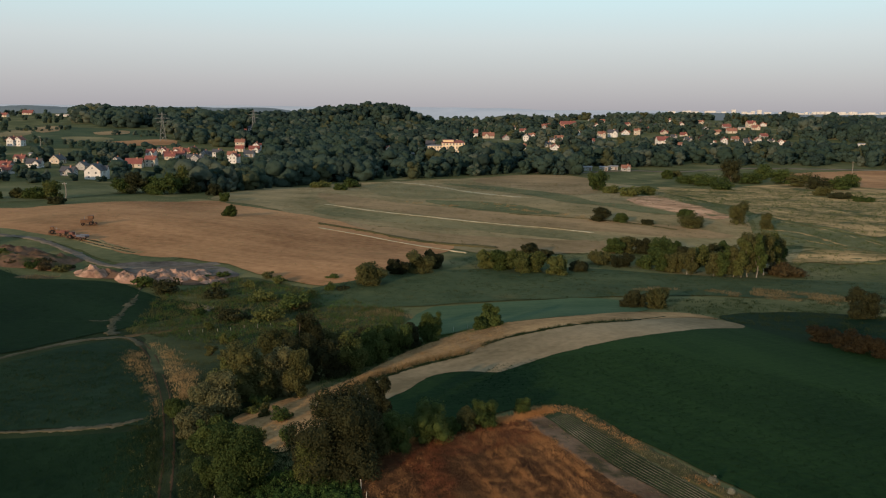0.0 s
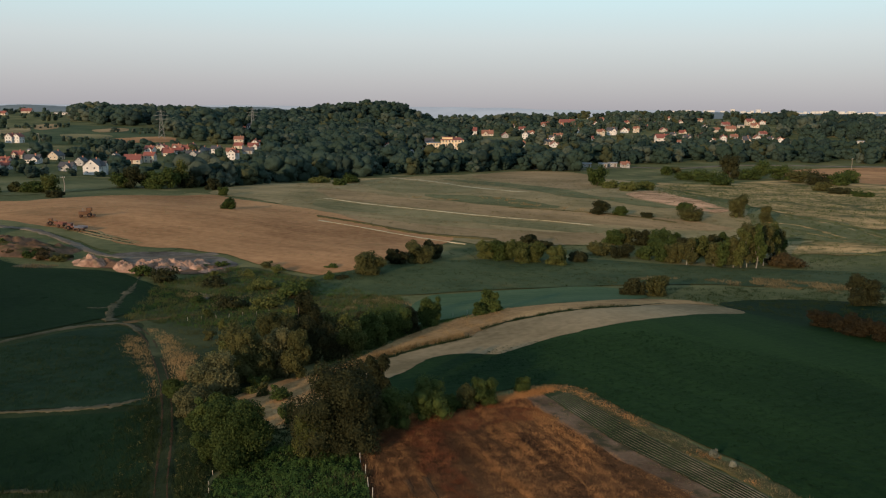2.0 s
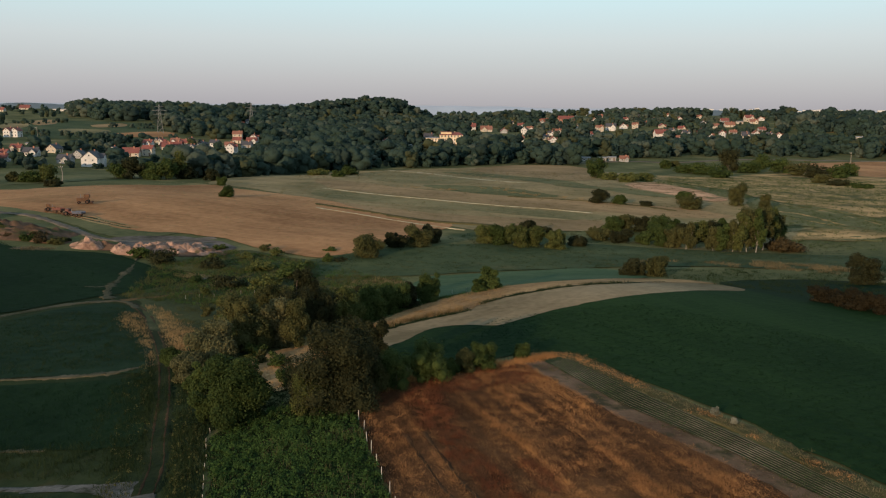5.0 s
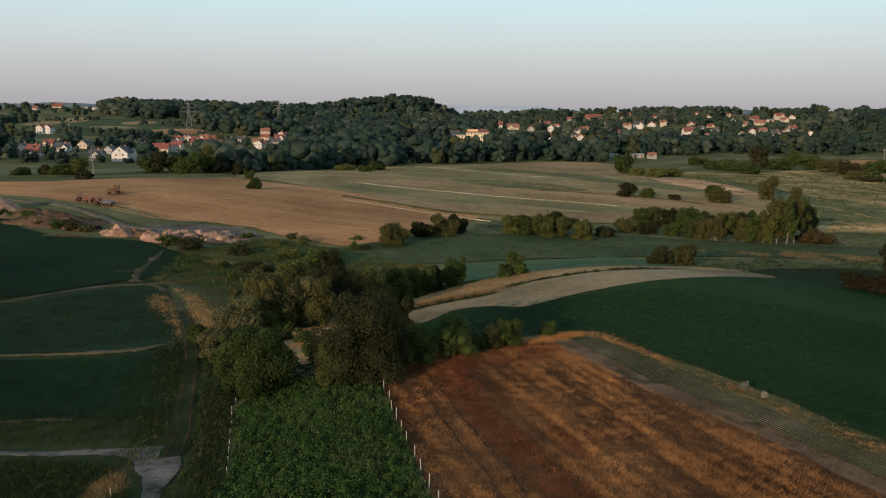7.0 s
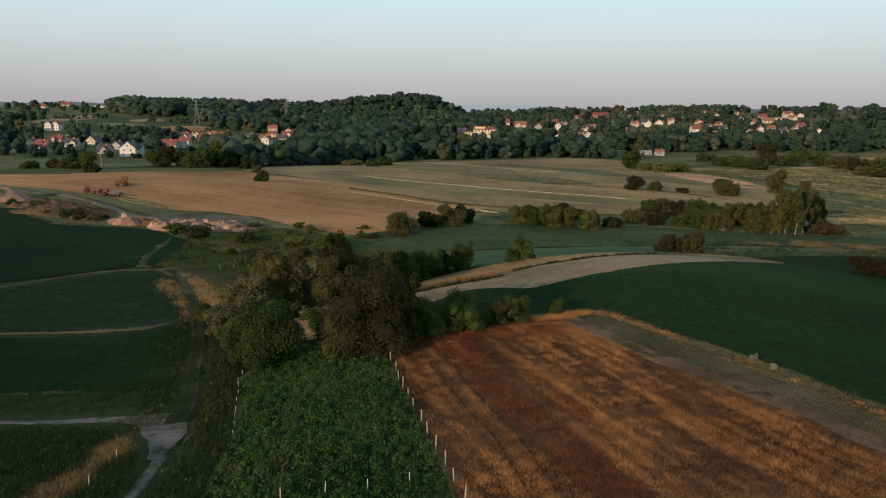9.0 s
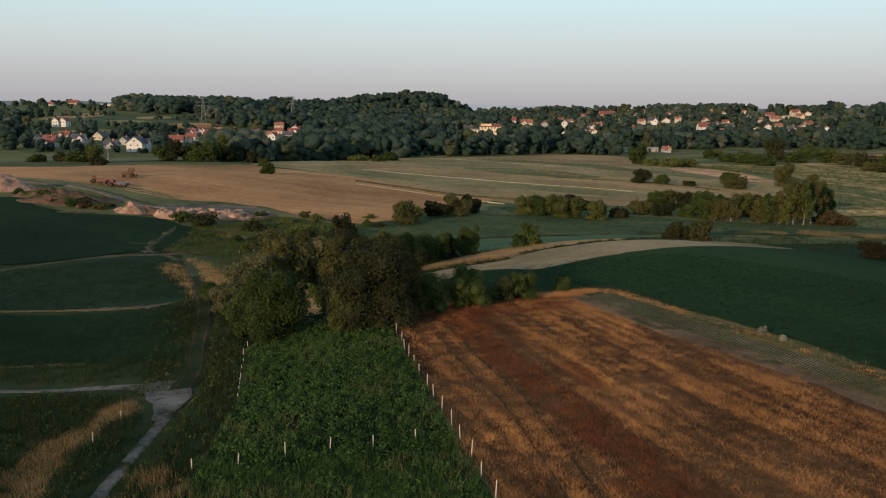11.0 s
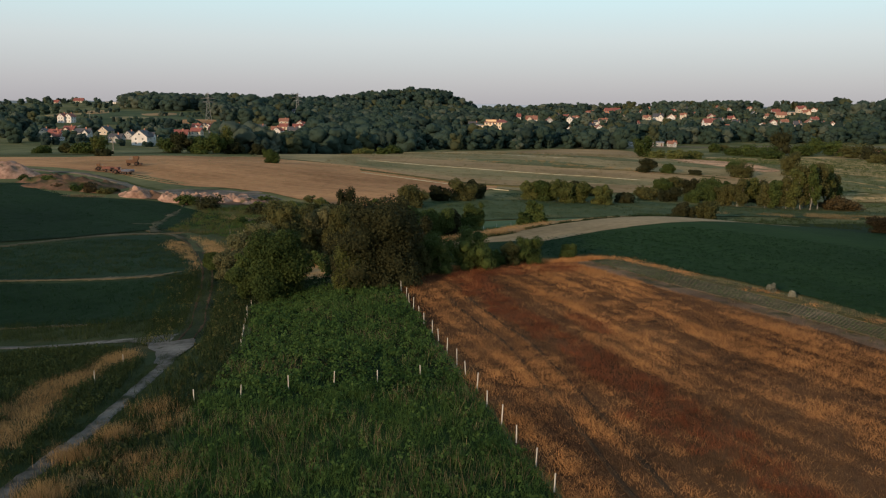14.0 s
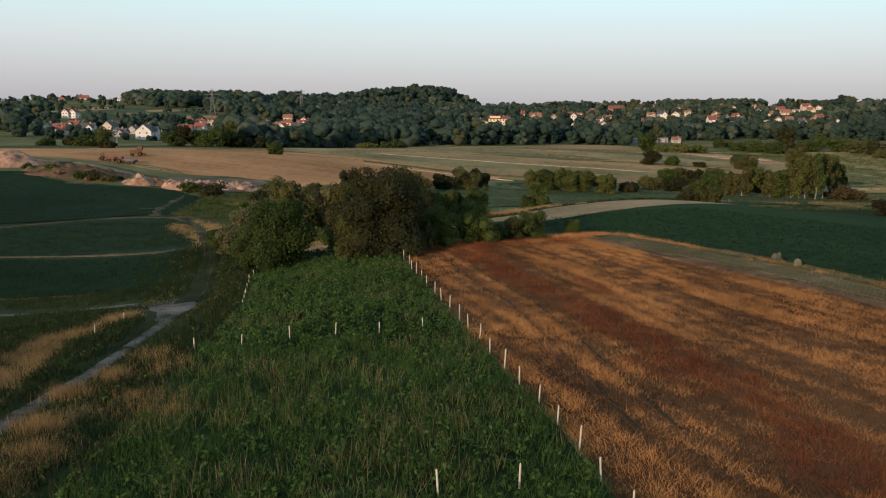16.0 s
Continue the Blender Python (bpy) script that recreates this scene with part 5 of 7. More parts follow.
def house(x, y, wide, deep, floors, turn, roof, wall):
    """A house with its ridge along its own x axis."""
    root = new("house")
    eave = 2.3 * floors + 0.5
    rise = 0.5 if roof == "flat" else deep * 0.40
    root.location, root.rotation_euler = (x, y, float(land(x, y)) - 0.2), (0, 0, radians(turn))
    a, b = wide / 2, deep / 2
    bm = bmesh.new()
    lo = [bm.verts.new(q) for q in ((-a, -b, -1.5), (a, -b, -1.5), (a, b, -1.5), (-a, b, -1.5))]
    hi = [bm.verts.new(q) for q in ((-a, -b, eave), (a, -b, eave), (a, b, eave), (-a, b, eave))]
    top = [bm.verts.new((-a, 0, eave + rise)), bm.verts.new((a, 0, eave + rise))]
    for q in ((lo[0], lo[1], hi[1], hi[0]), (lo[1], lo[2], hi[2], top[1], hi[1]), (lo[2], lo[3], hi[3], hi[2]), (lo[3], lo[0], hi[0], top[0], hi[3]), (lo[3], lo[2], lo[1], lo[0]), (hi[0], hi[1], top[1], top[0]), (hi[2], hi[3], top[0], top[1])):
        bm.faces.new(q)
    part("wall", bm, M[wall], root)
    bm = bmesh.new()
    o, k = 0.5, rise / b
    for s in (-1, 1):
        v = []
        for dz in (0.06, 0.26):
            v += [bm.verts.new((-a - o, s * (b + o), eave - k * o + dz)), bm.verts.new((a + o, s * (b + o), eave - k * o + dz)), bm.verts.new((a + o, 0, eave + rise + dz)), bm.verts.new((-a - o, 0, eave + rise + dz))]
        for q in ((0, 1, 2, 3), (4, 5, 6, 7), (0, 1, 5, 4), (1, 2, 6, 5), (3, 0, 4, 7)):
            bm.faces.new([v[j] for j in q])
    bmesh.ops.recalc_face_normals(bm, faces=bm.faces[:])
    top_part = part("roof", bm, M[roof], root, WORDS[roof])
    if roof != "flat":
        part("chimney", boxed(a * 0.3, a * 0.3 + 0.7, -0.9, -0.3, eave + rise * 0.4, eave + rise + 0.9), M["brick"], top_part, "brick chimney")
    n = max(2, int(wide / 3.2))
    for f in range(floors):
        for j in range(n):
            wx = -a + wide * (j + 0.5) / n
            if f == 0 and j == n // 2:
                part("door", boxed(wx - 0.5, wx + 0.5, -b - 0.05, -b + 0.02, 0.2, 2.3), M["door"], root, "brown front door")
            else:
                window(root, wx, -b, 2.3 * f + 0.9, 1.3, 1.3, -1)
        for side, out in ((-a, -2), (a, 2)):
            for j in (-1, 1):
                window(root, side, j * deep * 0.22, 2.3 * f + 0.9, 1.1, 1.3, out)
    if roof != "flat":
        for side, out in ((-a, -2), (a, 2)):
            window(root, side, 0, eave + rise * 0.2, 1.1, 1.2, out)
    if roof != "flat" and int(abs(x) * 7 + y) % 5 < 3:
        gx, gw, gd = (-a * 0.4 if int(y) % 2 else a * 0.4), wide * 0.22, 1.6
        gh, gr = eave - 0.1, gw * 0.95
        bm = bmesh.new()
        f0 = [bm.verts.new(q) for q in ((gx - gw, -b - gd, -1.5), (gx + gw, -b - gd, -1.5), (gx + gw, -b - gd, gh), (gx, -b - gd, gh + gr), (gx - gw, -b - gd, gh))]
        f1 = [bm.verts.new((v.co.x, -b + (0.03 if v.co.z < gh + 0.1 else b * 0.55), v.co.z)) for v in f0]
        bm.faces.new(f0), bm.faces.new(f1[::-1])
        for k in range(5):
            bm.faces.new((f0[k], f1[k], f1[(k + 1) % 5], f0[(k + 1) % 5]))
        bmesh.ops.recalc_face_normals(bm, faces=bm.faces[:])
        bay = part("gable_bay", bm, M[wall], root)
        bm = bmesh.new()
        for s in (-1, 1):
            v = []
            for dz in (0.05, 0.22):
                v += [bm.verts.new((gx + s * (gw + 0.35), -b - gd - 0.4, gh - 0.35 * gr / gw + dz)), bm.verts.new((gx, -b - gd - 0.4, gh + gr + dz)), bm.verts.new((gx, -b * 0.25, gh + gr + dz)), bm.verts.new((gx + s * (gw + 0.35), -b - 0.1, gh - 0.35 * gr / gw + dz))]
            for q in ((0, 1, 2, 3), (4, 5, 6, 7), (0, 1, 5, 4), (0, 3, 7, 4)):
                bm.faces.new([v[j] for j in q])
        bmesh.ops.recalc_face_normals(bm, faces=bm.faces[:])
        part("bay_roof", bm, M[roof], bay, WORDS[roof])
        window(bay, gx, -b - gd, gh - 1.5, 1.1, 1.2, -1)
    HOUSES.append((x, y, max(wide, deep)))
    tagged(root, f"{'two-storey' if floors > 1 else 'single-storey'} {wall} house with a {WORDS[roof]}", "house", "village houses")


house(-337.2, 662.8, 6.9, 5.7, 2, 82, "red", "white")
house(-332.2, 664.4, 6.9, 5.7, 2, 85, "red", "white")
house(-243.2, 469.6, 6.3, 4.7, 1, -2, "red", "grey")
house(-270.1, 539.5, 6.6, 5, 1, 1, "red", "cream")
house(-278.1, 575.9, 6.4, 4.8, 1, 4, "flat", "white")
house(-247.8, 512.2, 8.3, 6.2, 1, 7, "dark", "white")
house(-248.5, 544.2, 8.2, 6.8, 1, 83, "dark", "cream")
house(-211.5, 476.2, 7.6, 5.7, 1, -4, "dark", "grey")
house(-219.4, 513, 6.9, 5.7, 1, 89, "dark", "grey")
house(-191.6, 464.7, 10.6, 8.7, 2, 92, "dark", "white")
house(-215.4, 556.4, 6.9, 5.7, 1, 95, "dark", "white")
house(-199.2, 544.3, 10.1, 7.6, 1, 8, "red", "cream")
house(-191.5, 553.7, 7, 5.2, 2, -6, "red", "cream")
house(-214.5, 649.3, 6.9, 5.7, 1, 87, "red", "white")
house(-196, 607.3, 7.2, 5.4, 1, 0, "red", "cream")
house(-195.9, 628.1, 7.4, 5.6, 1, 3, "red", "white")
house(-180.3, 606.5, 6.5, 4.9, 1, 6, "dark", "white")
house(-198.4, 671, 6.9, 5.7, 1, 82, "red", "white")
house(-181.4, 642.2, 6.9, 5.7, 1, 85, "dark", "grey")
house(-174.7, 657.4, 6, 4.5, 1, -2, "orange", "white")
house(-150.2, 604.2, 6.9, 5.7, 2, 91, "red", "white")
house(-178.1, 742.1, 7.9, 5.9, 2, 4, "orange", "cream")
house(-157.4, 704.1, 8.1, 6.1, 1, 7, "red", "white")
house(-220.9, 873.8, 6.9, 5.7, 1, 83, "red", "cream")
house(-208, 870.7, 6.9, 5.7, 1, 86, "dark", "white")
house(-199.7, 883, 10.2, 7.7, 1, -1, "flat", "white")
house(-158.5, 550.8, 6.9, 5.7, 1, 92, "dark", "white")
house(-527.5, 1181.3, 17.7, 9.5, 1, 5, "flat", "white")
house(-596.5, 1223.6, 13.7, 9.5, 1, 8, "red", "cream")
house(-596.1, 1156.1, 9.5, 7.1, 1, -6, "red", "cream")
house(-70, 750.1, 6, 4.5, 1, -3, "red", "cream")
house(-54.2, 766.8, 6, 4.5, 1, 0, "red", "white")
house(-49.2, 761.9, 6.9, 5.7, 1, 93, "orange", "white")
house(-27.2, 817.2, 6, 4.5, 1, 6, "orange", "cream")
house(-11.9, 746.6, 6.9, 5.7, 1, 82, "red", "white")
house(-11.3, 810.4, 10.7, 8, 1, -5, "dark", "cream")
house(33.1, 976.5, 11.9, 9, 2, -2, "red", "white")
house(48.8, 929, 12.2, 9.2, 1, 1, "orange", "cream")
house(64.8, 885.1, 7.7, 6.3, 1, 94, "red", "grey")
house(64, 748, 8.5, 6.4, 2, 7, "orange", "cream")
house(74.6, 798.8, 6, 4.5, 1, -7, "orange", "white")
house(84.3, 872.5, 6.9, 5.7, 2, 86, "dark", "white")
house(102.5, 1094.1, 9.3, 7, 1, -1, "red", "white")
house(95.5, 1169, 6, 4.5, 1, 2, "dark", "white")
house(131.2, 1043.7, 10.2, 8.5, 1, 95, "dark", "grey")
house(104.2, 796.4, 7.8, 6.5, 1, 98, "orange", "white")
house(121.3, 888.7, 10.1, 7.6, 1, -6, "orange", "cream")
house(111.7, 868.5, 6, 4.5, 1, -3, "dark", "white")
house(158.8, 1003.4, 9.9, 8.2, 1, 90, "orange", "white")
house(168.2, 999.2, 6, 4.5, 1, 3, "red", "cream")
house(176.9, 952.5, 8.2, 6.1, 2, 6, "orange", "cream")
house(192.6, 968.4, 11.1, 8.4, 2, -8, "dark", "white")
house(213.1, 998.5, 9.9, 8.2, 1, 85, "orange", "white")
house(225.6, 992.2, 6.7, 5, 2, -2, "orange", "cream")
house(207.1, 903.9, 8, 6.6, 1, 91, "orange", "white")
house(224.1, 868.8, 12.7, 9.5, 2, 4, "red", "white")
house(255.4, 987.4, 6.9, 5.7, 1, 97, "red", "cream")
house(267.7, 946.9, 8.3, 6.2, 1, -7, "red", "cream")
house(237.8, 843.2, 9.1, 6.8, 1, -4, "orange", "grey")
house(252.2, 930.9, 6.3, 4.8, 1, -1, "dark", "grey")
house(278, 909.8, 8.2, 6.8, 1, 92, "red", "white")
house(274.7, 873.5, 7.9, 6.5, 1, 95, "orange", "white")
house(312.5, 971.1, 7.7, 5.8, 1, 8, "orange", "cream")
house(313, 1017.7, 6.9, 5.7, 1, 84, "dark", "white")
house(332.3, 982.2, 10.7, 8, 1, -3, "orange", "cream")
house(347.9, 1047.7, 9.3, 7, 1, 0, "red", "grey")
house(359.4, 1026.8, 7.2, 5.4, 1, 3, "flat", "cream")
house(383.8, 1064.6, 10.6, 8, 2, 6, "red", "cream")
house(407.1, 1087.4, 6.9, 5.7, 1, 82, "orange", "white")
house(376.3, 1026.2, 9.2, 6.9, 1, -5, "orange", "cream")
house(309.4, 902.3, 7.2, 5.4, 1, -2, "orange", "grey")
house(310.6, 868.1, 7.8, 5.9, 1, 1, "dark", "cream")
house(329.8, 892.2, 6.9, 5.7, 1, 94, "orange", "white")
house(340.5, 882.8, 6, 4.5, 1, 7, "dark", "white")
house(347, 873.7, 6.9, 5.7, 1, 83, "orange", "white")
house(427, 867.1, 6, 4.5, 1, -4, "flat", "white")
house(126.7, 1180, 6.7, 5, 1, -1, "orange", "cream")
house(143.1, 1180, 11.2, 8.4, 1, 2, "red", "brick")
house(172, 1180, 21.3, 9.5, 2, 5, "red", "brick")
house(228.6, 1310.9, 11.3, 8.4, 1, 8, "flat", "white")
house(236.1, 1266.8, 7.3, 5.4, 1, -6, "orange", "grey")
house(217.9, 1075.4, 6.2, 4.6, 1, -3, "dark", "white")
house(251.1, 1049.6, 6.1, 4.6, 1, 0, "orange", "white")
house(276.6, 1111, 6.9, 5.7, 1, 93, "dark", "white")
house(311.1, 1116.1, 6.9, 5.7, 1, 96, "orange", "white")
house(350.3, 1160.5, 6.8, 5.1, 1, -8, "orange", "cream")
house(108.4, 633.9, 6, 4.5, 1, -5, "flat", "grey")
house(120.5, 635.1, 6, 4.5, 1, -2, "flat", "grey")
house(128.8, 640.4, 6, 4.5, 1, 1, "flat", "grey")
house(136.5, 632.2, 6, 4.5, 1, 4, "orange", "grey")
house(-23.9, 718.2, 6, 4.5, 1, -7, "flat", "white")
house(-14.9, 681.1, 6, 4.5, 1, -4, "flat", "white")
house(173.2, 1185.8, 7.9, 5.9, 1, -1, "dark", "white")
house(136.9, 1178.3, 8.9, 6.7, 1, 2, "orange", "grey")
house(208.6, 1164, 7.7, 6.3, 1, 95, "orange", "white")
house(250.7, 1162.3, 6.7, 5, 1, 8, "red", "cream")
house(283.2, 1237.6, 7.2, 5.4, 1, -6, "dark", "white")
house(331.6, 1250.4, 7.3, 5.5, 1, -3, "orange", "white")

house(-208.7, 604.3, 6.2, 5.0, 2, -8, "red", "white")
house(-217.6, 649.5, 7.0, 5.6, 1, 87, "dark", "cream")
house(-200.1, 617.1, 7.6, 6.0, 1, 2, "red", "grey")
house(-197.9, 631.5, 6.2, 5.0, 2, 7, "orange", "white")
house(-197.2, 651.9, 7.0, 5.6, 1, -5, "red", "cream")
house(-177.0, 603.5, 7.6, 6.0, 1, 90, "dark", "grey")
house(-154.7, 618.9, 6.2, 5.0, 2, 5, "orange", "white")
house(-168.8, 702.8, 7.0, 5.6, 1, -7, "red", "cream")
house(-151.3, 659.3, 7.6, 6.0, 1, -2, "dark", "grey")
house(-159.0, 718.5, 6.2, 5.0, 2, 93, "red", "white")
house(-220.2, 874.3, 7.0, 5.6, 1, 8, "red", "cream")
house(-210.5, 890.9, 7.6, 6.0, 1, -4, "red", "grey")
house(-205.9, 910.0, 6.2, 5.0, 2, 1, "dark", "white")
house(-265.1, 497.8, 7.0, 5.6, 1, 96, "dark", "cream")
house(-254.4, 490.2, 7.6, 6.0, 1, -6, "red", "grey")
house(-169.3, 633.3, 6.2, 5.0, 2, -1, "dark", "white")
house(99.6, 819.0, 7.0, 5.6, 1, 4, "dark", "cream")
house(116.0, 869.8, 7.6, 6.0, 1, 82, "red", "grey")
house(92.9, 896.6, 6.2, 5.0, 2, -3, "orange", "white")
house(157.0, 874.8, 7.0, 5.6, 1, 2, "red", "cream")
house(258.3, 898.4, 7.6, 6.0, 1, 7, "dark", "grey")
house(288.8, 874.8, 6.2, 5.0, 2, 85, "red", "white")
house(316.3, 884.9, 7.0, 5.6, 1, 0, "dark", "cream")
house(349.5, 928.2, 7.6, 6.0, 1, 5, "red", "grey")


def manor(x, y, turn):
    """The large yellow building with a hipped red roof and tall narrow windows."""
    root = new("manor_house")
    root.location, root.rotation_euler = (x, y, float(land(x, y)) - 0.3), (0, 0, radians(turn))
    for nm, (x0, x1, y0, y1, tall, rise) in (("main_wing", (-3, 17, -6, 6, 9.0, 2.6)), ("side_wing", (-16, -3, -4.5, 5, 6.4, 0.9)), ("low_wing", (-24, -16, -3.5, 4.5, 4.0, 0.8))):
        wing = part(nm, boxed(x0, x1, y0, y1, -1.5, tall), M["yellow"], root)
        bm = bmesh.new()
        e = [bm.verts.new(q) for q in ((x0 - 0.6, y0 - 0.6, tall), (x1 + 0.6, y0 - 0.6, tall), (x1 + 0.6, y1 + 0.6, tall), (x0 - 0.6, y1 + 0.6, tall))]
        r = [bm.verts.new((x0 + 3, 0, tall + rise)), bm.verts.new((x1 - 3, 0, tall + rise))]
        for q in ((e[0], e[1], r[1], r[0]), (e[1], e[2], r[1]), (e[2], e[3], r[0], r[1]), (e[3], e[0], r[0]), (e[3], e[2], e[1], e[0])):
            bm.faces.new(q)
        top = part("roof", bm, M["red" if tall > 8 else "flat"], root, "low hipped red tiled roof" if tall > 8 else "low grey roof")
        if tall > 8:
            part("chimney", boxed(x1 - 7, x1 - 6.2, -0.4, 0.4, tall + 0.8, tall + 3.0), M["yellow"], top)
            attic = part("attic_storey", boxed(-2, 7, -4.5, 3, tall + 0.2, tall + 2.6), M["yellow"], wing)
            part("attic_roof", boxed(-2.5, 7.5, -5, 3.5, tall + 2.604, tall + 2.9), M["red"], attic, "flat red attic roof")
        n = int((x1 - x0) / 2.6)
        for j in range(n):
            wx = x0 + (x1 - x0) * (j + 0.5) / n
            for f in range(int(tall / 3.0)):
                window(wing, wx, y0, 1.0 + 3.0 * f, 1.2, 1.9, -1)
            part("pilaster", boxed(wx - 1.25, wx - 0.95, y0 - 0.22, y0 - 0.004, 0.3, tall - 0.3), M["frame"], wing, "pale pilaster")
    HOUSES.append((x, y, 44))
    return tagged(root, "large yellow three-storey manor with a red hipped roof", "manor")


manor(1.5, 759.1, 4)

# ---- woods ----


def wood_kind(rng, shape):
    """One woodland tree of unit height and width: rounded lumps and a fringe of leaf sprays, as triangles. shape: how far up it is widest."""
    n = rng.integers(5, 8)
    vs, fs, at = [], [], 0
    for k in range(n):
        z = 0.24 + 0.56 * (k + rng.uniform(0, 1)) / n
        reach = math.sqrt(max(0.02, 1 - ((z - shape) / 0.62) ** 2))
        a, r = 2.4 * k + rng.uniform(0, 0.9), rng.uniform(0.08, 0.27) * reach
        size = rng.uniform(0.17, 0.27) * (0.55 + 0.45 * reach)
        c = np.array([math.cos(a) * r, math.sin(a) * r, min(z, 0.97 - size)])
        off = rng.uniform(0, 40)
        bulge = np.array([1 + 0.5 * noise.noise(Vector(q * 1.7) + Vector((off, 0, 0))) + 0.55 * noise.noise(Vector(q * 3.6) + Vector((0, off, 0))) for q in ICO_V])
        vs.append(c + ICO_V * (1, 1, 0.92) * (size * bulge)[:, None]), fs.append(ICO_F + at)
        at += len(ICO_V)
        way = rng.normal(size=(13, 3))
        way[:, 2] = np.abs(way[:, 2]) - 0.25
        way /= np.linalg.norm(way, axis=1, keepdims=True)
        spot = c + way * size * rng.uniform(0.9, 1.2, (13, 1))
        side = np.cross(way, rng.normal(size=(13, 3)))
        side *= (0.032 * rng.uniform(0.6, 1.4, 13) / np.linalg.norm(side, axis=1))[:, None]
        up = np.cross(way, side) + way * 0.02
        vs.append(np.stack([spot - side - up, spot + side - up, spot + up * 1.6], 1).reshape(-1, 3)), fs.append(np.arange(39).reshape(-1, 3) + at)
        at += 39
    # a skirt that brings the crown down to the ground
    vs.append(ICO_V * (0.27, 0.27, 0.26) + (0, 0, 0.2)), fs.append(ICO_F + at)
    return np.concatenate(vs), np.concatenate(fs)


WOOD_KINDS = [wood_kind(np.random.default_rng(40 + k), 0.40 + 0.05 * (k % 4)) for k in range(10)]


def clear(p):
    """Which of the places stand in no house or yard."""
    ok = np.ones(len(p), bool)
    for hx, hy, size in HOUSES:
        ok &= np.hypot(p[:, 0] - hx, p[:, 1] - hy) > size * 0.55 + 3.5
    return ok


def garden_height(p, g, chance):
    """How tall trees may grow on the valley side of the houses, whose gardens are kept low."""
    most = np.full(len(p), 99.0)
    far = np.hypot(p[:, 0], p[:, 1])
    for hx, hy, size in HOUSES:
        d = math.hypot(hx, hy)
        aside = np.abs(p[:, 0] * hy - p[:, 1] * hx) / d
        front = (far < d) & (far > d - 280) & (aside < size * 0.5 + 2.0) & (chance < 0.7)
        line = 24 + (float(land(hx, hy)) + 2.6 - 24) * far / d - g
        most = np.where(front, np.minimum(most, line), most)
    return most


def woods(name, corners, gap, tall, label, seed=0, thin=0.0, even=False):
    """A wood: trees spread over a plan, joined, for nobody could count them."""
    rng = np.random.default_rng(seed)
    c = np.array(corners, float)
    lo, hi = c.min(0), c.max(0)
    n = int((hi - lo).prod() / gap**2)
    p = rng.uniform(lo, hi, (n, 2))
    inside = np.zeros(n, bool)
    for a, b in zip(c, np.roll(c, -1, 0)):
        cross = ((a[1] > p[:, 1]) != (b[1] > p[:, 1])) & (p[:, 0] < (b[0] - a[0]) * (p[:, 1] - a[1]) / (b[1] - a[1] + 1e-9) + a[0])
        inside ^= cross
    p = p[inside & clear(p)]
    if thin:
        p = p[[noise.noise(Vector((q[0] * 0.012, q[1] * 0.012, seed))) > thin - 0.5 for q in p]]
    z = land(p[:, 0], p[:, 1])
    low = garden_height(p, z, rng.random(len(p)))
    vs, fs, kinds, at = [], [], [], 0
    for (x, y), g, most in zip(p, z, low):
        if most < 2.2:
            continue
        v, f = WOOD_KINDS[rng.integers(len(WOOD_KINDS))]
        h = tall * (rng.uniform(0.8, 1.15) if even else rng.choice((rng.uniform(0.45, 1.0), rng.uniform(0.85, 1.5))))
        h = min(h, most)
        w = h * rng.uniform(0.85, 1.4)
        t = rng.uniform(0, 6.3)
        turn = np.array([[math.cos(t) * w, -math.sin(t) * w, 0], [math.sin(t) * w, math.cos(t) * w, 0], [0, 0, h]])
        vs.append(v @ turn.T + (x, y, g - 0.3)), fs.append(f + at), kinds.append(np.full(len(f), rng.choice(5, p=(0.32, 0.28, 0.12, 0.20, 0.08))))
        at += len(v)
    ob = raw_mesh(name, np.concatenate(vs), np.concatenate(fs), [M[m] for m in ("leaf_wood", "leaf_wood_a", "leaf_wood_b", "leaf_wood_c", "leaf_wood_d")], smooth=True)
    ob.data.polygons.foreach_set("material_index", np.concatenate(kinds).astype(np.int32))
    return tagged(ob, label, "woods", kind="stuff")


woods("valley_trees", [(-105, 400), (-80, 500), (-20, 545), (40, 585), (95, 600), (95, 690), (20, 735), (-120, 660), (-150, 520), (-140, 420)], 9.5, 11.5, "dense belt of valley trees", seed=1)
woods("valley_trees", [(95, 640), (230, 690), (420, 690), (600, 640), (640, 800), (420, 790), (200, 800), (95, 735)], 10.5, 11, "dark belt of trees below the village", seed=2)
woods("hamlet_trees", [(-420, 440), (-205, 425), (-150, 440), (-150, 560), (-160, 660), (-240, 660), (-330, 640), (-430, 620)], 12, 7.5, "garden trees of the hamlet", seed=3, thin=0.42)
woods("hill_wood", [(-230, 760), (-130, 690), (-20, 745), (40, 800), (20, 900), (-20, 1000), (-40, 1080), (-160, 1130), (-260, 1000), (-280, 860)], 11, 13.5, "wooded hill", seed=4, even=True)
woods("ridge_wood", [(-440, 1010), (-380, 930), (-290, 880), (-230, 1000), (-260, 1180), (-420, 1260), (-560, 1280)], 13, 13, "dark wood along the ridge", seed=5, thin=0.2)
woods("ridge_copse", [(-700, 1150), (-560, 1060), (-440, 1010), (-540, 1260), (-760, 1320)], 17, 7, "scattered copses on the ridge", seed=15, thin=0.55)
woods("village_trees", [(0, 760), (200, 800), (420, 790), (520, 960), (460, 1250), (220, 1350), (-20, 1300), (-40, 1060), (20, 900)], 13, 8.5, "trees between the village houses", seed=6, thin=0.36)
woods("knoll_wood", [(400, 930), (560, 860), (760, 900), (820, 1150), (560, 1200), (440, 1130)], 13, 13, "wooded knoll beside the village", seed=7)
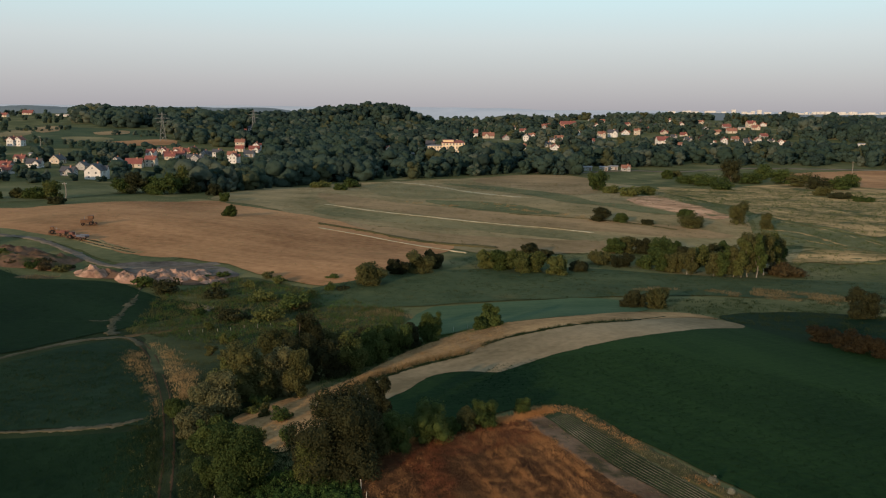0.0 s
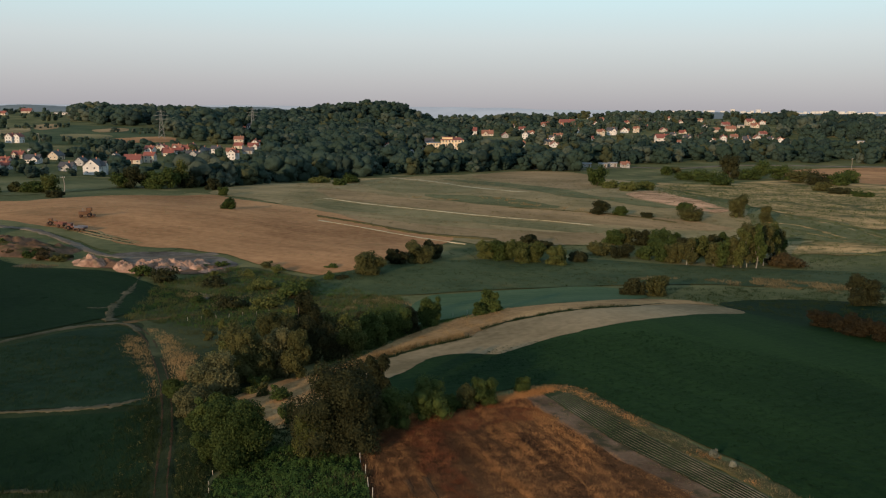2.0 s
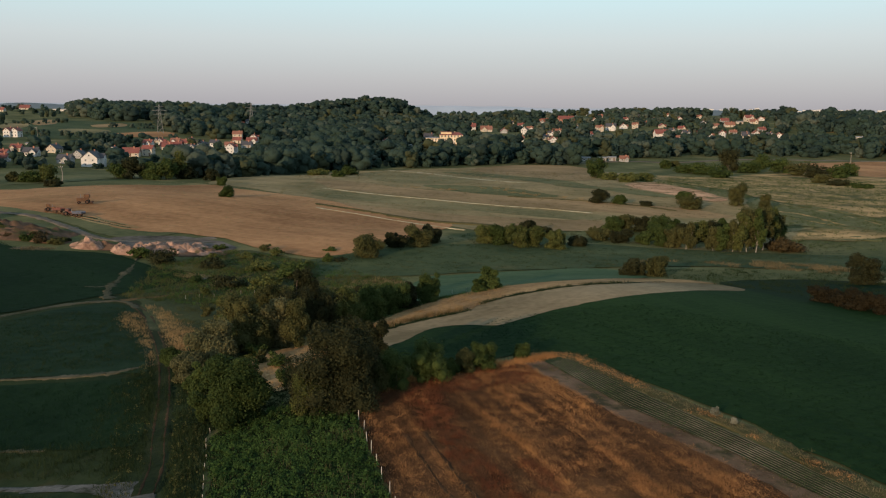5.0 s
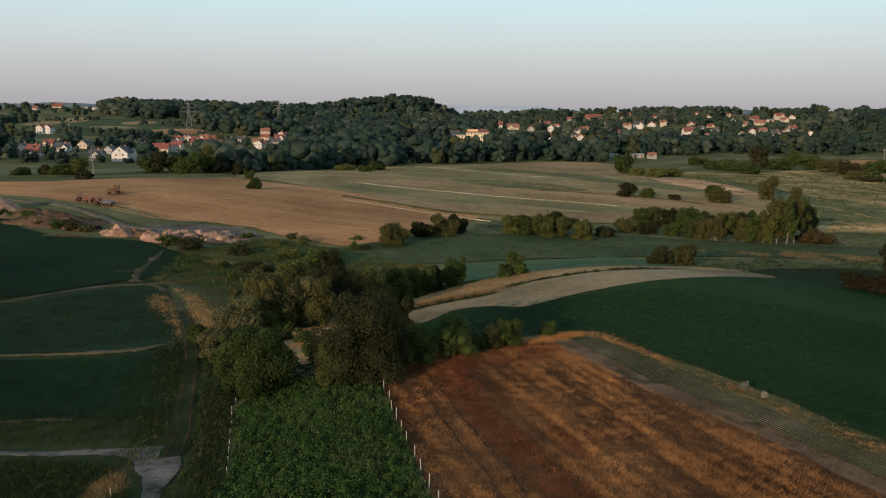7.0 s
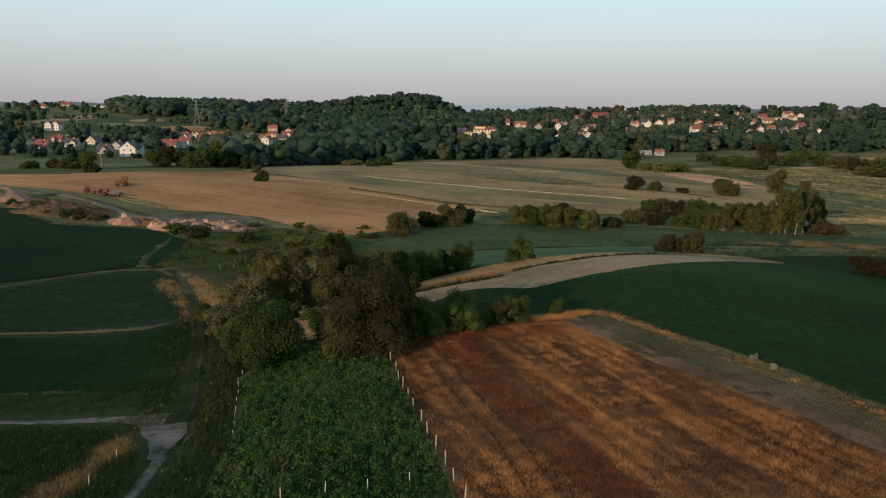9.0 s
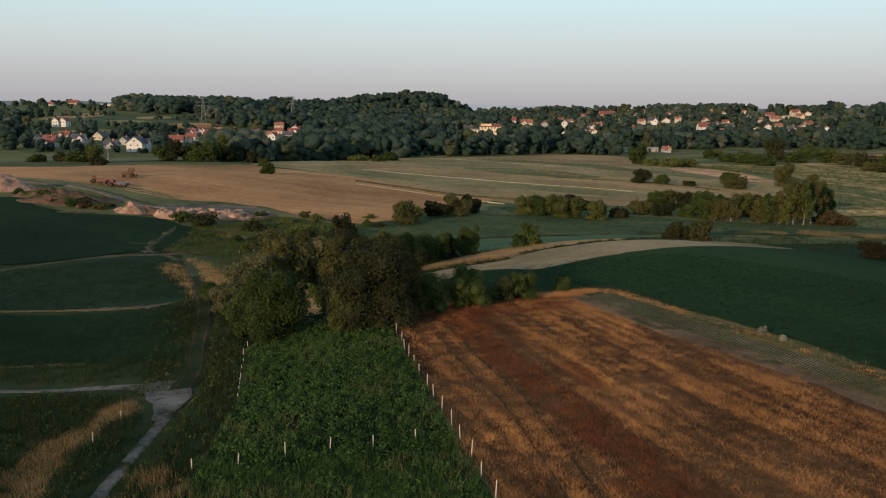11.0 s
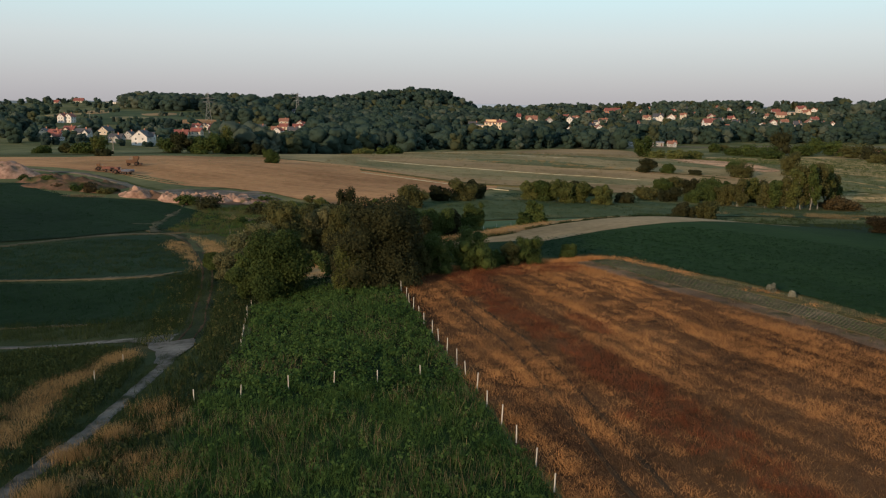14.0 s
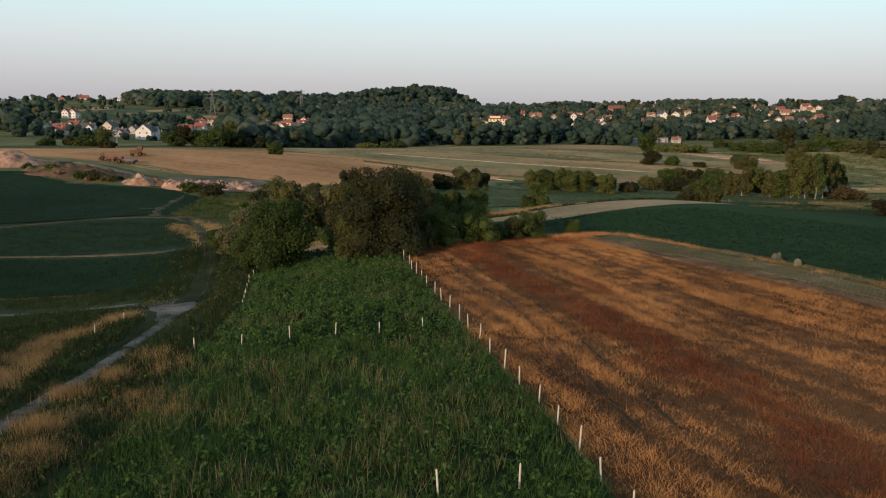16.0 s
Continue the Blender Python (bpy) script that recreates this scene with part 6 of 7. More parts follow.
woods("skyline_wood", [(-260, 1180), (-40, 1100), (220, 1350), (470, 1250), (560, 1200), (900, 1300), (600, 1500), (-200, 1420)], 15, 9.5, "trees on the skyline", seed=8, thin=0.45)
woods("slope_hedges", [(-420, 690), (-300, 660), (-230, 690), (-240, 850), (-330, 930), (-450, 940)], 16, 4, "hedges on the hillside", seed=9, thin=0.62)
woods("side_wood", [(-760, 560), (-430, 500), (-430, 690), (-450, 900), (-700, 900)], 14, 8.5, "trees beyond the hamlet", seed=10, thin=0.5)

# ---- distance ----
# aerial haze is put into the ridges' paler, bluer colour and a weak glow
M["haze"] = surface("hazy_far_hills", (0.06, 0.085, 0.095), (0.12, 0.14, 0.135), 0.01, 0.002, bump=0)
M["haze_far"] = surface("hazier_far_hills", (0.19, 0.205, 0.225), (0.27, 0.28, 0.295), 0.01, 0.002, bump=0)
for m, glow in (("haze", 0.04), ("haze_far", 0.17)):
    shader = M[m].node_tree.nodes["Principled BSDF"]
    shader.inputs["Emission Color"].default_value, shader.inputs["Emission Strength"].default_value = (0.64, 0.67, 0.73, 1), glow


def far_ridge(name, y, x0, x1, tall, rough, material, seed, label):
    """A long hill at the edge of sight: a rounded bank with an uneven top."""
    xs = np.linspace(x0, x1, 260)
    tops = np.array([tall * (1 + rough * (noise.noise(Vector((x * 0.0016, seed, 0))) + 0.35 * noise.noise(Vector((x * 0.008, seed, 3))) + 0.12 * noise.noise(Vector((x * 0.05, seed, 5))))) for x in xs])
    edge = np.minimum(1, np.minimum(xs - x0, x1 - xs) / (0.12 * (x1 - x0)))
    tops = 3 + (tops - 3) * np.sin(edge * math.pi / 2)
    prof = [(-420, 0), (-250, 0.3), (-110, 0.72), (0, 1.0), (120, 0.8), (300, 0)]
    v = np.concatenate([np.c_[xs, np.full_like(xs, y + dy), 2 + (tops - 2) * k] for dy, k in prof])
    n = len(xs)
    i = np.concatenate([np.arange(n - 1) + n * k for k in range(len(prof) - 1)])
    return tagged(raw_mesh(name, v, np.stack([i, i + 1, i + n + 1, i + n], 1), M[material], smooth=True), label, "hills", kind="structure")


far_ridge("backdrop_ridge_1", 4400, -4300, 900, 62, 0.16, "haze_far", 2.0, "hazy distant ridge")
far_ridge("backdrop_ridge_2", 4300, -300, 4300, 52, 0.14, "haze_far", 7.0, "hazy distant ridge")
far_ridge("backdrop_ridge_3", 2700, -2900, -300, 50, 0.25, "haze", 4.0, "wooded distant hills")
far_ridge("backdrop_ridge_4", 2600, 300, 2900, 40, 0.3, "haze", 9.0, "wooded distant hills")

rng = np.random.default_rng(12)
bm = bmesh.new()
for k in range(150):
    x = rng.choice([rng.uniform(1500, 2600), rng.uniform(1650, 2300), rng.uniform(950, 1500)], p=[0.5, 0.38, 0.12])
    w, t = rng.uniform(10, 42), rng.uniform(7, 22)
    y = 3850 + rng.uniform(-60, 60)
    base = 31.0 if x > 1500 else 38.0
    block(bm, x - w / 2, x + w / 2, y, y + 12, -4, base + t)
city = bpy.data.meshes.new("far_city")
bm.to_mesh(city)
bm.free()
city.materials.append(M["white"])
tagged(new("far_city", city), "pale tower blocks of a far town", "town", kind="stuff")

# ---- fence posts ----


def post_mesh(tall, wide):
    bm = bmesh.new()
    rings = []
    for z, r in ((-0.3, 1.0), (0.4 * tall, 0.97), (tall - 0.05, 0.9), (tall, 0.6)):
        rings.append([bm.verts.new((math.cos(a) * wide / 2 * r, math.sin(a) * wide / 2 * r, z)) for a in [math.pi / 4 * k for k in range(8)]])
    for p, q in zip(rings, rings[1:]):
        for k in range(8):
            bm.faces.new((p[k], p[(k + 1) % 8], q[(k + 1) % 8], q[k]))
    bm.faces.new(rings[-1])
    me = bpy.data.meshes.new("fence_post")
    bm.to_mesh(me)
    bm.free()
    me.materials.append(M["post"])
    return me


POST, THIN_POST = post_mesh(1.0, 0.07), post_mesh(0.85, 0.055)
post_rng = np.random.default_rng(5)


def post_row(line, gap, mesh, group, label, tops=(0.85, 1.12)):
    q, _ = along(line, gap)
    for x, y in q:
        x, y = x + post_rng.normal(0, 0.06), y + post_rng.normal(0, 0.06)
        ob = new("fence_post", mesh)
        ob.location = (x, y, float(land(x, y)))
        ob.rotation_euler = (radians(post_rng.normal(0, 2.2)), radians(post_rng.normal(0, 2.2)), post_rng.uniform(0, 6))
        ob.scale = (1, 1, post_rng.uniform(*tops))
        tagged(ob, label, "fence post", group)


post_row([(4.5, 23.2), (3.9, 25.9), (3.5, 28.6), (1.0, 39.1), (-1.0, 47.0), (-3.3, 55.9), (-6.2, 67.9), (-8.5, 78.8)], 2.68, POST, "posts between weeds and dry field", "pale weathered post between weeds and dry field")
post_row([(-16.6, 55.2), (-18, 60.7), (-19.5, 66.8), (-20.8, 72.2), (-21.4, 76.2)], 2.35, THIN_POST, "posts along the track", "slim pale post beside the farm track", (0.5, 0.75))
post_row([(-15.2, 41.9), (-13, 42.7), (-10.8, 43.8), (-5.9, 45.5), (-3.4, 46.3)], 2.5, POST, "posts across the weed plot", "pale post standing in the green weeds", (0.8, 1.0))
post_row([(-1.3, 24.3), (1.4, 25.1)], 2.7, POST, "posts across the weed plot", "pale post standing in the green weeds", (0.9, 1.05))
post_row([(-5.5, 131.6), (-2.1, 139.6), (1.6, 144.1), (8, 147.5)], 3.0, THIN_POST, "posts along the grain", "slim pale post along the grain strip", (0.9, 1.1))
post_row([(-23, 46.9), (-23.6, 52.4)], 5.5, THIN_POST, "posts left of the track", "slim pale post in dry grass", (0.8, 1.0))
post_row([(-14.5, 80.5), (-14.2, 82.8)], 2.2, THIN_POST, "", "slim pale post under the trees", (0.9, 1.0))
post_row([(-46.5, 150), (-40, 154), (-33, 158)], 2.6, THIN_POST, "posts beyond the hedge", "slim pale post in rough grass", (0.9, 1.1))

# ---- grasses and weeds ----


def inside(p, corners):
    c, ok = np.array(corners, float), np.zeros(len(p), bool)
    for a, b in zip(c, np.roll(c, -1, 0)):
        ok ^= ((a[1] > p[:, 1]) != (b[1] > p[:, 1])) & (p[:, 0] < (b[0] - a[0]) * (p[:, 1] - a[1]) / (b[1] - a[1] + 1e-9) + a[0])
    return ok


def patchy(p, size, seed, turn=0.0, stretch=1.0):
    """A smooth random value near -1 to 1 at each place; stretch draws it out along the way that turn gives."""
    t = radians(turn)
    u = (p[:, 0] * math.cos(t) + p[:, 1] * math.sin(t)) / (size * stretch)
    w = (-p[:, 0] * math.sin(t) + p[:, 1] * math.cos(t)) / size
    return np.array([noise.noise(Vector((a, b, seed))) + 0.5 * noise.noise(Vector((2.3 * a, 2.3 * b, seed + 9))) for a, b in zip(u, w)])


def spread(corners, per_metre, seed):
    rng = np.random.default_rng(seed)
    c = np.array(corners, float)
    lo, hi = c.min(0), c.max(0)
    p = rng.uniform(lo, hi, (int((hi - lo).prod() * per_metre), 2))
    return p[inside(p, corners)], rng


def grass(name, p, rng, tall, material, label, blades=6, wide=0.05, lean=0.35, bunch=0.16, base=0.0):
    """Tufts of upright blades at the places p; tall: the height of each."""
    n = len(p)
    tall = np.broadcast_to(tall, n)
    at = np.repeat(np.c_[p, land(p[:, 0], p[:, 1]) + base], blades, 0)
    h = np.repeat(tall, blades) * rng.uniform(0.55, 1.2, n * blades)
    at[:, :2] += rng.normal(0, bunch, (n * blades, 2))
    a = rng.uniform(0, 2 * math.pi, n * blades)
    side = np.c_[np.cos(a), np.sin(a), 0 * a] * (wide * rng.uniform(0.6, 1.4, n * blades) / 2)[:, None]
    tip = at + np.c_[rng.normal(0, lean, (n * blades, 2)) * h[:, None], h]
    v = np.stack([at - side, at + side, tip], 1).reshape(-1, 3)
    f = np.arange(len(v)).reshape(-1, 3)
    return tagged(raw_mesh(name, v, f, M[material]), label, "grass", kind="stuff")


def herbs(name, p, rng, tall, material, label, leaves=9, leaf=0.17, wide=0.35):
    """Low leafy plants: small tilted leaves over a mound."""
    n = len(p)
    tall = np.broadcast_to(tall, n)
    at = np.repeat(np.c_[p, land(p[:, 0], p[:, 1])], leaves, 0)
    a, r = rng.uniform(0, 2 * math.pi, n * leaves), np.sqrt(rng.uniform(0, 1, n * leaves))
    spot = at + np.c_[np.cos(a) * r * wide, np.sin(a) * r * wide, np.repeat(tall, leaves) * (1 - 0.6 * r * r) * rng.uniform(0.55, 1.1, n * leaves)]
    out = np.c_[np.cos(a) * r, np.sin(a) * r, 0.8 + 0 * a] + rng.normal(0, 0.45, (n * leaves, 3))
    out /= np.linalg.norm(out, axis=1, keepdims=True)
    side = np.cross(out, rng.normal(size=(n * leaves, 3)))
    side /= np.linalg.norm(side, axis=1, keepdims=True)
    up = np.cross(out, side)
    s = (leaf * rng.uniform(0.6, 1.4, n * leaves))[:, None]
    v = np.stack([spot - side * s * 0.45, spot - up * s * 0.7, spot + side * s * 0.45, spot + up * s * 0.7], 1).reshape(-1, 3)
    return tagged(raw_mesh(name, v, np.arange(len(v)).reshape(-1, 4), M[material]), label, "weeds", kind="stuff")


ROWS = -71.0
p, r = spread(WEED_FIELD, 6.5, 1)
q = patchy(p, 3.0, 2.0)
clump = patchy(p, 0.9, 33.0)
near = p[:, 1] < 44 + 5 * q
leafy = (~near & (clump > -0.28)) | (r.random(len(p)) < 0.3)
herbs("green_weeds", p[leafy], r, 0.5 + 0.28 * np.clip(q[leafy], -1, 1) + 0.22 * np.clip(clump[leafy], -1, 1), "blade_green", "dense leafy green weeds", 15, 0.12, 0.33)
dock = p[~near & (clump > 0.4) & (r.random(len(p)) < 0.35)]
herbs("broad_weeds", dock, r, 0.9, "blade_green", "taller pale green weeds", 13, 0.15, 0.28)
under = p[~near & (clump < -0.1)]
herbs("dark_weeds", under, r, 0.34, "leaf_dark", "low dark weeds between taller ones", 9, 0.12, 0.34)
grass("green_grass", p[near], r, 0.55 + 0.2 * q[near], "blade_green", "tall green grass in the plot", 13, 0.03, 0.4, 0.22)
grass("green_grass", p[~near][::4], r, 0.8, "blade_green", "grass between the weeds", 7, 0.03, 0.3, 0.22)
dry_bits = p[(patchy(p, 5, 21.0) > 0.32 - 0.4 * (p[:, 1] < 40)) & (r.random(len(p)) < 0.42)]
grass("dry_stalks", dry_bits, r, 0.8, "blade_straw", "dry seed stalks among the weeds", 6, 0.022, 0.28, 0.25)

p, r = spread(DRY_FIELD, 15, 3)
band = patchy(p, 1.9, 5.0, ROWS, 9.0)
fine = patchy(p, 0.9, 8.0, ROWS, 3.0)
tuft = patchy(p, 0.45, 18.0)
mid = np.interp(p[:, 1], [34, 40, 48, 56, 63, 71, 90], [12.4, 10.1, 7.7, 5.1, 2.2, 0, -3])
wander = p[:, 0] - mid - 1.2 * patchy(p, 5, 12.0)
red = ((np.abs(wander) < 1.5) | (patchy(p, 4.0, 12.0, ROWS, 5.0) > 0.5) | ((p[:, 1] > 79 + 0.5 * p[:, 0]) & (r.random(len(p)) < 0.6))) & (r.random(len(p)) < 0.62)
across = p[:, 0] * math.cos(radians(ROWS + 90)) + p[:, 1] * math.sin(radians(ROWS + 90)) + 0.045 * p[:, 0] * (p[:, 1] - 50) / 10
drills = np.sin(2 * math.pi * across / 1.55 + 1.6 * patchy(p, 6, 15.0, ROWS, 4.0))
puff = patchy(p, 0.75, 28.0, ROWS, 1.5)
thick = 0.8 * band + 0.35 * drills + 0.4 * fine + 0.35 * tuft + 0.4 * puff + r.normal(0, 0.18, len(p)) - 0.25 * np.exp(-(wander / 4.0) ** 2)
rutted = np.zeros(len(p), bool)
for line in RUTS:
    c, _ = along(line, 0.5)
    rutted |= np.min(np.hypot(p[:, None, 0] - c[None, :, 0], p[:, None, 1] - c[None, :, 1]), 1) < 0.26 + 0.12 * fine
gold = (thick > -0.12) & ~red & ~rutted
grass("dry_grass", p[gold], r, 0.17 + 0.30 * np.clip(thick[gold], 0, 1.2), "blade_dry", "golden-brown dry weeds in long rows", 20, 0.017, 0.75, 0.26)
grass("russet_weeds", p[red & ~rutted], r, 0.32 + 0.26 * np.clip(tuft[red & ~rutted] + puff[red & ~rutted], -0.6, 1), "blade_red", "russet dock and dry weeds", 18, 0.021, 0.65, 0.24)
low = (thick <= -0.12) & ~red & ~rutted
grass("brown_stubble_grass", p[low], r, 0.22, "blade_brown", "short brown stubble and weeds", 16, 0.019, 0.75, 0.28)

q, w = along(VERGE, 0.22)
r = np.random.default_rng(9)
q = np.repeat(q, 4, 0) + r.normal(0, 0.55, (len(q) * 4, 2))
ripe = (q[:, 1] > 82) | (patchy(q, 4, 14.0) > 0.25)
grass("verge_grass", q[ripe], r, 0.28 + 0.12 * patchy(q[ripe], 3, 4.0), "blade_dry", "tall yellowed verge grass", 10, 0.022, 0.4)
grass("verge_grass", q[~ripe], r, 0.26 + 0.12 * patchy(q[~ripe], 3, 4.0), "blade_straw", "dull green and straw verge grass", 9, 0.022, 0.4)
grass("verge_grass", q[~ripe][::2], r, 0.24, "blade_green", "green verge grass", 8, 0.024, 0.45)
grass("verge_grass", q[::8], r, 0.45, "blade_straw", "pale verge grass", 6, 0.045, 0.25)

LEFT = [(-27, 59.6), (-24.0, 55.6), (-22.2, 51.5), (-21.2, 47), (-20.4, 42), (-19.8, 37), (-19.6, 20), (-45, 20), (-50, 50), (-46, 64), (-36, 64)]
p, r = spread(LEFT, 9.0, 6)
brown = (np.abs(p[:, 0] + 24.5 + 0.25 * (p[:, 1] - 45) * (p[:, 1] < 45)) < 1.1 + 1.2 * patchy(p, 4, 6.0)) & (p[:, 1] < 60)
grass("rough_grass", p[~brown], r, 0.5 + 0.25 * patchy(p[~brown], 3, 44.0), "blade_dark", "rough green grass beside the track, darkened as if shaded", 8, 0.045, 0.45, 0.25)
herbs("rough_weeds", p[~brown][::3], r, 0.5, "blade_dark", "leafy weeds beside the track, darkened as if shaded", 10, 0.12, 0.4)
grass("dry_grass", p[brown], r, 0.42, "blade_tan", "dry orange-brown grass beside the track", 18, 0.018, 0.5, 0.25)
q, w = along([(-17.5, 18), (-18.4, 24), (-18.8, 34), (-18.8, 37.4), (-19.4, 43), (-20.2, 49.5), (-21, 55)], 0.16)
tuft_rng = np.random.default_rng(65)
q, w = np.repeat(q, 2, 0), np.repeat(w, 2, 0)
q = q + np.c_[-w[:, 1], w[:, 0]] * (tuft_rng.choice((-1, 1), len(q)) * tuft_rng.uniform(0.24, 0.8, len(q)))[:, None]
grass("track_edge_grass", q, tuft_rng, 0.24, "blade_dark", "low grass along the gravel track", 12, 0.02, 0.6, 0.14)
BANK = [(-17.6, 20), (-17.8, 33), (-18.2, 42), (-19.2, 50), (-20, 56), (-21, 61), (-24.5, 74), (-23, 76), (-20.6, 71), (-18, 61), (-16.4, 54), (-14.9, 42), (-13.6, 34), (-12.4, 20)]
p, r = spread(BANK, 6.0, 7)
straw = (patchy(p, 3.0, 14.0) > 0.42) & (p[:, 1] < 47)
grass("bank_grass", p[straw], r, 0.55, "blade_straw", "straw-coloured grass on the bank", 16, 0.02, 0.35)
grass("bank_grass", p[~straw], r, 0.6, "blade_dark", "green grass on the bank", 7, 0.05, 0.32)
q = np.concatenate([np.array(c) + tuft_rng.normal(0, size, (n, 2)) for c, size, n in (((-17.7, 33.9), 0.4, 60), ((-17.0, 36.6), 0.45, 60), ((-14.6, 33.2), 0.6, 40), ((-16.9, 29.8), 0.5, 80), ((-15.6, 27.0), 0.7, 60), ((-12.9, 31.6), 0.6, 26), ((-16.7, 41.0), 0.6, 30), ((-15.2, 38.2), 0.6, 26), ((-15.9, 24.5), 0.7, 60))])
grass("straw_tufts", q, tuft_rng, 0.62, "blade_tan", "bright straw-coloured grass tufts beside the track", 20, 0.017, 0.35, 0.22)
herbs("bank_weeds", p[::4], r, 0.5, "leaf_brown", "brownish weeds on the bank", 8, 0.14, 0.3)

EDGES = [(-24, 66), (-30, 66), (-46, 72), (-60, 74), (-60, 79), (-46, 77.5), (-31, 75.5), (-28.5, 76), (-33.5, 92), (-31, 92), (-27.2, 77)]
p, r = spread(EDGES, 3.0, 8)
grass("rough_grass", p, r, 0.6, "blade_dark", "rough green grass round the field", 9, 0.04, 0.45, 0.25)
for seed, (corners, stuff, height, density) in enumerate((
    ([(-53.6, 137.3), (-48.9, 127.2), (-44.1, 118.7), (-39.9, 111.5), (-35.3, 100.2), (-33.6, 99.6), (-37.4, 109.4), (-41.4, 119.4), (-45.6, 128.2), (-50.3, 136.4)], "blade_tan", 0.7, 10),
    ([(-50.9, 142.4), (-47.4, 139.6), (-42.3, 131.5), (-38.0, 124.5), (-35.4, 117), (-33.4, 107.7), (-34.6, 106.6), (-38.5, 116.4), (-42.4, 125.4), (-46.2, 134.4)], "blade_tan", 0.85, 9),
    ([(-35, 94), (-31, 92), (-27, 77), (-24, 68), (-21, 78), (-26, 96), (-30, 110), (-36, 118)], "blade_dark", 0.8, 2.5),
    ([(-36, 118), (-30, 110), (-28, 118), (-33, 140), (-45, 148), (-50, 143)], "leaf_brown", 0.5, 4),
    ([(-58, 150), (-48, 146), (-34, 142), (-28, 150), (-30, 175), (-46, 172)], "blade_dark", 0.7, 1.2),
    ([(-52, 172), (-30, 176), (-20, 178), (-22, 200), (-48, 196), (-60, 184)], "leaf_light", 0.9, 0.5),
    ([(-30, 160), (-8, 150), (-6, 176), (-30, 176)], "leaf_light", 0.8, 0.8),
    ([(-15, 108), (-9, 119), (-7, 126), (0, 136.5), (10, 142.5), (12, 145), (-2, 141), (-12, 128), (-18, 112)], "blade_green", 0.8, 3),
)):
    p, r = spread(corners, density, 30 + seed)
    if stuff == "blade_tan":
        p = p + r.normal(0, 0.55, p.shape)
        p = p[np.min(np.hypot(*(p[:, None] - along(TRACK, 0.8)[0][None]).transpose(2, 0, 1)), 1) > 1.15]
        p = p[patchy(p, 3.7, seed + 57.0) + r.normal(0, 0.75, len(p)) > -0.1]
    else:
        p = p[patchy(p, 2.2, seed + 57.0) + r.normal(0, 0.35, len(p)) > -0.2]
    grass("tall_grass", p, r, 0.65 * height + 0.3 * patchy(p, 4, seed + 50.0), stuff, "tall rough grass and seeding weeds", 9, 0.045, 0.45, 0.3)
r = np.random.default_rng(19)
for stretch in (FURROW[1:8], FURROW[8:14]):
    q, _ = along(stretch, 0.25)
    q = np.repeat(q, 2, 0) + r.normal(0, 0.26, (len(q) * 2, 2))
    q = q[patchy(q, 2.0, 17.0) > -0.15]
    grass("furrow_weeds", q, r, 0.42, "blade_dark", "dark weeds growing along the furrow", 9, 0.05, 0.45, 0.25, base=0.2)
q, _ = along(FURROW[:8], 0.2)
q = np.repeat(q, 3, 0) + (-0.85, 0.75) + r.normal(0, 0.4, (len(q) * 3, 2))
p, r2 = spread([(-23, 96), (-12.4, 113), (-5.1, 129.2), (7, 145), (12.7, 146.5), (10, 132), (4.3, 123.5), (-4.8, 116.8), (-9.5, 110.5), (-13.5, 95), (-15, 87), (-18.5, 85)], 2.6, 20)
p = p[patchy(p, 2.5, 91.0) > -0.15]
grass("grain_stalks", p, r2, 0.42, "blade_tan", "standing ears of ripe grain", 8, 0.035, 0.4, 0.25, base=0.1)
grass("grain_edge_stalks", q, r, 0.9, "blade_tan", "standing stalks along the furrow", 7, 0.04, 0.35, base=0.2)

p, r = spread([(10.5, 92), (16.4, 76), (21.4, 66.5), (25.3, 57.5), (31, 44), (37.5, 24), (42, 0), (44, 0), (39, 26), (32.5, 45), (26, 59.5), (22.3, 67.6), (17.2, 77.5), (12.5, 92)], 5.0, 61)
grass("soil_weeds", p, r, 0.22, "leaf_brown", "sparse weeds on the bare soil", 8, 0.03, 0.7, 0.2)
grass("soil_weeds", p[::3], r, 0.25, "blade_tan", "dry stalks on the bare soil", 5, 0.025, 0.7, 0.2)

for seed, (corners, stuff, height, density) in enumerate((
    ([(-121, 212), (-94.5, 190), (-62.4, 179), (-49, 171.5), (-57, 156), (-74, 130), (-100, 112), (-150, 120), (-160, 190)], "leaf_dark_crop", 0.35, 0.8),
    ([(-100, 103), (-72, 124), (-55, 143.5), (-48, 131), (-37, 103), (-57.4, 97.6), (-80, 92)], "leaf_dark_crop", 0.35, 1.6),
    ([(-100, 103), (-72, 124), (-55, 143.5), (-48, 131), (-37, 103), (-57.4, 97.6), (-80, 92)], "blade_dark", 0.4, 1.0),
    ([(-85, 88), (-56, 95), (-35, 95.2), (-28, 74.5), (-46, 76.5), (-80, 70)], "leaf_dark_crop", 0.35, 2.0),
    ([(-37.5, 96), (-33, 95), (-29, 77), (-33, 76), (-36, 84)], "blade_dark", 0.4, 2.2),
    ([(-64, 128), (-50, 131), (-47, 124), (-52, 119), (-62, 121)], "blade_dark", 0.3, 0.8),
)):
    p, r = spread(corners, density, 400 + seed)
    p = p[patchy(p, 5, seed + 160.0) > -0.3 + (0.35 if stuff == "blade_straw" else 0)]
    grass("field_tufts", p, r, height, stuff, "uneven tufts in the green fields", 8, 0.06, 0.55, 0.35, 0.06)

q, _ = along([(-8, 79.6), (-4.4, 83.7), (1.5, 88.3), (5.9, 90.9), (9.5, 93.2), (13.5, 96)], 0.1)
r = np.random.default_rng(87)
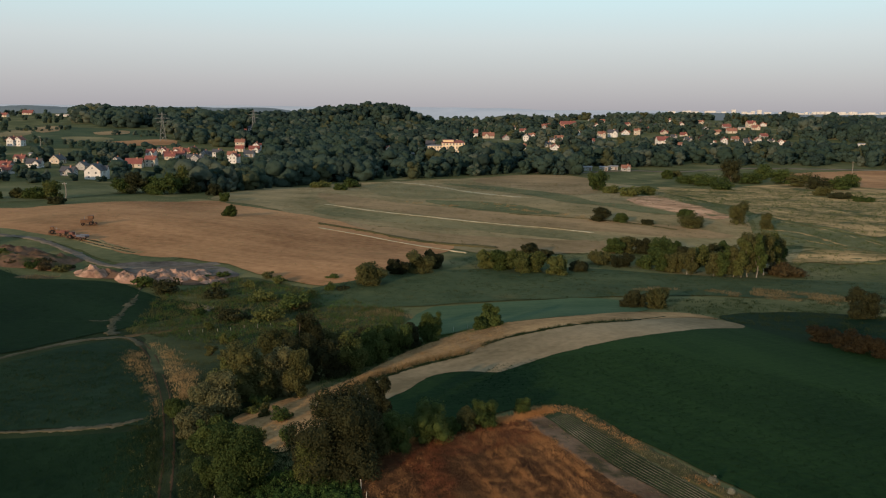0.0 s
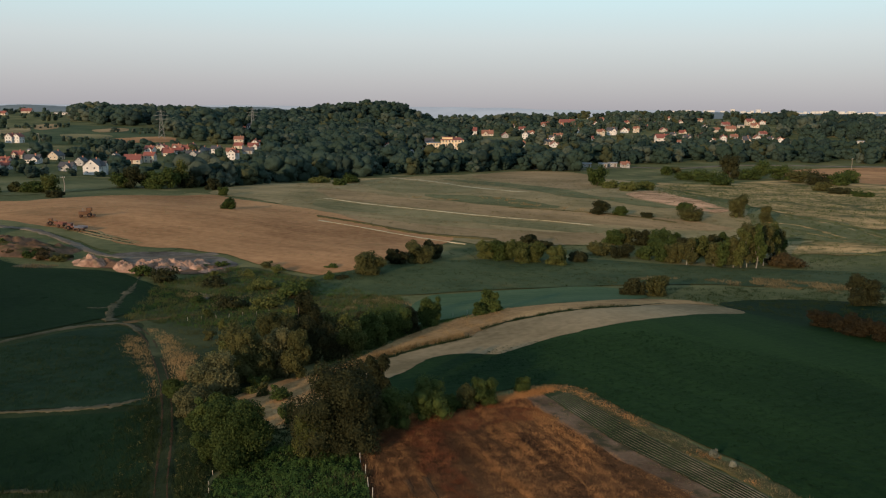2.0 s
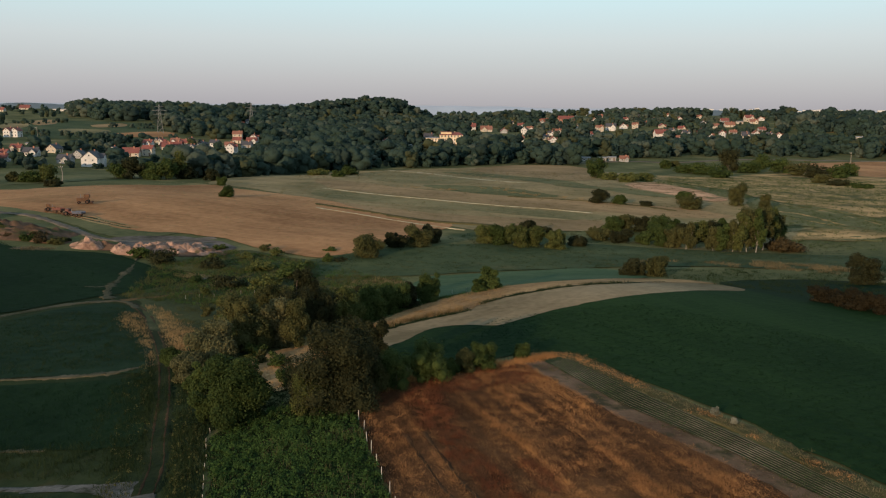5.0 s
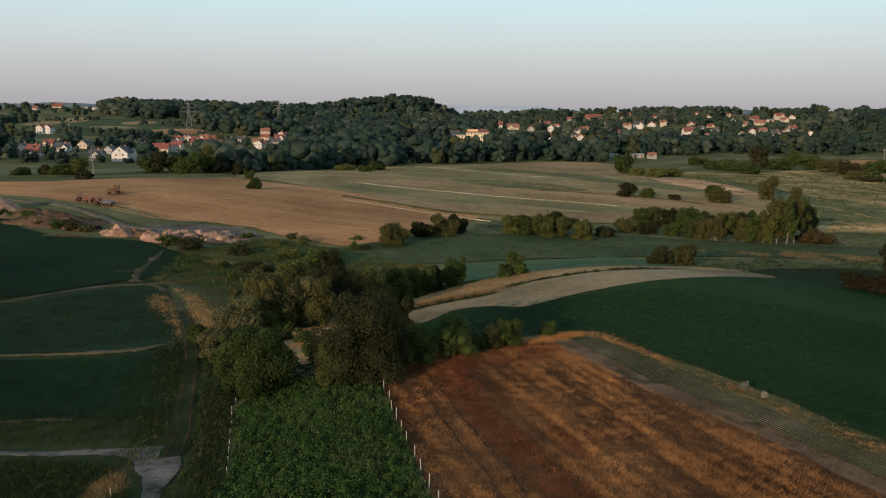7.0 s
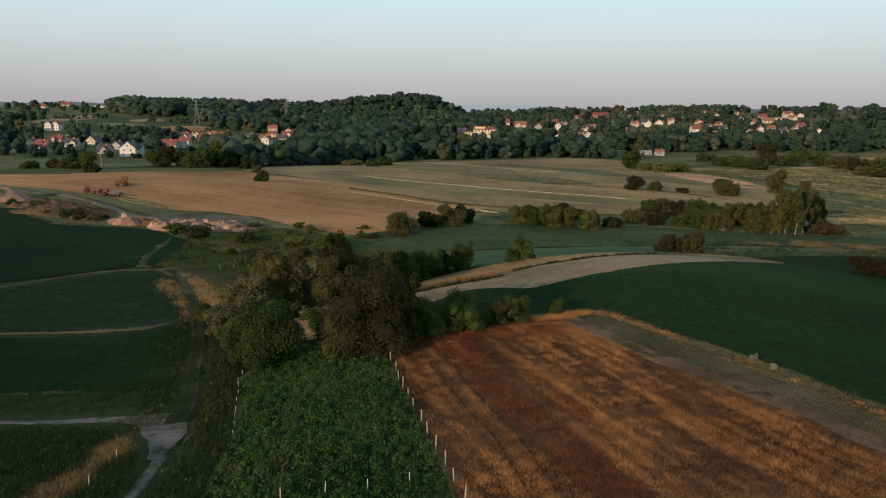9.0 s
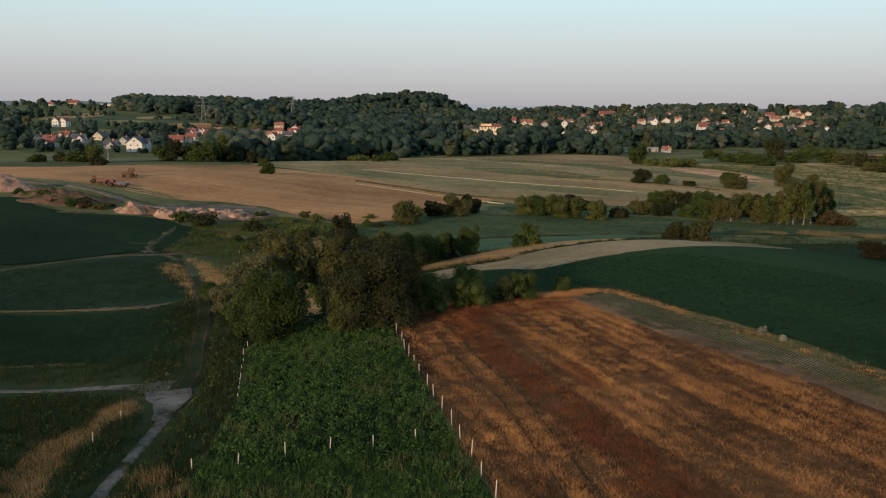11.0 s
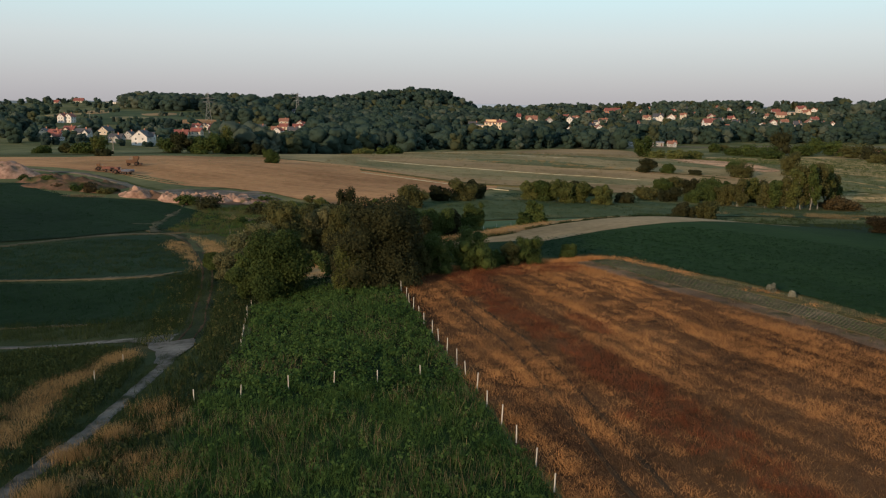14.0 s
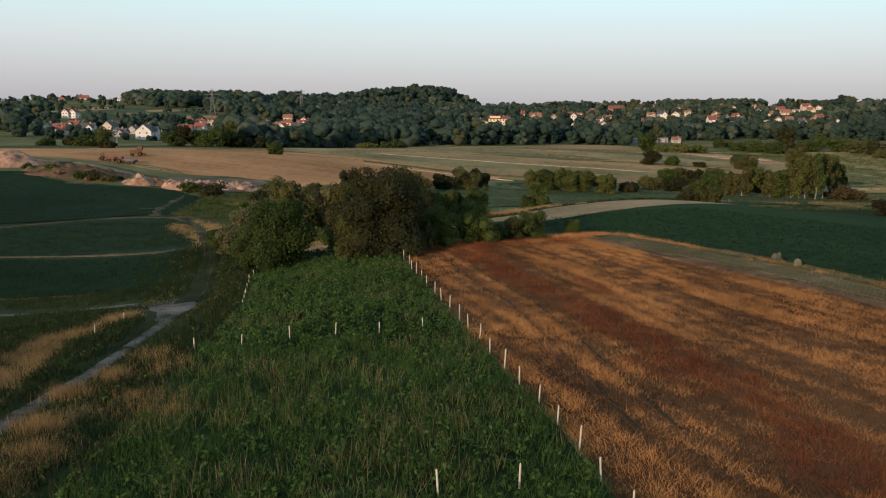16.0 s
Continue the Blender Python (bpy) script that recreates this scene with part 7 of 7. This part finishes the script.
q = np.repeat(q, 4, 0) + r.normal(0, 0.55, (len(q) * 4, 2))
grass("edge_grass", q, r, 0.5 + 0.15 * patchy(q, 3, 72.0), "blade_dry", "tall orange grass at the end of the dry field", 9, 0.035, 0.4, 0.25)
q, w = along(TRACK, 0.25)
r = np.random.default_rng(88)
q, w = np.repeat(q, 5, 0), np.repeat(w, 5, 0)
off = r.choice((-1, 1), len(q)) * r.uniform(1.1, 4.2, len(q))
q = q + np.c_[-w[:, 1], w[:, 0]] * off[:, None]
q = q[q[:, 1] < 101]
grass("track_grass", q, r, 0.5 + 0.2 * patchy(q, 3, 71.0), "blade_dark", "rough grass on both sides of the farm track", 9, 0.045, 0.45, 0.25)
herbs("track_weeds", q[::6], r, 0.5, "leaf_brown", "brownish weeds along the farm track", 9, 0.12, 0.35)

p, r = spread([(12.5, 92), (16.9, 77.9), (21.9, 68.2), (25.7, 60.3), (32, 46), (39, 27), (44, 8), (48, 8), (42.5, 25), (36, 44), (29.6, 59), (27, 65.3), (23.8, 72.3), (19.9, 81.2), (14.9, 94.2)], 7.0, 62)
herbs("bed_plants", p, r, 0.15, "blade_green", "small crop plants in the bed", 5, 0.07, 0.15)

# leafy cover of the dark crop near the verge
p, r = spread([(14, 97), (22, 84), (29, 69), (33, 60), (60, 60), (60, 100), (30, 122), (8, 116), (-4, 98)], 3.2, 40)
herbs("crop_plants", p, r, 0.24, "leaf_dark_crop", "low dark green crop plants", 7, 0.10, 0.34)

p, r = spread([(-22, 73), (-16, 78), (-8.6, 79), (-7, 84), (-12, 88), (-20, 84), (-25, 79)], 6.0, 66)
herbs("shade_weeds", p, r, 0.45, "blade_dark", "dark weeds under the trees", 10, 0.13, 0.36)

# seeding grasses and tussocks over the damp ground
for seed, corners in enumerate(([(60.6, 193.1), (74.0, 197.1), (87.3, 190.8), (94.6, 177.0), (92.1, 171.0), (83.5, 174.3), (75.5, 180.9), (65.7, 184.8)], [(45.0, 194.1), (51.0, 196.8), (57.1, 194.6), (52.1, 191.0), (45.6, 190.9)], [(-45.3, 162.8), (-44.4, 170.1), (-40.3, 172.4), (-33.9, 176.4), (-29.0, 175.9), (-30.6, 171.1), (-35.7, 167.4), (-40.3, 162.6)], [(-21.7, 161.4), (-18.6, 168.5), (-13.2, 173.4), (-7.6, 168.9), (-5.1, 164.0), (-9.0, 162.3), (-15.8, 163.3), (-19.7, 159.0)], [(-55.9, 169.7), (-52.4, 173.7), (-46.6, 171.8), (-49.9, 169.0)], [(-98.0, 189.0), (-94.9, 193.2), (-88.7, 192.6), (-92.6, 188.3)])):
    p, r = spread(corners, 2.2, 300 + seed)
    p = p[patchy(p, 6, seed + 120.0) > -0.1]
    grass("seeding_grass", p, r, 0.6, "blade_straw", "tall pale seeding grasses", 9, 0.07, 0.45, 0.35, 0.1)
for seed, (corners, stuff, height, density) in enumerate((
    ([(-31, 191), (-11, 206.5), (0.3, 214), (32, 224), (59, 218), (104, 214), (128, 200), (112, 186), (60, 186), (20, 182.5), (-22, 176)], "blade_dark", 0.35, 0.4),
    ([(-31, 191), (-11, 206.5), (0.3, 214), (32, 224), (59, 218), (104, 214), (128, 200), (112, 186), (60, 186), (20, 182.5), (-22, 176)], "leaf_brown", 0.35, 0.12),
    ([(-2, 216), (32, 226), (104, 216), (120, 240), (60, 250), (11, 246)], "blade_dark", 0.35, 0.25),
    ([(-58, 150), (-34, 142), (-12, 128), (-6, 140), (-8, 172), (-30, 190), (-50, 200), (-62, 180)], "leaf_brown", 0.6, 1.1),
    ([(-58, 150), (-34, 142), (-12, 128), (-6, 140), (-8, 172), (-30, 190), (-50, 200), (-62, 180)], "blade_green", 0.6, 0.8),
    ([(45, 165), (60, 143), (95, 100), (150, 120), (130, 190), (85, 182), (45, 182)], "blade_dark", 0.4, 0.5),
)):
    p, r = spread(corners, density, 330 + seed)
    p = p[patchy(p, 7, seed + 140.0) > -0.25]
    grass("damp_tussocks", p, r, height, stuff, "tussocks of coarse grass and rushes", 9, 0.09, 0.6, 0.4, 0.1)

# tussocks that roughen the far meadows
for seed, (corners, stuff, height, density) in enumerate((
    ([(-60, 300), (5, 255), (110, 260), (120, 330), (95, 440), (90, 520), (0, 540), (-80, 470)], "leaf_brown", 0.3, 0.05),
    ([(-60, 300), (5, 255), (110, 260), (120, 330), (95, 440), (90, 520), (0, 540), (-80, 470)], "blade_straw", 0.4, 0.07),
    ([(90, 240), (150, 200), (230, 330), (260, 480), (160, 520), (95, 440), (112, 330)], "leaf_light", 0.35, 0.12),
    ([(90, 240), (150, 200), (230, 330), (260, 480), (160, 520), (95, 440), (112, 330)], "leaf", 0.6, 0.16),
    ([(-158, 286), (-133, 340), (-104, 372), (-40, 300), (3.5, 253), (-20, 204), (-58, 217), (-102, 238)], "blade_straw", 0.2, 0.12),
)):
    p, r = spread(corners, density, 70 + seed)
    p = p[patchy(p, 9, seed + 80.0) > -0.35]
    grass("tussocks", p, r, height, stuff, "scattered tussocks of rough grass", 6, 0.12, 0.8, 0.5, 0.2)

q, _ = along([(-20.3, 368.4), (-0.5, 349.1), (18.8, 358.3), (35.4, 331.8), (49.4, 321.2), (59.3, 315.8)], 1.2)
r = np.random.default_rng(91)
q = np.repeat(q, 2, 0) + r.normal(0, 2.2, (len(q) * 2, 2))
q = q[patchy(q, 5, 3.0) > 0.1]
grass("straw_clumps", q, r, 0.6, "blade_tan", "loose clumps of pale cut straw", 14, 0.12, 0.8, 0.5, 0.2)

# ---- earth heaps ----


def heap(x, y, wide, tall, material, seed, label, lumpy=0.75):
    rng = np.random.default_rng(seed)
    n, rings, lie = 36, 14, rng.uniform(-0.9, 0.3)
    v, f = [], []
    off = rng.uniform(0, 50)
    for k in range(rings):
        s = k / (rings - 1)
        for j in range(n):
            a = 2 * math.pi * j / n
            wob = 1 + 0.22 * noise.noise(Vector((math.cos(a) * 1.3, math.sin(a) * 1.3, off))) + 0.1 * noise.noise(Vector((math.cos(a) * 4, math.sin(a) * 4, off + s * 3)))
            rad = wide / 2 * wob * (1 - s)
            ox, oy = math.cos(a) * rad * 1.35, math.sin(a) * rad * 0.8
            px, py = x + ox * math.cos(lie) - oy * math.sin(lie), y + ox * math.sin(lie) + oy * math.cos(lie)
            rough = 0.55 * noise.noise(Vector((px * 0.55, py * 0.55, off))) + 0.3 * noise.noise(Vector((px * 1.4, py * 1.4, off))) + 0.15 * noise.noise(Vector((px * 3.1, py * 3.1, off)))
            rise = tall * (0.8 * math.sin(s * math.pi / 2) + lumpy * rough * min(1, 3 * s))
            v.append((px, py, float(land(px, py)) + (-0.3 if k == 0 else rise)))
    for k in range(rings - 1):
        for j in range(n):
            f.append((k * n + j, k * n + (j + 1) % n, (k + 1) * n + (j + 1) % n, (k + 1) * n + j))
    return tagged(raw_mesh("soil_mound", v, f, M[material], smooth=True), label, "mound", "soil mounds")


for k, (x, y, wide, tall) in enumerate([(-82.8, 195.8, 6.5, 2.9), (-80.2, 197.7, 5.4, 1.9), (-73, 192, 5.8, 2.4), (-69.5, 191.3, 5.2, 2.4), (-68.9, 196, 4.6, 1.7), (-67.2, 199, 4.4, 1.4), (-63, 197.5, 5, 1.6), (-60.8, 200.5, 4.6, 1.4), (-59, 203.2, 4.4, 1.2), (-76, 196, 6, 1.3), (-65.5, 193.5, 5, 1.2), (-56, 199, 5, 0.9), (-86, 197, 4, 1.2), (-71, 194.5, 4, 1.5), (-53, 196, 4, 0.8), (-74.2, 193.6, 4.6, 1.9), (-70.8, 198.2, 4.4, 1.7), (-68.2, 200.6, 4.2, 1.6), (-64.8, 201.2, 4.4, 1.7), (-61.2, 198.6, 4.6, 1.8), (-65.8, 195.4, 4.8, 1.6), (-62.6, 194.6, 4.2, 1.3), (-57.8, 197.2, 4.4, 1.4), (-54.6, 193.8, 4, 1.1)]):
    heap(x, y, wide, tall, "spoil" if k in (1, 9, 11) else "sand", k, "rounded mound of pinkish tipped soil")
heap(-133, 227, 15, 5.4, "sand", 31, "large mound of pale sand at the road", 0.16)
for k, (x, y, wide, tall) in enumerate([(-104, 208, 20, 2.4), (-114, 217, 14, 2.4), (-95, 202, 9, 1.4)]):
    heap(x, y, wide, tall, "spoil", 50 + k, "overgrown reddish bank of dug soil")
for k, (x, y) in enumerate([(-106, 204), (-100, 202), (-111, 211), (-96, 199.5), (-108, 207), (-103, 206), (-98, 203.5), (-114, 214), (-92, 199), (-118, 216)]):
    tree(x, y, 4.5, 1.3 + 0.25 * (k % 4), M[("leaf_rust", "leaf", "leaf_brown")[k % 3]], 900, 0.28, "low scrub on the dug bank", "bush", "bank scrub", seed=k, low=0.0, lumps=8)

bank_rng = np.random.default_rng(78)
for k in range(20):
    t = k / 19
    x, y = -122 + 32 * t + bank_rng.normal(0, 1.2), 217.5 - 17 * t + bank_rng.normal(0, 1.8)
    tree(x, y, bank_rng.uniform(2.2, 4.4), bank_rng.uniform(0.9, 2.0), M[("leaf", "leaf_rust", "leaf_dark", "leaf_brown")[k % 4]], 600, 0.24, "low scrub on the dug bank", "bush", "bank scrub", seed=k, low=0.0, lumps=8)

# ---- farm machines ----
M["orange_paint"] = paint("orange_machine_paint", (0.19, 0.09, 0.04), 0.7, wear=0.6)
M["red_paint"] = paint("red_machine_paint", (0.14, 0.05, 0.036), 0.7, wear=0.6)
M["blue_paint"] = paint("blue_machine_paint", (0.07, 0.09, 0.14), 0.6, wear=0.5)
M["rust"] = paint("dull_rusty_steel", (0.12, 0.07, 0.05), 0.85, wear=0.4)
M["rubber"] = paint("black_rubber", (0.02, 0.02, 0.02), 0.9)


def wheel(parent, x, y, r, wide):
    for nm, rad, half, mat_name in (("tyre", r, wide / 2, "rubber"), ("rim", r * 0.55, wide / 2 + 0.03, "rust")):
        bm = bmesh.new()
        bmesh.ops.create_cone(bm, cap_ends=True, segments=18, radius1=rad, radius2=rad, depth=2 * half)
        bmesh.ops.rotate(bm, verts=bm.verts[:], cent=(0, 0, 0), matrix=Matrix.Rotation(math.pi / 2, 3, "X"))
        bmesh.ops.bevel(bm, geom=[e for e in bm.edges if e.calc_length() < rad * 0.6], offset=0.06 * rad, segments=2, affect="EDGES")
        bmesh.ops.translate(bm, verts=bm.verts[:], vec=(x, y, r))
        if nm == "tyre":
            tyre = part("wheel", bm, M[mat_name], parent)
        else:
            part("rim", bm, M[mat_name], tyre)


def bevelled(*sizes):
    bm = boxed(*sizes)
    bmesh.ops.bevel(bm, geom=bm.edges[:], offset=0.07, segments=2, affect="EDGES")
    return bm


def machine(name, x, y, turn, colour, label, long=3.6, tall=2.9):
    root = new(name)
    root.location, root.rotation_euler = (x, y, float(land(x, y)) + 0.25), (0, 0, radians(turn))
    part("body", bevelled(-long / 2, long * 0.32, -0.75, 0.75, 0.7, tall * 0.62), M[colour], root)
    cab = part("cab", bevelled(long * 0.02, long * 0.42, -0.7, 0.7, tall * 0.6, tall), M[colour], root)
    part("windscreen", bevelled(long * 0.40, long * 0.435, -0.6, 0.6, tall * 0.66, tall * 0.93), M["glass"], cab)
    part("front_tool", bevelled(long * 0.44, long * 0.62, -1.3, 1.3, 0.2, 0.75), M["rust"], root)
    part("exhaust", boxed(-long * 0.25, -long * 0.22, 0.4, 0.5, tall * 0.6, tall * 0.95), M["steel"], root)
    for side in (-0.95, 0.95):
        wheel(root, long * 0.24, side, 0.62, 0.42)
        wheel(root, -long * 0.34, side, 0.45, 0.35)
    return tagged(root, label, "tractor")


def trailer(x, y, turn, colour, label):
    root = new("farm_trailer")
    root.location, root.rotation_euler = (x, y, float(land(x, y)) + 0.25), (0, 0, radians(turn))
    part("bed", bevelled(-1.6, 1.6, -0.9, 0.9, 0.65, 0.85), M["rust"], root)
    for s in (-0.9, 0.84):
        part("side_board", bevelled(-1.6, 1.6, s, s + 0.06, 0.88, 1.5), M[colour], root)
    part("drawbar", boxed(1.6, 2.6, -0.06, 0.06, 0.6, 0.72), M["steel"], root)
    for side in (-0.98, 0.98):
        wheel(root, 0.0, side, 0.42, 0.28)
    return tagged(root, label, "trailer")


machine("harvester", -111.1, 261.2, 15, "orange_paint", "orange harvester standing in the stubble", 4.2, 3.0)
machine("tractor", -114.7, 246.2, 200, "orange_paint", "small orange tractor beside the road", 2.6, 2.1)
trailer(-110.9, 243.0, 160, "red_paint", "red farm trailer on the stubble")
machine("tractor", -105.8, 239.0, 170, "red_paint", "red tractor parked at the field edge", 3.0, 1.9)
trailer(-102.8, 237.6, 165, "blue_paint", "blue farm trailer behind the tractor")

# ---- pylons and poles ----




def strut(bm, a, b, r):
    a, b = Vector(a), Vector(b)
    way = (b - a).normalized()
    x = way.orthogonal().normalized() * r
    y = way.cross(x)
    ends = [[bm.verts.new(c + o) for o in (x, y, -x, -y)] for c in (a, b)]
    for k in range(4):
        bm.faces.new((ends[0][k], ends[0][(k + 1) % 4], ends[1][(k + 1) % 4], ends[1][k]))


def pylon(x, y, tall, turn, label):
    root = new("power_pylon")
    root.location, root.rotation_euler = (x, y, float(land(x, y))), (0, 0, radians(turn))

    def half(z):
        return 0.09 * tall * (1 - z) ** 1.25 + 0.016 * tall

    bm = bmesh.new()
    levels = [0, 0.2, 0.38, 0.53, 0.66, 0.77, 0.87, 1.0]
    for a, b in zip(levels, levels[1:]):
        ca = [(sx * half(a), sy * half(a), a * tall) for sx, sy in ((-1, -1), (1, -1), (1, 1), (-1, 1))]
        cb = [(sx * half(b), sy * half(b), b * tall) for sx, sy in ((-1, -1), (1, -1), (1, 1), (-1, 1))]
        for k in range(4):
            strut(bm, ca[k], cb[k], 0.17)
            strut(bm, ca[k], cb[(k + 1) % 4], 0.11)
            strut(bm, cb[k], ca[(k + 1) % 4], 0.11)
    part("tower", bm, M["steel"], root)
    for z, reach in ((0.66, 0.20), (0.79, 0.25), (0.92, 0.15)):
        bm = bmesh.new()
        for s in (-1, 1):
            for dz in (0, 0.035):
                for sy in (-1, 1):
                    strut(bm, (0, sy * half(z), (z + dz) * tall), (s * reach * tall, 0, z * tall), 0.13)
        part("crossarm", bm, M["steel"], root)
    return tagged(root, label, "pylon")


pylon(-252, 761.5, 25.5, 20, "steel lattice power pylon on the hillside")
pylon(-201, 900, 25, 20, "steel lattice pylon behind the ridge")


def pole(x, y, tall, label):
    root = new("utility_pole")
    root.location = (x, y, float(land(x, y)) - 0.1)
    bm = bmesh.new()
    limb(bm, (0, 0, 0), (0, 0, tall), 0.2, 0.13, 8)
    part("mast", bm, M["pole"], root)
    part("crossbar", boxed(-0.9, 0.9, -0.07, 0.07, tall - 0.7, tall - 0.55), M["pole"], root)
    for s in (-0.75, 0, 0.75):
        part("insulator", boxed(s - 0.06, s + 0.06, -0.06, 0.06, tall - 0.55, tall - 0.3), M["frame"], root)
    return tagged(root, label, "utility pole")


pole(90, 470, 9.5, "grey wooden utility pole beside a willow")
pole(-154, 341.7, 7.5, "grey wooden pole in the meadow")
pole(-314, 659, 8.5, "grey wooden pole on the hillside")
pole(310, 640, 9, "grey wooden pole by the valley road")

# ---- last plants ----
scrub = np.random.default_rng(77)
for k in range(30):
    x, y = scrub.uniform(-58, -22), scrub.uniform(148, 203)
    if y < 150 - 0.4 * (x + 58) + 8 or x < -56 + 0.3 * (y - 150) * (y < 190):
        continue
    tree(x, y, scrub.uniform(1.6, 4.2), scrub.uniform(0.8, 2.0), M[("leaf", "leaf_brown", "leaf_light", "leaf_dark")[k % 4]], 500, 0.24, "low scrub bush in rough grass", "bush", "scrub", seed=k, low=0.0, lumps=8)
for k in range(22):
    s = k / 21
    x, y = -21.5 - 26 * s + scrub.normal(0, 1.6) + 6 * s * s, 86 + 58 * s + scrub.normal(0, 1.5)
    tree(x + 3.5, y, scrub.uniform(1.4, 3.4), scrub.uniform(0.9, 2.2), M[("leaf", "leaf_brown", "leaf_light")[k % 3]], 700, 0.18, "low leafy shrub beside the track", "bush", "track shrubs", seed=k, low=0.0, lumps=8)
for k, (x, y) in enumerate([(371, 1090), (377.5, 1092), (383, 1090)]):
    tree(x, y, 3.4, 14 - 0.8 * k, M["leaf_dark"], 700, 0.9, "tall slender dark poplar above the village", "tree", "poplars", seed=k, low=0.02, lumps=16, peak=0.4)
for k, (x, y, s) in enumerate([(25.1, 73.6, 0.8), (26.3, 71.4, 0.62)]):
    tree(x, y, s * 1.2, s * 1.15, M["leaf_pale"], 900, 0.1, "pale silvery shrub in the verge", "bush", "pale shrubs", seed=k, low=0.0, lumps=7, trunk=False)
